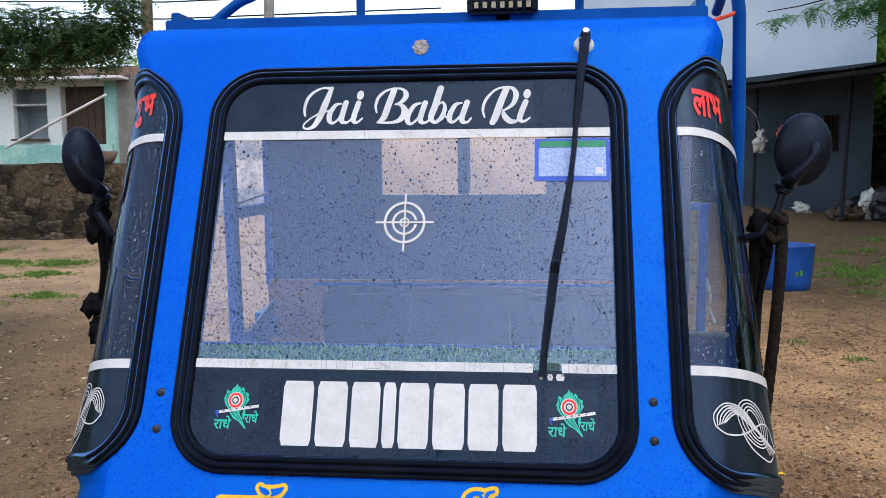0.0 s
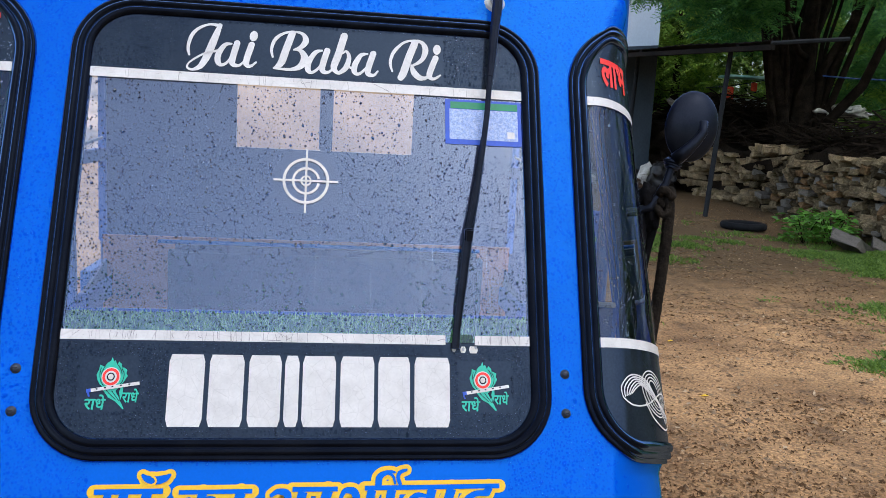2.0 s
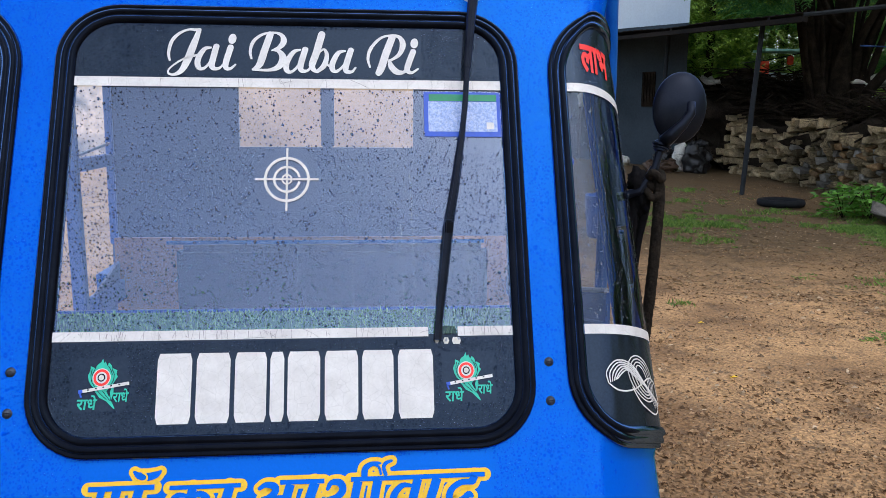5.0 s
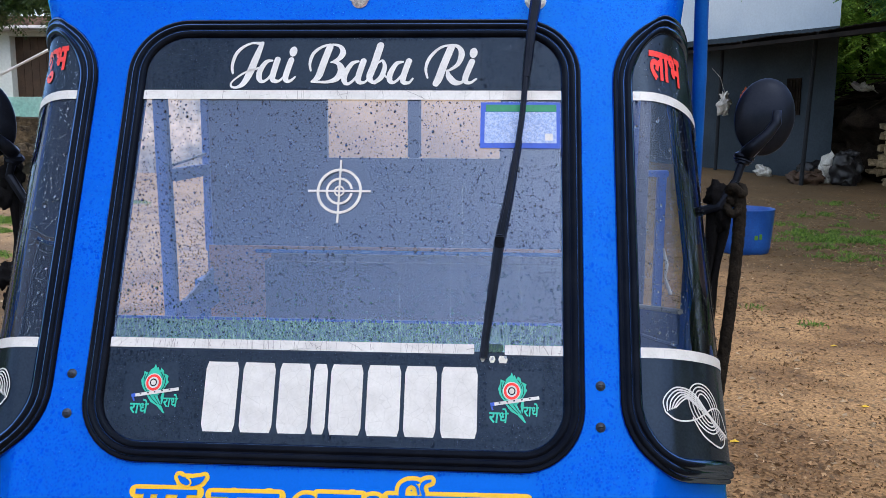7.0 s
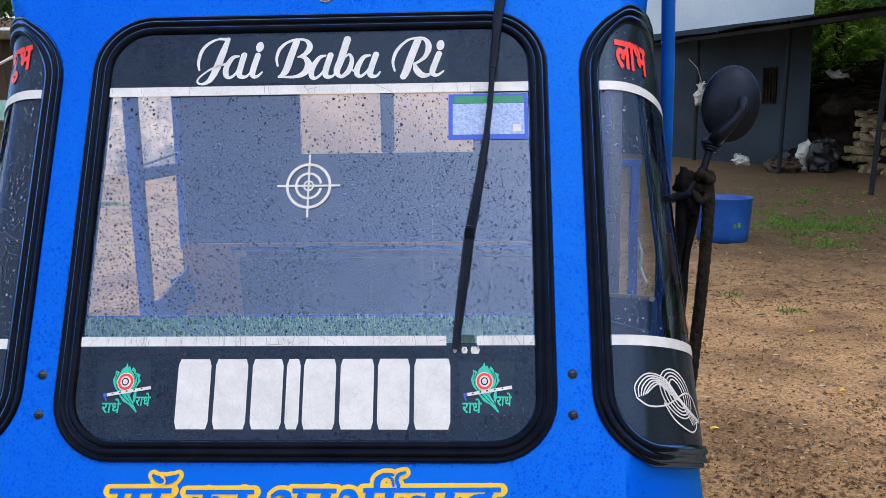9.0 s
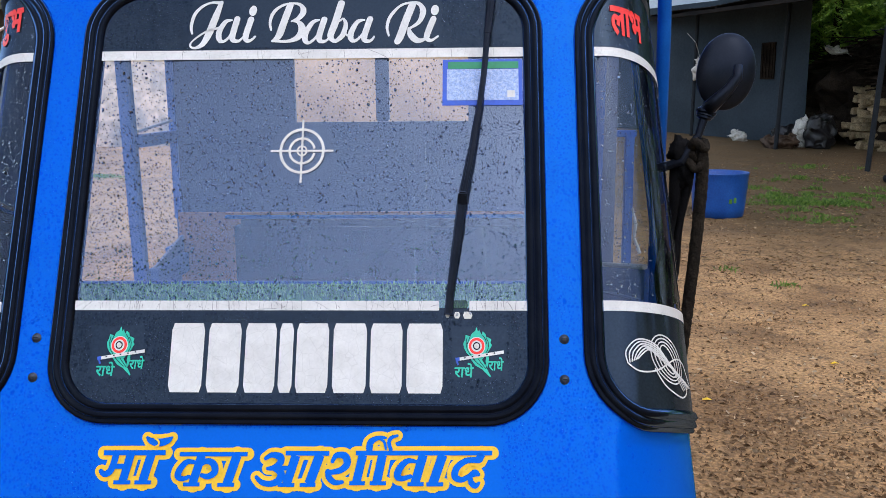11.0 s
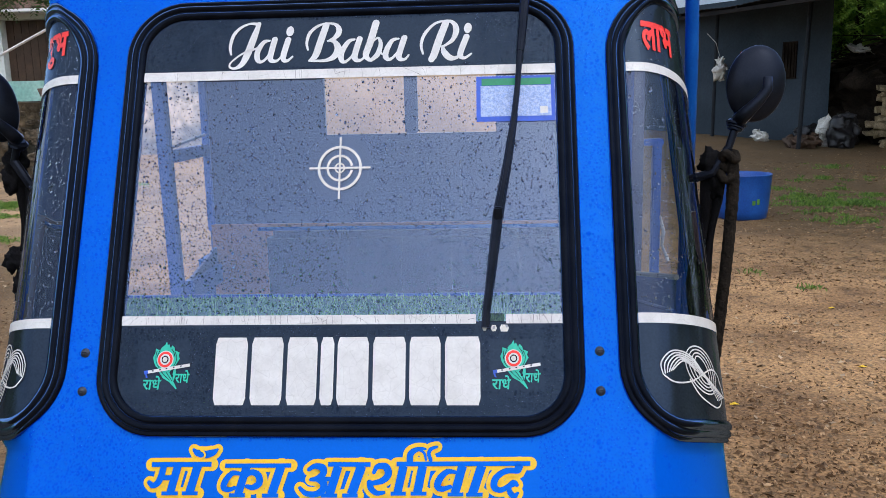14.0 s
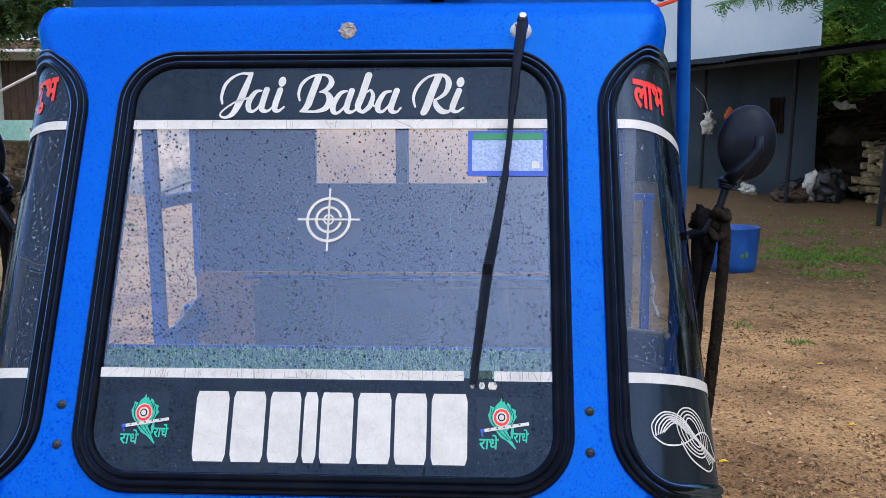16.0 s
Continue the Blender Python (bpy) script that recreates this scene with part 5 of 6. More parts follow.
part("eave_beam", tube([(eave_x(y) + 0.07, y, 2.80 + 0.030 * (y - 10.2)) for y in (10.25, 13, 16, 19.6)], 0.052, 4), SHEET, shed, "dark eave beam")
for (x, y), lean in (((6.33, 11.75), 0.17), ((6.02, 14.9), 0.10), ((5.20, 18.0), 0.03)):
    z = land(x, y)
    part("post", tube([(x, y, z - 0.05), (x + lean * 0.5, y, z + 1.45), (x + lean, y, 2.86 + 0.03 * (y - 10.2))], 0.040, 10), POST_STEEL, shed, "thin steel post")
for k in range(4):
    y = 11 + 2.6 * k
    part("rafter", tube([(eave_x(y) + 0.05, y, 2.86 + 0.03 * (y - 10.2)), (eave_x(y) + 2.2, y + 0.5, 3.14 + 0.03 * (y - 10.2))], 0.035, 6), POST_STEEL, shed)

# sacks and cloths under the shelter
def crumple(geo, amp, freq, seed):
    """Folds and dents at three scales."""
    out = []
    for v in geo[0]:
        p = Vector(v)
        d = Vector((0, 0, 0))
        for k, w in ((1.0, 1.0), (2.3, 0.5), (5.1, 0.28)):
            d += w * noise.noise_vector(p * freq * k + Vector((seed * 3.1, seed * 1.7, k)))
        out.append(p + d * amp)
    return out, geo[1]


for x, y, r, m, lab in ((6.70, 15.5, (0.15, 0.13, 0.30), SACK_WHITE, "slumped white woven sack"), (7.0, 15.3, (0.26, 0.24, 0.36), SACK_BLACK, "full black plastic sack"),
                        (5.85, 16.7, (0.15, 0.13, 0.12), SACK_WHITE, "crumpled white cloth bundle on the ground"), (6.6, 15.8, (0.34, 0.26, 0.20), SACK_BLACK, "loose heap of black plastic"),
                        (6.25, 15.3, (0.30, 0.26, 0.12), DOOR_WOOD, "low dark brown heap of cloth")):
    z = land(x, y)
    s = part("sack", crumple(ellipsoid((0, 0, r[2] * 0.8), r, 36, 24, None, 0.4, int(x * 10)), 0.12, 5.0, x), m, None, "", True)
    s.location = (x, y, z)
    tagged(s, lab, "sack")
hb = part("hanging_bag", join(crumple(ellipsoid((0, 0, -0.22), (0.12, 0.10, 0.22), 30, 20, None, 0.4, 3), 0.10, 7.0, 2), tube([(0, 0, 0.0), (-0.1, 0.05, 0.35), (-0.28, 0.1, 0.55)], 0.005, 6)), SACK_WHITE, None, "", True)
hb.location = (5.30, 17.9, 2.10)
tagged(hb, "white bag hung from the shelter post", "bag")
hb = part("hanging_cloth", crumple(ellipsoid((0, 0, -0.12), (0.10, 0.05, 0.16), 24, 16, None, 0.4, 5), 0.06, 8.0, 4), ORANGE_CLOTH, None, "", True)
hb.location = (5.72, 17.75, 2.15)
tagged(hb, "orange cloth hung against the white wall", "cloth")


# ---- stones ----
def stone_mesh(name, rng, mat, flat=1.0):
    bm = bmesh.new()
    bmesh.ops.create_cube(bm, size=1)
    for v in bm.verts:
        v.co += Vector((rng.uniform(-0.14, 0.14), rng.uniform(-0.24, 0.20), rng.uniform(-0.26, 0.16)))
    bmesh.ops.bevel(bm, geom=bm.edges[:], offset=rng.uniform(0.05, 0.11), segments=1, affect='EDGES')
    for v in bm.verts:
        v.co += Vector((rng.uniform(-0.06, 0.06), rng.uniform(-0.07, 0.07), rng.uniform(-0.07, 0.07)))
    bmesh.ops.triangulate(bm, faces=bm.faces[:])
    me = bpy.data.meshes.new(name)
    bm.to_mesh(me)
    bm.free()
    me.materials.append(mat)
    return me


rng = random.Random(21)
DARK_STONES = [stone_mesh("stone", rng, STONE_DARK) for _ in range(5)]
STONES = [stone_mesh("stone", rng, STONE) for _ in range(12)] + [stone_mesh("stone", rng, STONE_GREY) for _ in range(3)] + [stone_mesh("stone", rng, STONE_RUST) for _ in range(2)]


def lay_stone(parent, at, size, yaw, rng, tip=6, kinds=None):
    o = new("stone", rng.choice(kinds or STONES))
    o.parent = parent
    o.matrix_basis = pose(*at, rng.uniform(-tip, tip), rng.uniform(-tip, tip), yaw + rng.uniform(-8, 8)) @ Matrix.Diagonal((*size, 1))
    return o


def wall_line(t):
    """Plan of the dry-stone wall, near end to far end."""
    pts = [(8.35, 8.0), (8.1, 9.6), (8.0, 11.0), (8.05, 12.4), (7.95, 14.0), (7.6, 15.4)]
    k = min(len(pts) - 2, int(t * (len(pts) - 1)))
    f = t * (len(pts) - 1) - k
    return pts[k][0] + (pts[k + 1][0] - pts[k][0]) * f, pts[k][1] + (pts[k + 1][1] - pts[k][1]) * f


dry = thing("dry_stone_wall", "tumbledown dry-stone wall of flat tan field stones", "stone wall", (0, 0, 0))
n = 40
vs, fs = [], []
for i in range(n + 1):
    x, y = wall_line(i / n)
    z = land(x, y)
    hgt = 1.08 + 0.10 * math.sin(i * 0.7)
    vs += [(x + 0.20, y, z - 0.1), (x + 0.26, y, z + hgt), (x + 1.3, y, z + hgt), (x + 1.5, y, z - 0.1)]
for i in range(n):
    fs += [(4 * i + k, 4 * i + k + 1, 4 * i + k + 5, 4 * i + k + 4) for k in range(3)]
# earth core coloured near-black to put shade into the gaps between stones
part("core", (vs, fs), EARTH, dry, "packed earth and rubble, coloured dark for the shaded gaps")
count = 0
rest_v, rest_f = [], []
for row in range(11):
    t = rng.uniform(0, 0.03)
    while t < 1:
        ln = rng.uniform(0.11, 0.27) if rng.random() < 0.70 else rng.uniform(0.06, 0.12)
        x, y = wall_line(min(1, t))
        hgt = rng.uniform(0.06, 0.135) if ln > 0.14 else rng.uniform(0.08, 0.15)
        z = land(x, y) + 0.05 + row * 0.107 + 0.09 * noise.noise(Vector((y * 1.3, row * 0.5, 2))) + rng.uniform(-0.015, 0.015)
        t += ln / 7.4
        if (row >= 9 and math.sin(y * 2.3) > 0.1) or (y > 12.7 and rng.random() < 0.38):
            continue
        at = (x + 0.06 + rng.uniform(-0.09, 0.09) + row * 0.010, y + ln / 2, z)
        size = (rng.uniform(0.22, 0.34), ln * 0.95, hgt)
        if count < 298 and y < 13.4:
            lay_stone(dry, at, size, rng.uniform(-16, 16), rng, 13)
            count += 1
        else:
            m = pose(*at, rng.uniform(-13, 13), rng.uniform(-13, 13), rng.uniform(-18, 18)) @ Matrix.Diagonal((*size, 1))
            me = STONES[rng.randrange(12)]
            k = len(rest_v)
            rest_v += [m @ v.co for v in me.vertices]
            rest_f += [tuple(i + k for i in p.vertices) for p in me.polygons]
tagged(part("stones", (rest_v, rest_f), STONE, dry), kind="stuff")

rubble = thing("rubble_heap", "heap of loose tan and grey stones fallen from the wall", "stone heap", (0, 0, 0))
for i in range(120):
    a, r = rng.uniform(0, 6.28), abs(rng.gauss(0, 0.55))
    x, y = 8.02 + r * math.cos(a) * 0.6, 8.9 + r * math.sin(a) * 1.2
    z = land(x, y) + max(0.05, 0.80 * (1 - r / 1.1)) * rng.uniform(0.4, 1.1)
    k = rng.uniform(0.12, 0.34)
    lay_stone(rubble, (x, y, z), (k, k * rng.uniform(0.6, 1.2), k * rng.uniform(0.3, 0.6)), rng.uniform(0, 180), rng, 30)
for x, y, up, rx, ry, rz, size in ((6.98, 8.72, 0.11, 10, 24, 28, (0.60, 0.42, 0.17)), (7.84, 8.80, 0.30, 16, 30, 70, (0.62, 0.46, 0.14)), (7.94, 8.95, 0.50, 12, 26, 50, (0.66, 0.5, 0.13)),
                                  (7.88, 8.70, 0.66, 14, 18, 95, (0.55, 0.42, 0.12)), (8.04, 9.05, 0.78, 8, 22, 40, (0.6, 0.4, 0.13)), (7.67, 8.55, 0.12, 6, 16, 110, (0.5, 0.4, 0.14)), (7.42, 8.80, 0.08, 20, 10, 60, (0.3, 0.26, 0.14))):
    slab = new("stone", STONES[13])
    slab.parent = rubble
    slab.matrix_basis = pose(x, y, land(x, y) + up, rx, ry, rz) @ Matrix.Diagonal((*size, 1))

# brushwood on top of the wall
vs, fs = [], []
for i in range(1900):
    y = rng.uniform(7.6, 17.5) if i % 3 else rng.uniform(15, 17.5)
    x = 8.5 + abs(rng.gauss(0, 0.9)) - (0.5 if y > 14 else 0)
    if y > 15:
        x = rng.uniform(7.9, 10.2)
    z = land(x, y) + 1.12 + abs(rng.gauss(0, 0.22)) + (0.30 if y > 15 else 0)
    a, e, l = rng.uniform(0, 6.28), rng.gauss(0, 0.22), rng.uniform(0.5, 1.8)
    d = Vector((math.cos(a) * math.cos(e), math.sin(a) * math.cos(e), math.sin(e))) * l
    p = Vector((x, y, z))
    b = Vector((rng.uniform(-0.1, 0.1), rng.uniform(-0.1, 0.1), rng.uniform(-0.05, 0.12)))
    v, f = tube([p - d / 2, p + b, p + d / 2], [rng.uniform(0.008, 0.022), rng.uniform(0.008, 0.02), 0.004], 4, False, False)
    k = len(vs)
    vs += v
    fs += [tuple(q + k for q in g) for g in f]
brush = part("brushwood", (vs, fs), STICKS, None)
tagged(brush, "pile of dry dark branches heaped on the stone wall", "brushwood", kind="stuff")
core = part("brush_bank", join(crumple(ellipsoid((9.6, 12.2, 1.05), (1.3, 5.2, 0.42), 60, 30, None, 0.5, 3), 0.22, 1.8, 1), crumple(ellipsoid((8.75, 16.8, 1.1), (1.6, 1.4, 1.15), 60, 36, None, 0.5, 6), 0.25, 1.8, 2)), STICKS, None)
tagged(core, "dark bank of compacted brush and earth behind the wall", "earth bank", kind="structure")
cap = part("plastic_sheet", crumple(ellipsoid((0, 0, 0), (0.26, 0.20, 0.05), 30, 14, Euler((0.2, 0.25, 0.3)).to_matrix(), 0.8, 2), 0.08, 5, 3), SACK_WHITE, None, "", True)
cap.location = (7.6, 16.2, 2.16)
tagged(cap, "scrap of white plastic caught on the brush heap", "plastic sheet")
cap = part("plastic_sheet", crumple(ellipsoid((0, 0, 0), (0.50, 0.4, 0.09), 40, 16, None, 0.9, 8), 0.12, 4, 5), SACK_WHITE, None, "", True)
cap.location = (9.75, 13.7, 2.10)
tagged(cap, "crumpled white plastic sheet on the brushwood", "plastic sheet")

# far yard seen under the trees: low wall, red cloth, blue pipe
far = part("far_wall", planks((11.0, 27.0), (22.0, 22.5), 0.2, 2.1, -0.3), NICHE, None)
tagged(far, "pale low wall of a neighbouring yard far off", "wall", kind="structure")
for wx, wy, ww, wh in ((9.9, 18.6, 0.26, 0.36), (10.56, 18.6, 0.16, 0.22)):
    rc = part("red_cloth", box(0, 0, -wh / 2, ww, 0.05, wh, 0.02), RED_CLOTH, None)
    rc.location = (wx, wy, 2.76 if ww > 0.2 else 2.90)
    tagged(rc, "red cloth hung out to dry far behind the trees", "washing", group="washing on the line")
ln = part("washing_line", tube([(9.3, 18.6, 2.70), (9.9, 18.6, 2.77), (10.56, 18.6, 2.91), (11.6, 18.6, 3.15)], 0.010, 6), PLASTIC, None)
tagged(ln, "thin line that carries the washing", "line")
rw = thing("far_shed", "small far shed with pale walls and a teal sheet roof", "shed", (0, 0, 0))
part("wall", box(10.6, 18.9, 1.6, 1.0, 0.15, 1.8), NICHE, rw, "pale grey plastered wall")
part("roof", box(10.5, 18.8, 3.02, 1.3, 0.7, 0.06, 0.01), TEAL_PLASTER, rw, "teal sheet roof")
bp = part("blue_pipe", tube([(9.1, 13.3, 2.71), (9.7, 13.2, 2.69), (10.6, 13.0, 2.69)], 0.013, 8), TUB_BLUE, None)
tagged(bp, "thin blue pipe strung between the trees", "pipe")


# ---- leaves ----
def frond(rng, size, droop):
    """A feathery leaf: two rows of narrow leaflets on a stalk, in its own frame along +x."""
    vs, fs = [], []
    n = 6
    for i in range(n):
        t = (i + 0.6) / n
        x, z = t * size, -droop * t * t * size
        l = size * 0.36 * (1 - 0.5 * abs(t - 0.45))
        for sg in (-1, 1):
            k = len(vs)
            vs += [(x, 0, z), (x + l * 0.55, sg * l * 0.55, z - 0.05 * l), (x + l * 0.5, sg * l, z - 0.25 * l), (x + l * 0.15, sg * l * 0.62, z - 0.02)]
            fs.append((k, k + 1, k + 2, k + 3))
    return np.array(vs), fs


def crown(centres, count, size, rng, hang=0.5, ease=1.0):
    """Fronds round many clump centres (x, y, z, rx, ry, rz)."""
    base = [frond(rng, 1.0, rng.uniform(0.1, 0.6)) for _ in range(5)]
    vs, fs = [], []
    tot = sum(c[3] * c[4] * c[5] for c in centres)
    k = 0
    for c in centres:
        m = max(6, int(count * c[3] * c[4] * c[5] / tot))
        for _ in range(m):
            d = Vector((rng.gauss(0, 1), rng.gauss(0, 1), rng.gauss(0, 1))).normalized() * (rng.random() ** 0.45)
            p = np.array((c[0] + d.x * c[3], c[1] + d.y * c[4], c[2] + d.z * c[5]))
            v, f = base[rng.randrange(5)]
            e = Euler((rng.uniform(-0.6, 0.6), rng.uniform(-0.3, 0.9) * hang, rng.uniform(0, 6.283))).to_matrix()
            sc = size * rng.uniform(0.6, 1.25)
            vs.append(v @ np.array(e).T * sc + p)
            fs += [(a + k, b + k, g + k, h + k) for a, b, g, h in f]
            k += len(v)
    return [tuple(r) for r in np.concatenate(vs)], fs


def limb(p, q, r0, r1, rng, wob=0.12):
    p, q = Vector(p), Vector(q)
    pts = []
    for i in range(7):
        t = i / 6
        pts.append(p.lerp(q, t) + Vector((rng.uniform(-1, 1), rng.uniform(-1, 1), rng.uniform(-0.5, 0.5))) * wob * (0 if i in (0,) else 1))
    return tube(pts, [r0 + (r1 - r0) * i / 6 for i in range(7)], 9)


rng = random.Random(4)
tree = thing("acacia_tree", "big dark multi-stemmed acacia with feathery drooping leaves", "tree", (0, 0, 0))
B = (8.9, 13.8, 0.5)
limbs = [limb(B, (8.8 + dx, 13.8 + dy, z), r, 0.05, rng, 0.10) for dx, dy, z, r in
         ((-0.4, 0.6, 5.6, 0.13), (0.8, 0.7, 5.9, 0.16), (0.0, 0.9, 6.0, 0.14), (-0.9, -0.2, 5.4, 0.15), (-0.2, 0.4, 5.8, 0.22), (0.3, -0.3, 6.2, 0.26), (0.7, 0.2, 5.8, 0.18), (1.3, -0.4, 5.4, 0.14), (0.9, -0.8, 5.3, 0.12), (1.0, -2.5, 4.6, 0.12))]
limbs += [limb((9.0, 13.6, 3.0), (6.2, 10.6, 4.0), 0.07, 0.02, rng, 0.15), limb((8.6, 13.5, 4.2), (5.2, 9.8, 4.6), 0.06, 0.015, rng, 0.15), limb((10.4, 13.0, 3.2), (11.0, 9.0, 4.2), 0.08, 0.02, rng, 0.2)]
for i in range(16):        # thin stems that fan out of the same root
    a = -0.5 + 1.05 * i / 15 + rng.uniform(-0.05, 0.05)
    limbs.append(limb((8.9 + 0.35 * a, 13.8 + rng.uniform(-0.3, 0.3), 0.9), (8.9 + 2.6 * a, 13.6 + rng.uniform(-0.8, 0.8), rng.uniform(4.4, 6.0)), rng.uniform(0.05, 0.10), 0.02, rng, 0.09))
part("trunk", join(*limbs, ellipsoid((8.9, 13.8, 0.7), (0.55, 0.4, 0.9), 16, 10, None, 0.4, 2)), BARK, tree, "dark forked stems", True)
cl = []
for i in range(36):          # unseen high crown over the wall, added to shade it and the soil
    x, y = rng.uniform(4.4, 7.8), rng.uniform(5.5, 11.0)
    cl.append((x, y, 0.19 * y + 3.0 + rng.uniform(0.0, 2.0), rng.uniform(0.5, 1.1), rng.uniform(0.5, 1.1), rng.uniform(0.25, 0.5)))
for i in range(9):           # more unseen clumps, added to darken the brush heap by the shelter
    cl.append((rng.uniform(7.3, 9.5), rng.uniform(12.0, 15.5), rng.uniform(5.3, 6.8), rng.uniform(0.6, 1.0), rng.uniform(0.6, 1.0), rng.uniform(0.25, 0.45)))
while len(cl) < 97:         # the lower crown round the stems
    x, y = rng.uniform(6.0, 14.5), rng.uniform(11.0, 18.5)
    way, z = math.degrees(math.atan2(x, y + 1.43)), rng.uniform(3.1 + 0.06 * (y - 11), 5.3)
    if 30.0 < way < 36.5 and z < 4.4 and rng.random() < 0.85:          # the stems stand free here
        continue
    if x > 0.40 * y + 1.6:
        cl.append((x, y, z, rng.uniform(0.35, 0.8), rng.uniform(0.35, 0.8), rng.uniform(0.15, 0.35)))
cl += [(rng.uniform(6.0, 7.5), rng.uniform(11.2, 13.4), rng.uniform(3.7, 5.2), rng.uniform(0.4, 0.7), rng.uniform(0.4, 0.7), rng.uniform(0.2, 0.35)) for i in range(14)]
cl += [(6.9, 12.3, 3.6, 0.8, 0.8, 0.3), (10.8, 11.0, 2.9, 0.6, 0.7, 0.3), (11.6, 11.8, 2.6, 0.6, 0.7, 0.4), (9.2, 10.5, 3.35, 0.8, 0.8, 0.2), (11.3, 9.8, 3.0, 0.5, 0.5, 0.3)]
low = random.Random(19)      # low leaves behind the stems
cl += [(low.uniform(10.0, 12.8), low.uniform(12.6, 16.8), low.uniform(2.3, 4.2), low.uniform(0.4, 0.8), low.uniform(0.4, 0.8), low.uniform(0.2, 0.4)) for i in range(13)]
part("crown", crown(cl, 15800, 0.30, rng), LEAF, tree, "feathery green leaves")

# slender boughs that hang into the yard before the white wall
bough = thing("hanging_bough", "slender leafy bough of a tree reaching over the yard", "branch", (0, 0, 0))
part("stem", join(limb((6.2, 10.6, 4.0), (4.2, 9.8, 3.45), 0.02, 0.006, rng, 0.05), limb((5.8, 10.4, 3.9), (3.3, 9.9, 3.32), 0.018, 0.005, rng, 0.05)), BARK, bough)
cl = [(4.2 + 0.12 * k, 9.8 + 0.05 * k, 3.30 + 0.045 * k + 0.05 * math.sin(k * 2), 0.14, 0.14, 0.06) for k in range(18)] + [(3.35 + 0.16 * k, 9.9, 3.22 + 0.05 * k, 0.11, 0.11, 0.05) for k in range(14)]
part("leaves", crown(cl, 520, 0.17, rng, 1.0), LEAF, bough)

# tree over the house
ltree = thing("neem_tree", "leafy tree with drooping branches in front of the old house", "tree", (0, 0, 0))
part("trunk", join(limb((-11.5, 10.5, 0.1), (-10.6, 10.6, 4.4), 0.20, 0.12, rng, 0.08), limb((-10.6, 10.6, 4.3), (-6.6, 10.2, 4.6), 0.10, 0.03, rng, 0.12), limb((-10.6, 10.6, 4.3), (-7.6, 10.0, 3.7), 0.06, 0.02, rng, 0.1),
                   limb((-10.6, 10.6, 4.2), (-10.2, 9.6, 6.5), 0.1, 0.03, rng, 0.1)), BARK, ltree, "brown trunk", True)
cl = [(-5.45, 9.9, 3.80, 0.28, 0.3, 0.20), (-5.35, 9.9, 3.45, 0.14, 0.2, 0.22), (-5.2, 9.9, 3.9, 0.2, 0.2, 0.12), (-6.9, 9.9, 3.45, 0.8, 0.5, 0.30), (-6.0, 9.9, 3.35, 0.5, 0.4, 0.25), (-7.7, 9.9, 3.0, 0.5, 0.4, 0.35), (-5.75, 9.9, 3.0, 0.25, 0.3, 0.22), (-7.1, 10.0, 3.05, 0.55, 0.5, 0.42), (-6.5, 10.0, 3.10, 0.42, 0.4, 0.40), (-7.7, 10.1, 3.3, 0.6, 0.5, 0.45), (-6.05, 10.0, 3.25, 0.35, 0.4, 0.30), (-8.6, 10.1, 3.5, 0.8, 0.6, 0.6), (-9.8, 10.3, 4.2, 1.0, 0.9, 0.9),
      (-5.7, 10.1, 3.85, 0.35, 0.4, 0.12), (-8.2, 10.0, 4.6, 1.0, 0.8, 0.35), (-10.5, 10.0, 5.8, 1.3, 1.2, 0.8)]
part("crown", crown(cl, 6800, 0.23, rng, 1.1), LEAF_LEFT, ltree, "drooping green leaves")
part("sprays", crown([(-5.9, 9.9, 3.28, 0.34, 0.3, 0.30), (-5.55, 9.9, 3.25, 0.26, 0.25, 0.34), (-5.3, 9.9, 3.5, 0.2, 0.2, 0.25), (-6.3, 9.9, 3.15, 0.3, 0.3, 0.25)], 620, 0.22, rng, 1.2), LEAF_LEFT, ltree, "hanging sprays of leaves")

# woods all round, far behind
vs, fs = [], []


def woods(x0, x1, y0, y1, z0, z1, count, size):
    cl = []
    for i in range(90):
        x, y = rng.uniform(x0, x1), rng.uniform(y0, y1)
        cl.append((x, y, rng.uniform(z0, z1), rng.uniform(0.8, 2.0), rng.uniform(0.8, 2.0), rng.uniform(0.6, 1.5)))
    return crown(cl, count, size, rng)


wd_ob = part("far_woods", join(woods(9, 28, 19, 32, 1.6, 8.5, 9000, 0.76), woods(6.9, 14, 20, 25, 1.8, 7.0, 7000, 0.42), woods(7.3, 11, 20, 23, 2.0, 6.0, 7000, 0.36), woods(-30, -7.5, 23, 30, 2.5, 4.6, 1600, 0.7), woods(13, 24, 1, 18, 0.8, 8.0, 4300, 0.85),
                               # unseen stands behind and beside the camera, added to block low sky light
                               woods(-20, 22, -19, -14, 0.5, 5.5, 2200, 1.8), woods(-24, -17, -16, 10, 0.5, 4.0, 1800, 1.6), woods(17, 24, -16, 4, 0.5, 9.0, 1400, 2.1)), LEAF_FAR, None)
tagged(wd_ob, "dense green trees and scrub round the yard, with unseen stands added", "woods", kind="stuff")
trunks = []
for i in range(16):
    x, y = rng.uniform(7.5, 22), rng.uniform(18.5, 26)
    trunks.append(limb((x, y, 0.2), (x + rng.uniform(-0.6, 0.6), y, 5.5), 0.14, 0.07, rng, 0.12))
tk = part("far_trunks", join(*trunks), BARK, None)
tagged(tk, "dark trunks among the far trees", "tree trunks", kind="stuff")


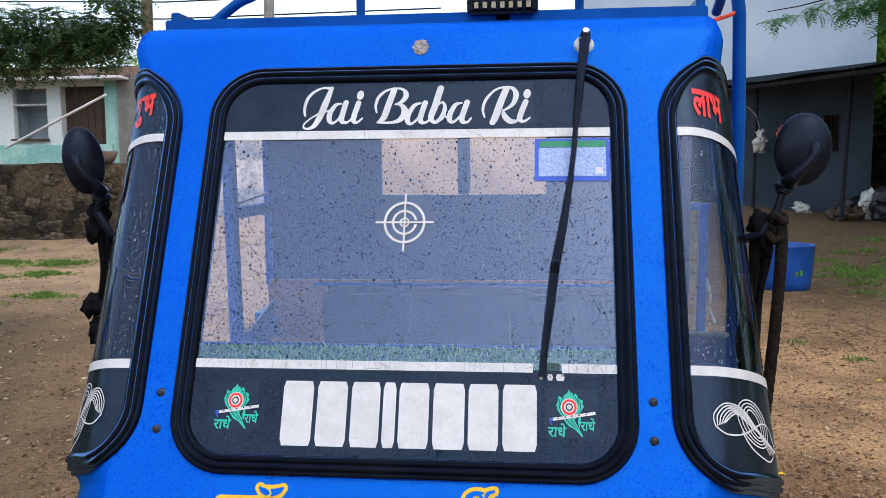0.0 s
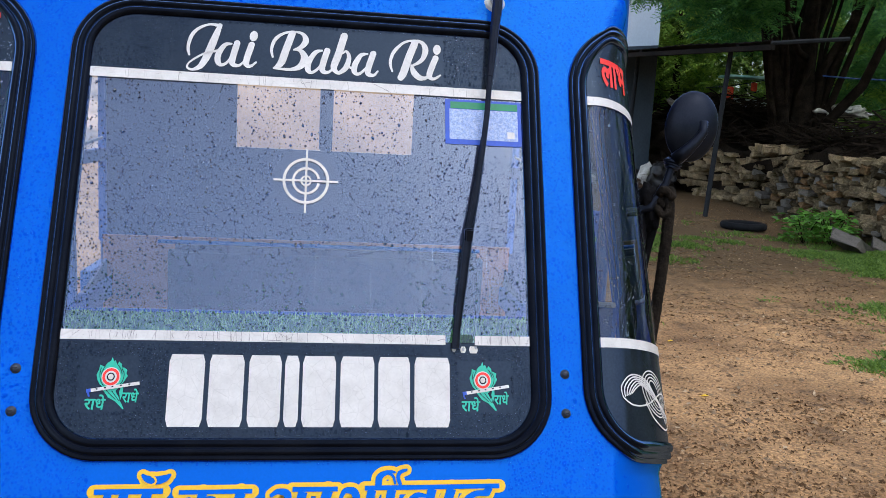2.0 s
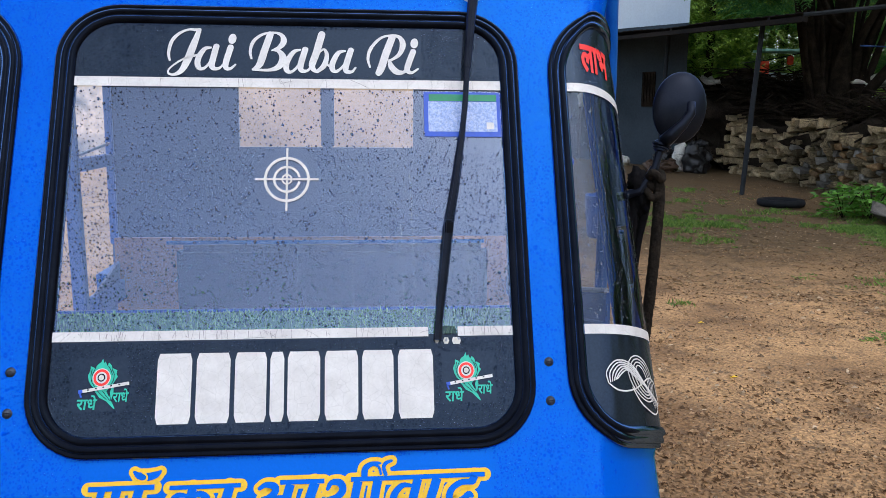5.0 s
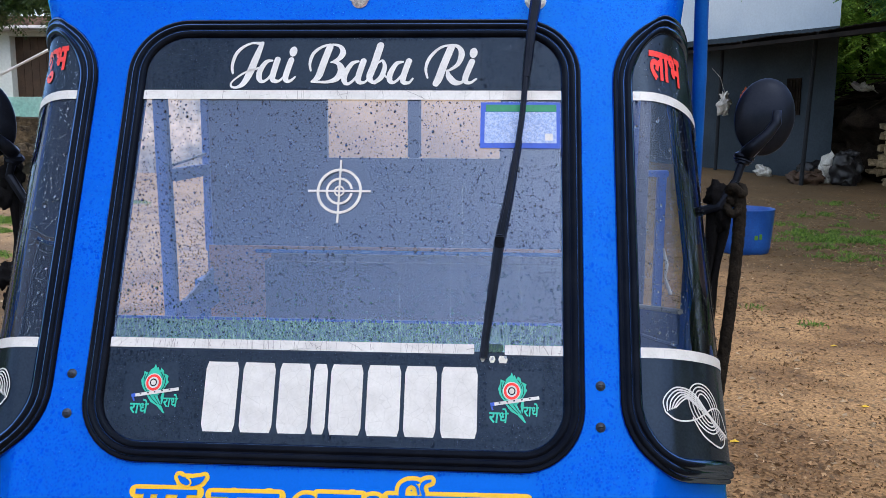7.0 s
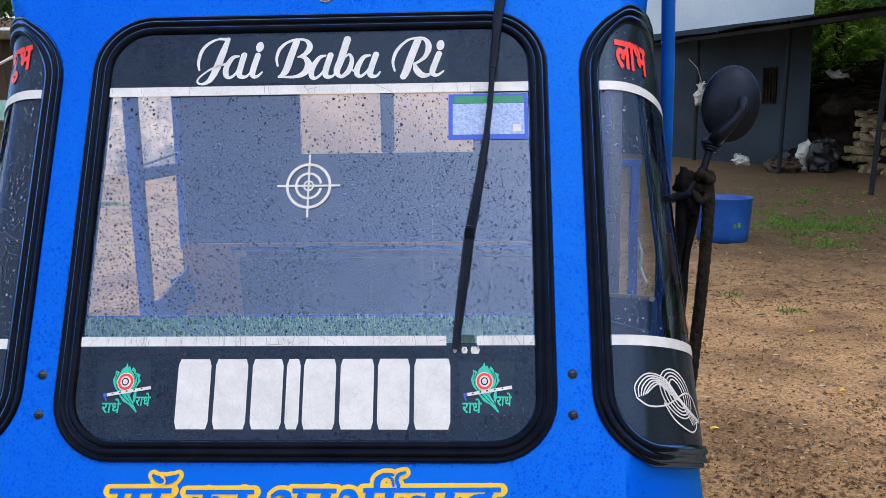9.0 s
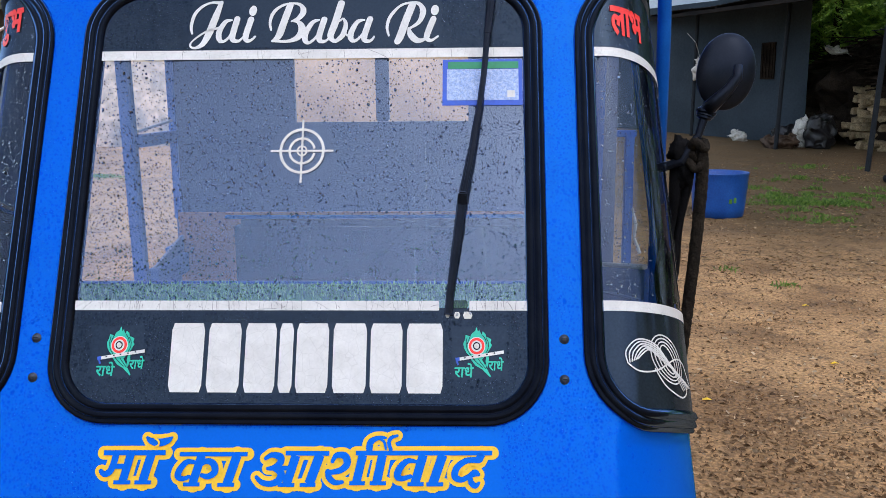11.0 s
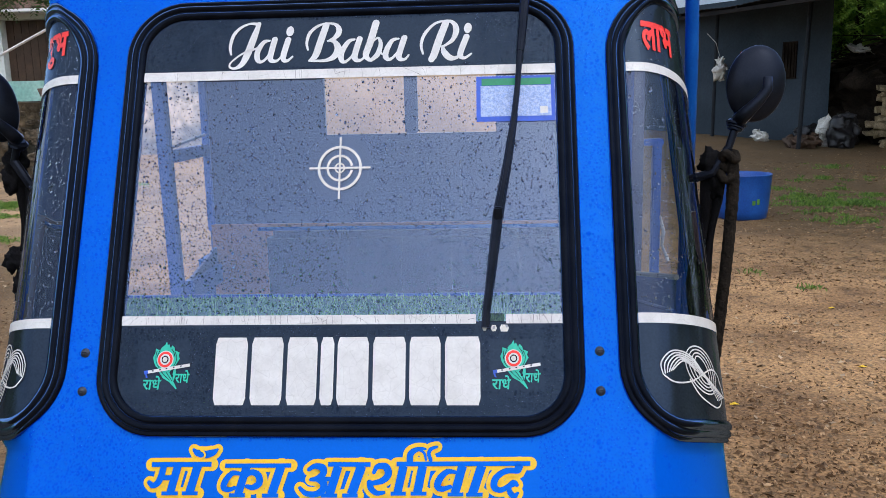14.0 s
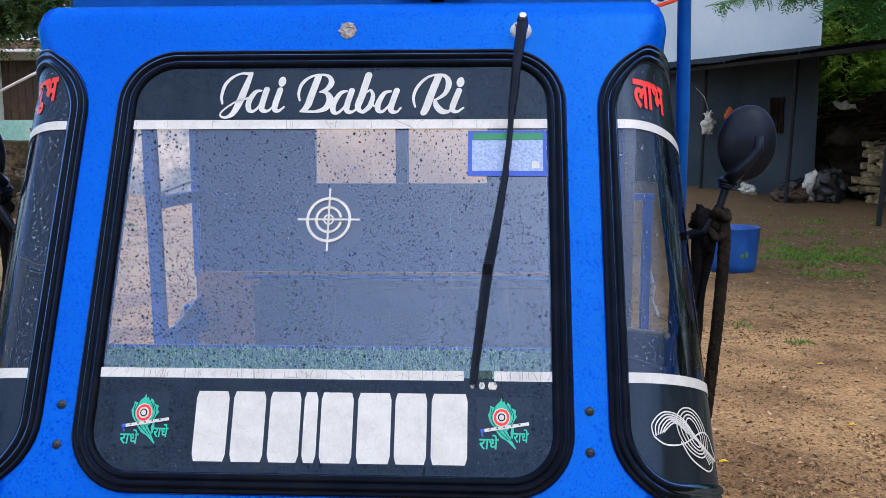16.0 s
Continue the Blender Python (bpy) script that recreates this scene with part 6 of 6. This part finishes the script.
# ---- old house on the bank ----
house = thing("old_house", "old white and teal plastered house with a tiled eave", "house", (0, 0, 0))
HY, HB = 16.0, 1.2
for a, b, c, d in ((-11.40, -11.02, HB, 3.28), (-11.02, -10.24, HB, 2.05), (-11.02, -10.24, 3.16, 3.28), (-10.24, -9.92, HB, 3.28), (-9.92, -8.92, 3.18, 3.28)):
    part("wall", box((a + b) / 2, HY + 0.15, (c + d) / 2, b - a, 0.3, d - c), PLASTER, house, "white plastered wall")
part("wall", box(-8.76, HY + 0.15, 2.24, 0.32, 0.3, 2.08), TEAL_PLASTER, house, "teal plastered pier")
part("wall", box(-8.38, HY + 0.10, 2.3, 0.42, 0.36, 2.2), STONE_GREY, house, "bare stone end of the wall")
part("wall", box(-12.06, HY + 0.25, 2.2, 1.3, 0.3, 2.0), STONE, house, "bare brick side wall")
part("plinth", box(-10.05, HY - 0.03, 1.62, 2.6, 0.08, 0.62, 0.01), TEAL_PLASTER, house, "faded teal plinth")
win = part("window", box(-10.63, HY + 0.62, 2.6, 0.80, 0.04, 1.14), NICHE, house, "open niche window with a shelf")
part("shelf", box(-10.63, HY + 0.22, 2.80, 0.78, 0.36, 0.03), PIPE_WHITE, win)
part("window_sill", box(-10.63, HY + 0.05, 2.04, 0.84, 0.30, 0.04), DOOR_WOOD, win)
for x in (-11.03, -10.23):
    part("reveal", box(x, HY + 0.4, 2.6, 0.02, 0.5, 1.12), NICHE, win)
door = part("door", box(-9.42, HY + 0.25, 2.2, 1.0, 0.06, 1.98), DOOR_WOOD, house, "dark plank door")
for k in range(5):
    part("ledge", box(-9.42, HY + 0.205, 1.45 + 0.36 * k, 0.98, 0.03, 0.04), DOOR_WOOD, door)
for k in range(6):
    part("plank", box(-9.84 + 0.168 * k, HY + 0.21, 2.2, 0.155, 0.02, 1.94), DOOR_WOOD, door)
part("eave", box(-10.1, HY - 0.18, 3.31, 3.6, 0.7, 0.06, 0.01), PIPE_WHITE, house, "pale eave slab")
for k in range(24):
    part("roof_tile", box(-11.8 + 0.15 * k, HY - 0.10 + 0.05 * (k % 3), 3.40 + 0.03 * math.sin(k * 2.1), 0.14, 0.6, 0.08, 0.02), ROOF_TILE, house)
part("roof", planks((-12.4, HY + 0.3), (-8.3, HY + 0.3), 3.3, 3.62, 3.0), ROOF_TILE, house)
bowl = part("clay_bowl", lathe([(0.001, 0.0), (0.10, 0.01), (0.17, 0.10), (0.21, 0.22), (0.20, 0.225), (0.15, 0.10), (0.001, 0.03)], 24), ROOF_TILE, None, "", True)
bowl.location = (-7.15, 12.55, 1.48)
tagged(bowl, "shallow brown clay bowl standing on the wall", "bowl")
ax = part("annex_wall", box(-5.0, 16.6, 1.75, 6.2, 0.3, 3.2), STAINED_PLASTER, None)
tagged(ax, "low tan mud-plastered annex wall beside the house", "wall", kind="structure")
pipe = part("leaning_pipe", tube([(-9.28, 13.0, 1.80), (-7.32, 13.0, 2.72)], 0.024, 10), PIPE_WHITE, None)
tagged(pipe, "white pipe leaning aslant in front of the house", "pipe")

bank = part("house_bank", box(-13.1, 14.75, 0.70, 10.0, 4.3, 1.45), EARTH, None)
tagged(bank, "raised earth terrace behind the boundary wall", "terrace", kind="structure")
lw = thing("boundary_wall", "old mossy rubble-masonry boundary wall", "wall", (0, 0, 0))
n = 60
vs, fs = [], []
for i in range(n + 1):
    x = -17 + 10.65 * i / n
    y = 12.35 + 0.12 * math.sin(x * 1.1)
    for k in range(9):
        z = 0.05 + 1.44 * k / 8
        vs.append((x, y + 0.05 * noise.noise(Vector((x * 2.2, z * 2.5, 1))) + 0.03 * z, z + (0.04 * noise.noise(Vector((x * 1.3, 0, 5))) if k == 8 else 0)))
    vs.append((x, y + 0.5, 1.50))
fs = [(i * 10 + k, i * 10 + k + 1, (i + 1) * 10 + k + 1, (i + 1) * 10 + k) for i in range(n) for k in range(9)]
part("masonry", (vs, fs), MOSSY, lw, "dark stained masonry")
for i in range(150):
    x = rng.uniform(-10.8, -6.5)
    z = 0.15 + 1.2 * rng.random() ** 1.6
    k = rng.uniform(0.08, 0.24)
    lay_stone(lw, (x, 12.415 + 0.12 * math.sin(x * 1.1) + 0.03 * z, z), (k * 1.3, 0.16, k * 0.8), 0, rng, 14, DARK_STONES)

# overhead wires beyond the house, a pole
for k in range(4):
    wr = part("wire", tube([(-16, 19.0, 5.3 + 0.42 * k), (-9, 19.4, 5.15 + 0.42 * k), (-2, 19.8, 5.3 + 0.43 * k)], 0.018, 6), PLASTIC, None)
    tagged(wr, "black overhead wire against the pale sky", "wire", group="overhead wires")
pl = part("utility_pole", tube([(-9.3, 19.0, 0.5), (-9.25, 19.0, 8.0)], [0.16, 0.13], 12), STONE, None)
tagged(pl, "tan weathered pole behind the house", "pole")
pl = part("utility_pole", tube([(-6.3, 19.5, 0.5), (-6.3, 19.5, 8.0)], [0.14, 0.12], 12), STONE_GREY, None)
tagged(pl, "grey concrete pole beyond the yard", "pole")


# ---- loose things on the soil ----
def scatter_blades(patches, rng, hgt, wid):
    """Tufts of blades gathered in patches, thinning out to their edges."""
    vs, fs = [], []
    for x0, y0, rx, ry, cnt in patches:
        for _ in range(cnt // 5):
            a, r = rng.uniform(0, 6.28), abs(rng.gauss(0, 0.62))
            tx, ty = x0 + rx * r * math.cos(a), y0 + ry * r * math.sin(a)
            k0 = max(0.35, 1.15 - 0.6 * r)
            for _ in range(13):
                x, y = tx + rng.gauss(0, 0.035), ty + rng.gauss(0, 0.035)
                z = land(x, y)
                t = rng.uniform(0, 6.28)
                h, l = hgt * k0 * rng.uniform(0.4, 1.3), hgt * rng.uniform(0.3, 1.2)
                wx, wy = wid * math.sin(t), -wid * math.cos(t)
                k = len(vs)
                vs += [(x - wx, y - wy, z - 0.005), (x + wx, y + wy, z - 0.005), (x + wx * 0.7 + l * 0.4 * math.cos(t), y + wy * 0.7 + l * 0.4 * math.sin(t), z + h * 0.7), (x + l * math.cos(t), y + l * math.sin(t), z + h)]
                fs.append((k, k + 1, k + 2, k + 3))
    return vs, fs


rng = random.Random(12)
patches = []
for i in range(34):
    x = rng.uniform(3.9, 8.0)
    y = 8.2 + 0.18 * x + rng.gauss(0, 0.55)
    r = rng.uniform(0.12, 0.42)
    patches.append((x, y, r * 1.6, r * 0.7, int(260 * r)))
for i in range(22):
    x, y = rng.uniform(6.0, 8.0), rng.uniform(5.6, 8.8)
    r = rng.uniform(0.2, 0.5)
    patches.append((x, y, r, r, int(2200 * r)))
patches += [(3.85, 3.45, 0.32, 0.16, 1300), (4.2, 3.75, 0.3, 0.2, 700), (5.2, 5.2, 0.8, 0.5, 900), (2.55, 4.6, 0.06, 0.04, 15), (5.0, 4.6, 0.4, 0.3, 800), (2.3, 5.2, 0.06, 0.04, 10),
           (4.9, 10.8, 1.2, 0.5, 110), (5.6, 12.2, 1.2, 0.6, 90), (4.1, 10.0, 0.5, 0.25, 60), (-6.6, 8.3, 0.35, 0.22, 420), (-6.0, 8.65, 0.32, 0.2, 380), (-5.6, 6.65, 0.25, 0.12, 260), (-5.15, 7.2, 0.32, 0.13, 260), (-6.3, 9.5, 0.6, 0.35, 600), (-7.2, 9.5, 0.6, 0.4, 600), (-6.0, 10.9, 0.5, 0.25, 400), (-7.5, 8.2, 0.5, 0.3, 300), (-5.6, 11.6, 0.4, 0.2, 250), (-8.5, 11.0, 0.8, 0.4, 400)]
gr = part("grass", scatter_blades(patches, rng, 0.045, 0.005), GRASS, None)
tagged(gr, "patches of short bright green grass on the soil", "grass", kind="stuff")

for bx, by, sc, cnt in ((6.72, 9.45, 0.36, 150), (7.12, 9.5, 0.36, 150), (7.25, 10.0, 0.36, 110), (6.98, 9.2, 0.28, 90)):
    vs, fs = [], []
    for i in range(cnt):
        a, r, z = rng.uniform(0, 6.28), rng.uniform(0, 1) ** 0.6 * sc, rng.uniform(0.08, 0.5) * (sc / 0.45)
        p = Vector((r * math.cos(a), r * math.sin(a), z))
        e = Euler((rng.uniform(-0.5, 0.5), rng.uniform(-0.6, 0.3), a)).to_matrix()
        l = rng.uniform(0.06, 0.14)
        k = len(vs)
        vs += [p + e @ Vector(v) for v in ((0, 0, 0), (l * 0.45, l * 0.42, 0.01), (l, 0, -0.02), (l * 0.45, -l * 0.42, 0.01))]
        fs.append((k, k + 1, k + 2, k + 3))
    bush = thing("bush", "low weed with broad bright green leaves by the wall", "bush", (bx, by, land(bx, by)), "weeds by the wall")
    part("leaves", (vs, fs), LEAF_BUSH, bush)
    part("stems", join(*[tube([(0, 0, -0.02), (0.3 * sc * math.cos(t), 0.3 * sc * math.sin(t), 0.2), (0.6 * sc * math.cos(t), 0.6 * sc * math.sin(t), 0.36)], 0.006, 5) for t in (0, 1.2, 2.5, 3.7, 5.0)]), BARK, bush)

vs, fs = [], []
for i in range(11000):
    y = 1.0 + 11 * rng.random() ** 1.7
    x = rng.uniform(0.8, 0.9 + 0.75 * (y + 1.6)) if i % 5 else rng.uniform(-0.9 * (y + 1.5), -0.8)
    z = land(x, y)
    r = rng.uniform(0.003, 0.009) * (1 + 1.4 * (rng.random() < 0.04))
    k = len(vs)
    a = rng.uniform(0, 6.28)
    vs += [(x + r * math.cos(a + q * 1.2566) * rng.uniform(0.7, 1.3), y + r * math.sin(a + q * 1.2566) * rng.uniform(0.7, 1.3), z - 0.001) for q in range(5)] + [(x, y, z + r * rng.uniform(0.5, 0.9))]
    fs += [(k + q, k + (q + 1) % 5, k + 5) for q in range(5)]
pb = part("pebbles", (vs, fs), PEBBLE, None)
tagged(pb, "small stones strewn over the soil", "pebbles", kind="stuff")
vs, fs = [], []
k = 0
while k < 4 * 34000:
    y = 1.0 + 12 * rng.random() ** 1.6
    x = rng.uniform(0.8, 0.9 + 0.75 * (y + 1.6)) if rng.random() < 0.67 else rng.uniform(-0.9 * (y + 1.5), -0.8)
    if 0.5 + 1.5 * noise.noise(Vector((x * 0.9, y * 1.1, 4))) + 0.6 * noise.noise(Vector((x * 3, y * 3, 9))) < rng.random():
        continue
    z = land(x, y)
    q = rng.random() ** 2.5
    l, wdt, a = 0.004 + 0.019 * q, 0.003 + 0.009 * q * rng.random(), rng.uniform(0, 6.28)
    c, s = math.cos(a), math.sin(a)
    h = rng.uniform(0.002, 0.016)
    vs += [(x - l * c, y - l * s, z + 0.001), (x - wdt * s, y + wdt * c, z + h), (x + l * c, y + l * s, z + 0.002), (x + wdt * s, y - wdt * c, z + h * 0.4)]
    fs.append((k, k + 1, k + 2, k + 3))
    k += 4
dv, df = [], []
while len(df) < 4600:
    y = 1.6 + 13 * rng.random() ** 1.2
    x = rng.uniform(0.8, 0.9 + 0.75 * (y + 1.6)) if rng.random() < 0.7 else rng.uniform(-0.9 * (y + 1.5), -0.8)
    if 0.45 + 1.4 * noise.noise(Vector((x * 0.7, y * 0.9, 24))) < rng.random():
        continue
    z, a, l = land(x, y), rng.uniform(0, 6.28), 0.006 + 0.018 * rng.random() ** 2
    c, s, w2 = math.cos(a), math.sin(a), l * rng.uniform(0.25, 0.6)
    q = len(dv)
    dv += [(x - l * c, y - l * s, z + 0.002), (x - w2 * s, y + w2 * c, z + rng.uniform(0.004, 0.016)), (x + l * c, y + l * s, z + rng.uniform(0.002, 0.012)), (x + w2 * s, y - w2 * c, z + 0.003)]
    df.append((q, q + 1, q + 2, q + 3))
for i in range(5200):
    y = 1.2 + 11 * rng.random() ** 1.1
    x = -0.9 - (0.9 * y + 0.6) * rng.random()
    if 0.5 + 1.3 * noise.noise(Vector((x * 1.3, y * 1.3, 64))) < rng.random():
        continue
    z, a, l = land(x, y), rng.uniform(0, 6.28), (0.005 + 0.016 * rng.random() ** 2) * (1 + 0.12 * y)
    c, s, w2 = math.cos(a), math.sin(a), l * rng.uniform(0.25, 0.7)
    q = len(dv)
    dv += [(x - l * c, y - l * s, z + 0.002), (x - w2 * s, y + w2 * c, z + rng.uniform(0.004, 0.014)), (x + l * c, y + l * s, z + rng.uniform(0.002, 0.010)), (x + w2 * s, y - w2 * c, z + 0.003)]
    df.append((q, q + 1, q + 2, q + 3))
sv, sf = [], []
while len(sf) < 9000:
    right = rng.random() < 0.72
    x, y = (rng.uniform(1.6, 7.0), rng.uniform(4.0, 13.0)) if right else (rng.uniform(-8.5, -1.6), rng.uniform(2.5, 11.5))
    if 0.40 + 1.2 * noise.noise(Vector((x * 0.6, y * 0.8, 44))) + 0.7 * noise.noise(Vector((x * 2.4, y * 2.4, 50))) < rng.random():
        continue
    z, a, l = land(x, y), rng.uniform(0, 6.28), 0.010 + 0.045 * rng.random() ** 2
    c, s, w2 = math.cos(a), math.sin(a), rng.uniform(0.002, 0.007)
    q = len(sv)
    h = rng.uniform(0.002, 0.014)
    sv += [(x - l * c, y - l * s, z + 0.001), (x - w2 * s, y + w2 * c, z + h), (x + l * c, y + l * s, z + 0.003), (x + w2 * s, y - w2 * c, z + h * 0.5)]
    sf.append((q, q + 1, q + 2, q + 3))
sw = part("straw", (sv, sf), STRAW, None)
tagged(sw, "trodden straw and fodder scraps on the soil", "straw", kind="stuff")
dl = part("dry_leaves", (dv, df), DRY_LEAF, None)
tagged(dl, "curled dry leaves and pale chips on the soil", "dry leaves", kind="stuff")
lt = part("leaf_litter", (vs, fs), LITTER, None)
tagged(lt, "dead leaves, chips and twigs littering the soil", "leaf litter", kind="stuff")
vs, fs = [], []
for i in range(7500):
    y = 1.0 + 9 * rng.random() ** 1.5
    x = rng.uniform(0.8, 0.9 + 0.75 * (y + 1.6)) if i % 4 else rng.uniform(-0.9 * (y + 1.5), -0.8)
    if noise.noise(Vector((x * 1.1, y * 1.1, 14))) + 0.5 * noise.noise(Vector((x * 3.5, y * 3.5, 15))) < rng.uniform(-0.05, 0.45):
        continue
    z, r, a = land(x, y), 0.003 + 0.014 * rng.random() ** 4, rng.uniform(0, 6.28)
    k = len(vs)
    for q, hh in ((1.0, -0.05), (0.7, 0.30)):
        vs += [(x + q * r * math.cos(a + j * 1.0472) * rng.uniform(0.7, 1.3), y + q * r * math.sin(a + j * 1.0472) * rng.uniform(0.7, 1.3), z + hh * r * rng.uniform(0.6, 1.3)) for j in range(6)]
    fs += [(k + j, k + (j + 1) % 6, k + 6 + (j + 1) % 6, k + 6 + j) for j in range(6)] + [tuple(k + 6 + j for j in range(6))]
cd = part("soil_clods", (vs, fs), CLOD, None)
tagged(cd, "crumbled brown clods of soil", "clods", kind="stuff")
for x, y in ((2.50, 4.09), (1.37, 2.29), (2.2, 2.9)):
    yl = part("fallen_leaf", ([(-0.03, -0.012, 0.004), (0.0, -0.02, 0.012), (0.035, -0.004, 0.005), (0.01, 0.02, 0.014), (-0.025, 0.014, 0.006), (0.0, 0.0, 0.018)], [(0, 1, 5), (1, 2, 5), (2, 3, 5), (3, 4, 5), (4, 0, 5)]), YELLOW_LEAF, None)
    yl.location, yl.scale = (x, y, land(x, y)), (0.7, 0.7, 0.7)
    tagged(yl, "fallen yellow leaf on the soil", "leaf", group="fallen yellow leaves")
for x, y, a in ((-4.6, 5.4, 10), (-4.45, 5.25, 40), (-4.75, 5.55, -15)):
    bk = part("brick", box(0, 0, 0.04, 0.24, 0.12, 0.07, 0.008), STONE_DARK, None)
    bk.matrix_basis = pose(x, y, land(x, y), 0, 0, a)
    tagged(bk, "loose dark weathered brick lying on the soil", "brick", group="loose bricks")


# ---- rain on the front ----
def dome(profile, sides, base):
    """A unit drop: rings of (radius, height), a top, and a flat foot where it lies on glass."""
    pts = [(r * math.cos(6.2832 * k / sides), r * math.sin(6.2832 * k / sides), z) for r, z in profile for k in range(sides)] + [(0, 0, profile[-1][1] * 1.12)]
    n, m = sides, len(profile)
    fs = [(j * n + k, j * n + (k + 1) % n, (j + 1) * n + (k + 1) % n, (j + 1) * n + k) for j in range(m - 1) for k in range(n)]
    fs += [((m - 1) * n + k, (m - 1) * n + (k + 1) % n, m * n) for k in range(n)]
    if base:
        fs.append(tuple(reversed(range(n))))
    return np.array(pts), fs


def drops(count, pick, rng, size, h, base, spread, k):
    """k: how high the drops stand; they run flatter on clean glass."""
    big, small = dome([(1.0, 0.0), (0.93, 0.15 * k), (0.68, 0.29 * k), (0.32, 0.36 * k)], 9, base), dome([(1.0, 0.0), (0.79, 0.22 * k)], 7, base)
    vs, fs, done, k, tries, taken = [], [], 0, 0, 0, {}
    while done < count:
        u, s = pick(rng)
        if u is None:
            continue
        r = min(0.0042 if size > 0.0014 else 0.0032, size * math.exp(rng.gauss(0, spread)))
        cell = (int(u / 0.008 + 1000), int(s / 0.008 + 1000))
        near = [d for i in (-1, 0, 1) for j in (-1, 0, 1) for d in taken.get((cell[0] + i, cell[1] + j), ())]
        tries += 1
        if tries < 6 * count and any(math.hypot(u - a, s - b) < 1.15 * (r + q) for a, b, q in near):
            continue
        done += 1
        taken.setdefault(cell, []).append((u, s, r))
        pts, faces = big if r > 0.0016 else small
        c = skin(u, s, h)
        eu, es = (skin_point(u + 0.003, s) - skin_point(u - 0.003, s)).normalized(), (skin_point(u, s + 0.003) - skin_point(u, s - 0.003)).normalized()
        en = eu.cross(es)
        st, tw = rng.uniform(0.85, 1.35), rng.uniform(-0.4, 0.4)
        ct, sn = math.cos(tw), math.sin(tw)
        a1, a2, p1 = rng.uniform(0, 0.30), rng.uniform(0, 0.18), rng.uniform(0, 6.28)
        ang = np.arctan2(pts[:, 1], pts[:, 0])
        wob = 1 + a1 * np.cos(2 * ang + p1) + a2 * np.cos(3 * ang + 2 * p1)
        x, y = pts[:, 0] * wob * r, pts[:, 1] * wob * r * st
        x, y, z = x * ct - y * sn, x * sn + y * ct, pts[:, 2] * r
        vs.append(np.array(c)[None] + x[:, None] * np.array(eu)[None] + y[:, None] * np.array(es)[None] + z[:, None] * np.array(en)[None])
        fs += [tuple(i + k for i in f) for f in faces]
        k += len(pts)
    return [tuple(v) for v in np.concatenate(vs)], fs


def on_paint(rng):
    u, s = rng.uniform(-0.72, 0.72), rng.uniform(-0.36, 0.80)
    if -0.335 < u < 0.355 and -0.325 < s < -0.212:
        return None, None
    if inside(SCREEN, u, s) or inside(QUART, abs(u), s) or (abs(u) > 0.60 and rng.random() < 0.7) or (abs(u) > 0.55 and s < -0.2 and rng.random() < 0.97):
        return None, None
    return u, s


def on_glass(rng):
    u, s = rng.uniform(-0.40, 0.40), rng.uniform(-0.002, 0.484)
    if (-0.225 < u < 0.256 and -0.155 < s < -0.028) or 0.468 < s < 0.492 or -0.011 < s < 0.011 or (0.25 < u < 0.40 and 0.37 < s < 0.47):
        return None, None
    if math.hypot(u + 0.007, s - 0.287) < 0.062 or (abs(abs(u) - 0.3125) < 0.055 and -0.135 < s < -0.03):
        return None, None
    if -0.235 < u < 0.248 and 0.495 < s < 0.595 and rng.random() < 0.85:
        return None, None
    if s > 0.34 and rng.random() < 0.5:
        return None, None
    return (u, s) if inside(PANE, u, s) else (None, None)


def on_film(rng):
    u, s = rng.uniform(-0.40, 0.40), rng.choice((rng.uniform(-0.168, -0.012), rng.uniform(-0.168, -0.012), rng.uniform(-0.168, -0.012), rng.uniform(0.493, 0.60), rng.uniform(0.493, 0.60)))
    if (-0.224 < u < 0.257 and -0.154 < s < -0.030) or (abs(abs(u) - 0.3175) < 0.048 and -0.127 < s < -0.036) or (-0.235 < u < 0.248 and 0.495 < s < 0.596):
        return None, None
    return (u, s) if inside(PANE, u, s) else (None, None)


def on_quarter(rng):
    u, s = rng.uniform(0.535, 0.86) * rng.choice((-1, 1)), rng.uniform(-0.0, 0.60)
    return (u, s) if inside(QPANE, abs(u), s) else (None, None)


rng = random.Random(77)
streaks = []
for u, s0, s1 in ((0.115, 0.03, 0.15), (0.205, 0.03, 0.20), (0.015, 0.06, 0.15), (0.225, 0.08, 0.30), (0.330, 0.05, 0.17)):
    n = int((s1 - s0) / 0.012)
    streaks.append(ribbon([(u + 0.0025 * noise.noise(Vector((u * 50, i * 0.35, 1))) - 0.02 * u * (i / n), s0 + (s1 - s0) * i / n) for i in range(n + 1)], [0.0007 + 0.0013 * abs(noise.noise(Vector((u * 90, i * 0.6, 5)))) for i in range(n + 1)], 0.0026))
dr = part("water_trickles", join(*streaks), WATER_BRIGHT, None)
dr.visible_shadow = False
tagged(dr, "thin trickles of rain down the windscreen", "water trickles", kind="stuff")
for geo, wet, lab in ((drops(12000, on_paint, rng, 0.0016, 0.0002, False, 0.45, 1.5), WATER_PAINT, "rain drops beaded on the blue paint"),
                      (drops(7200, on_glass, rng, 0.0011, 0.0006, True, 0.42, 0.30), WATER, "rain drops beaded on the windscreen"),
                      (drops(3400, on_film, rng, 0.0016, 0.0010, False, 0.45, 1.1), WATER_FILM, "rain drops on the black film bands"),
                      (drops(6400, on_quarter, rng, 0.0009, 0.0006, True, 0.42, 0.6), WATER, "rain drops beaded on the corner windows")):
    dr = part("rain_drops", geo, wet, None, "", True)
    dr.visible_shadow = False
    tagged(dr, lab, "rain drops", kind="stuff")
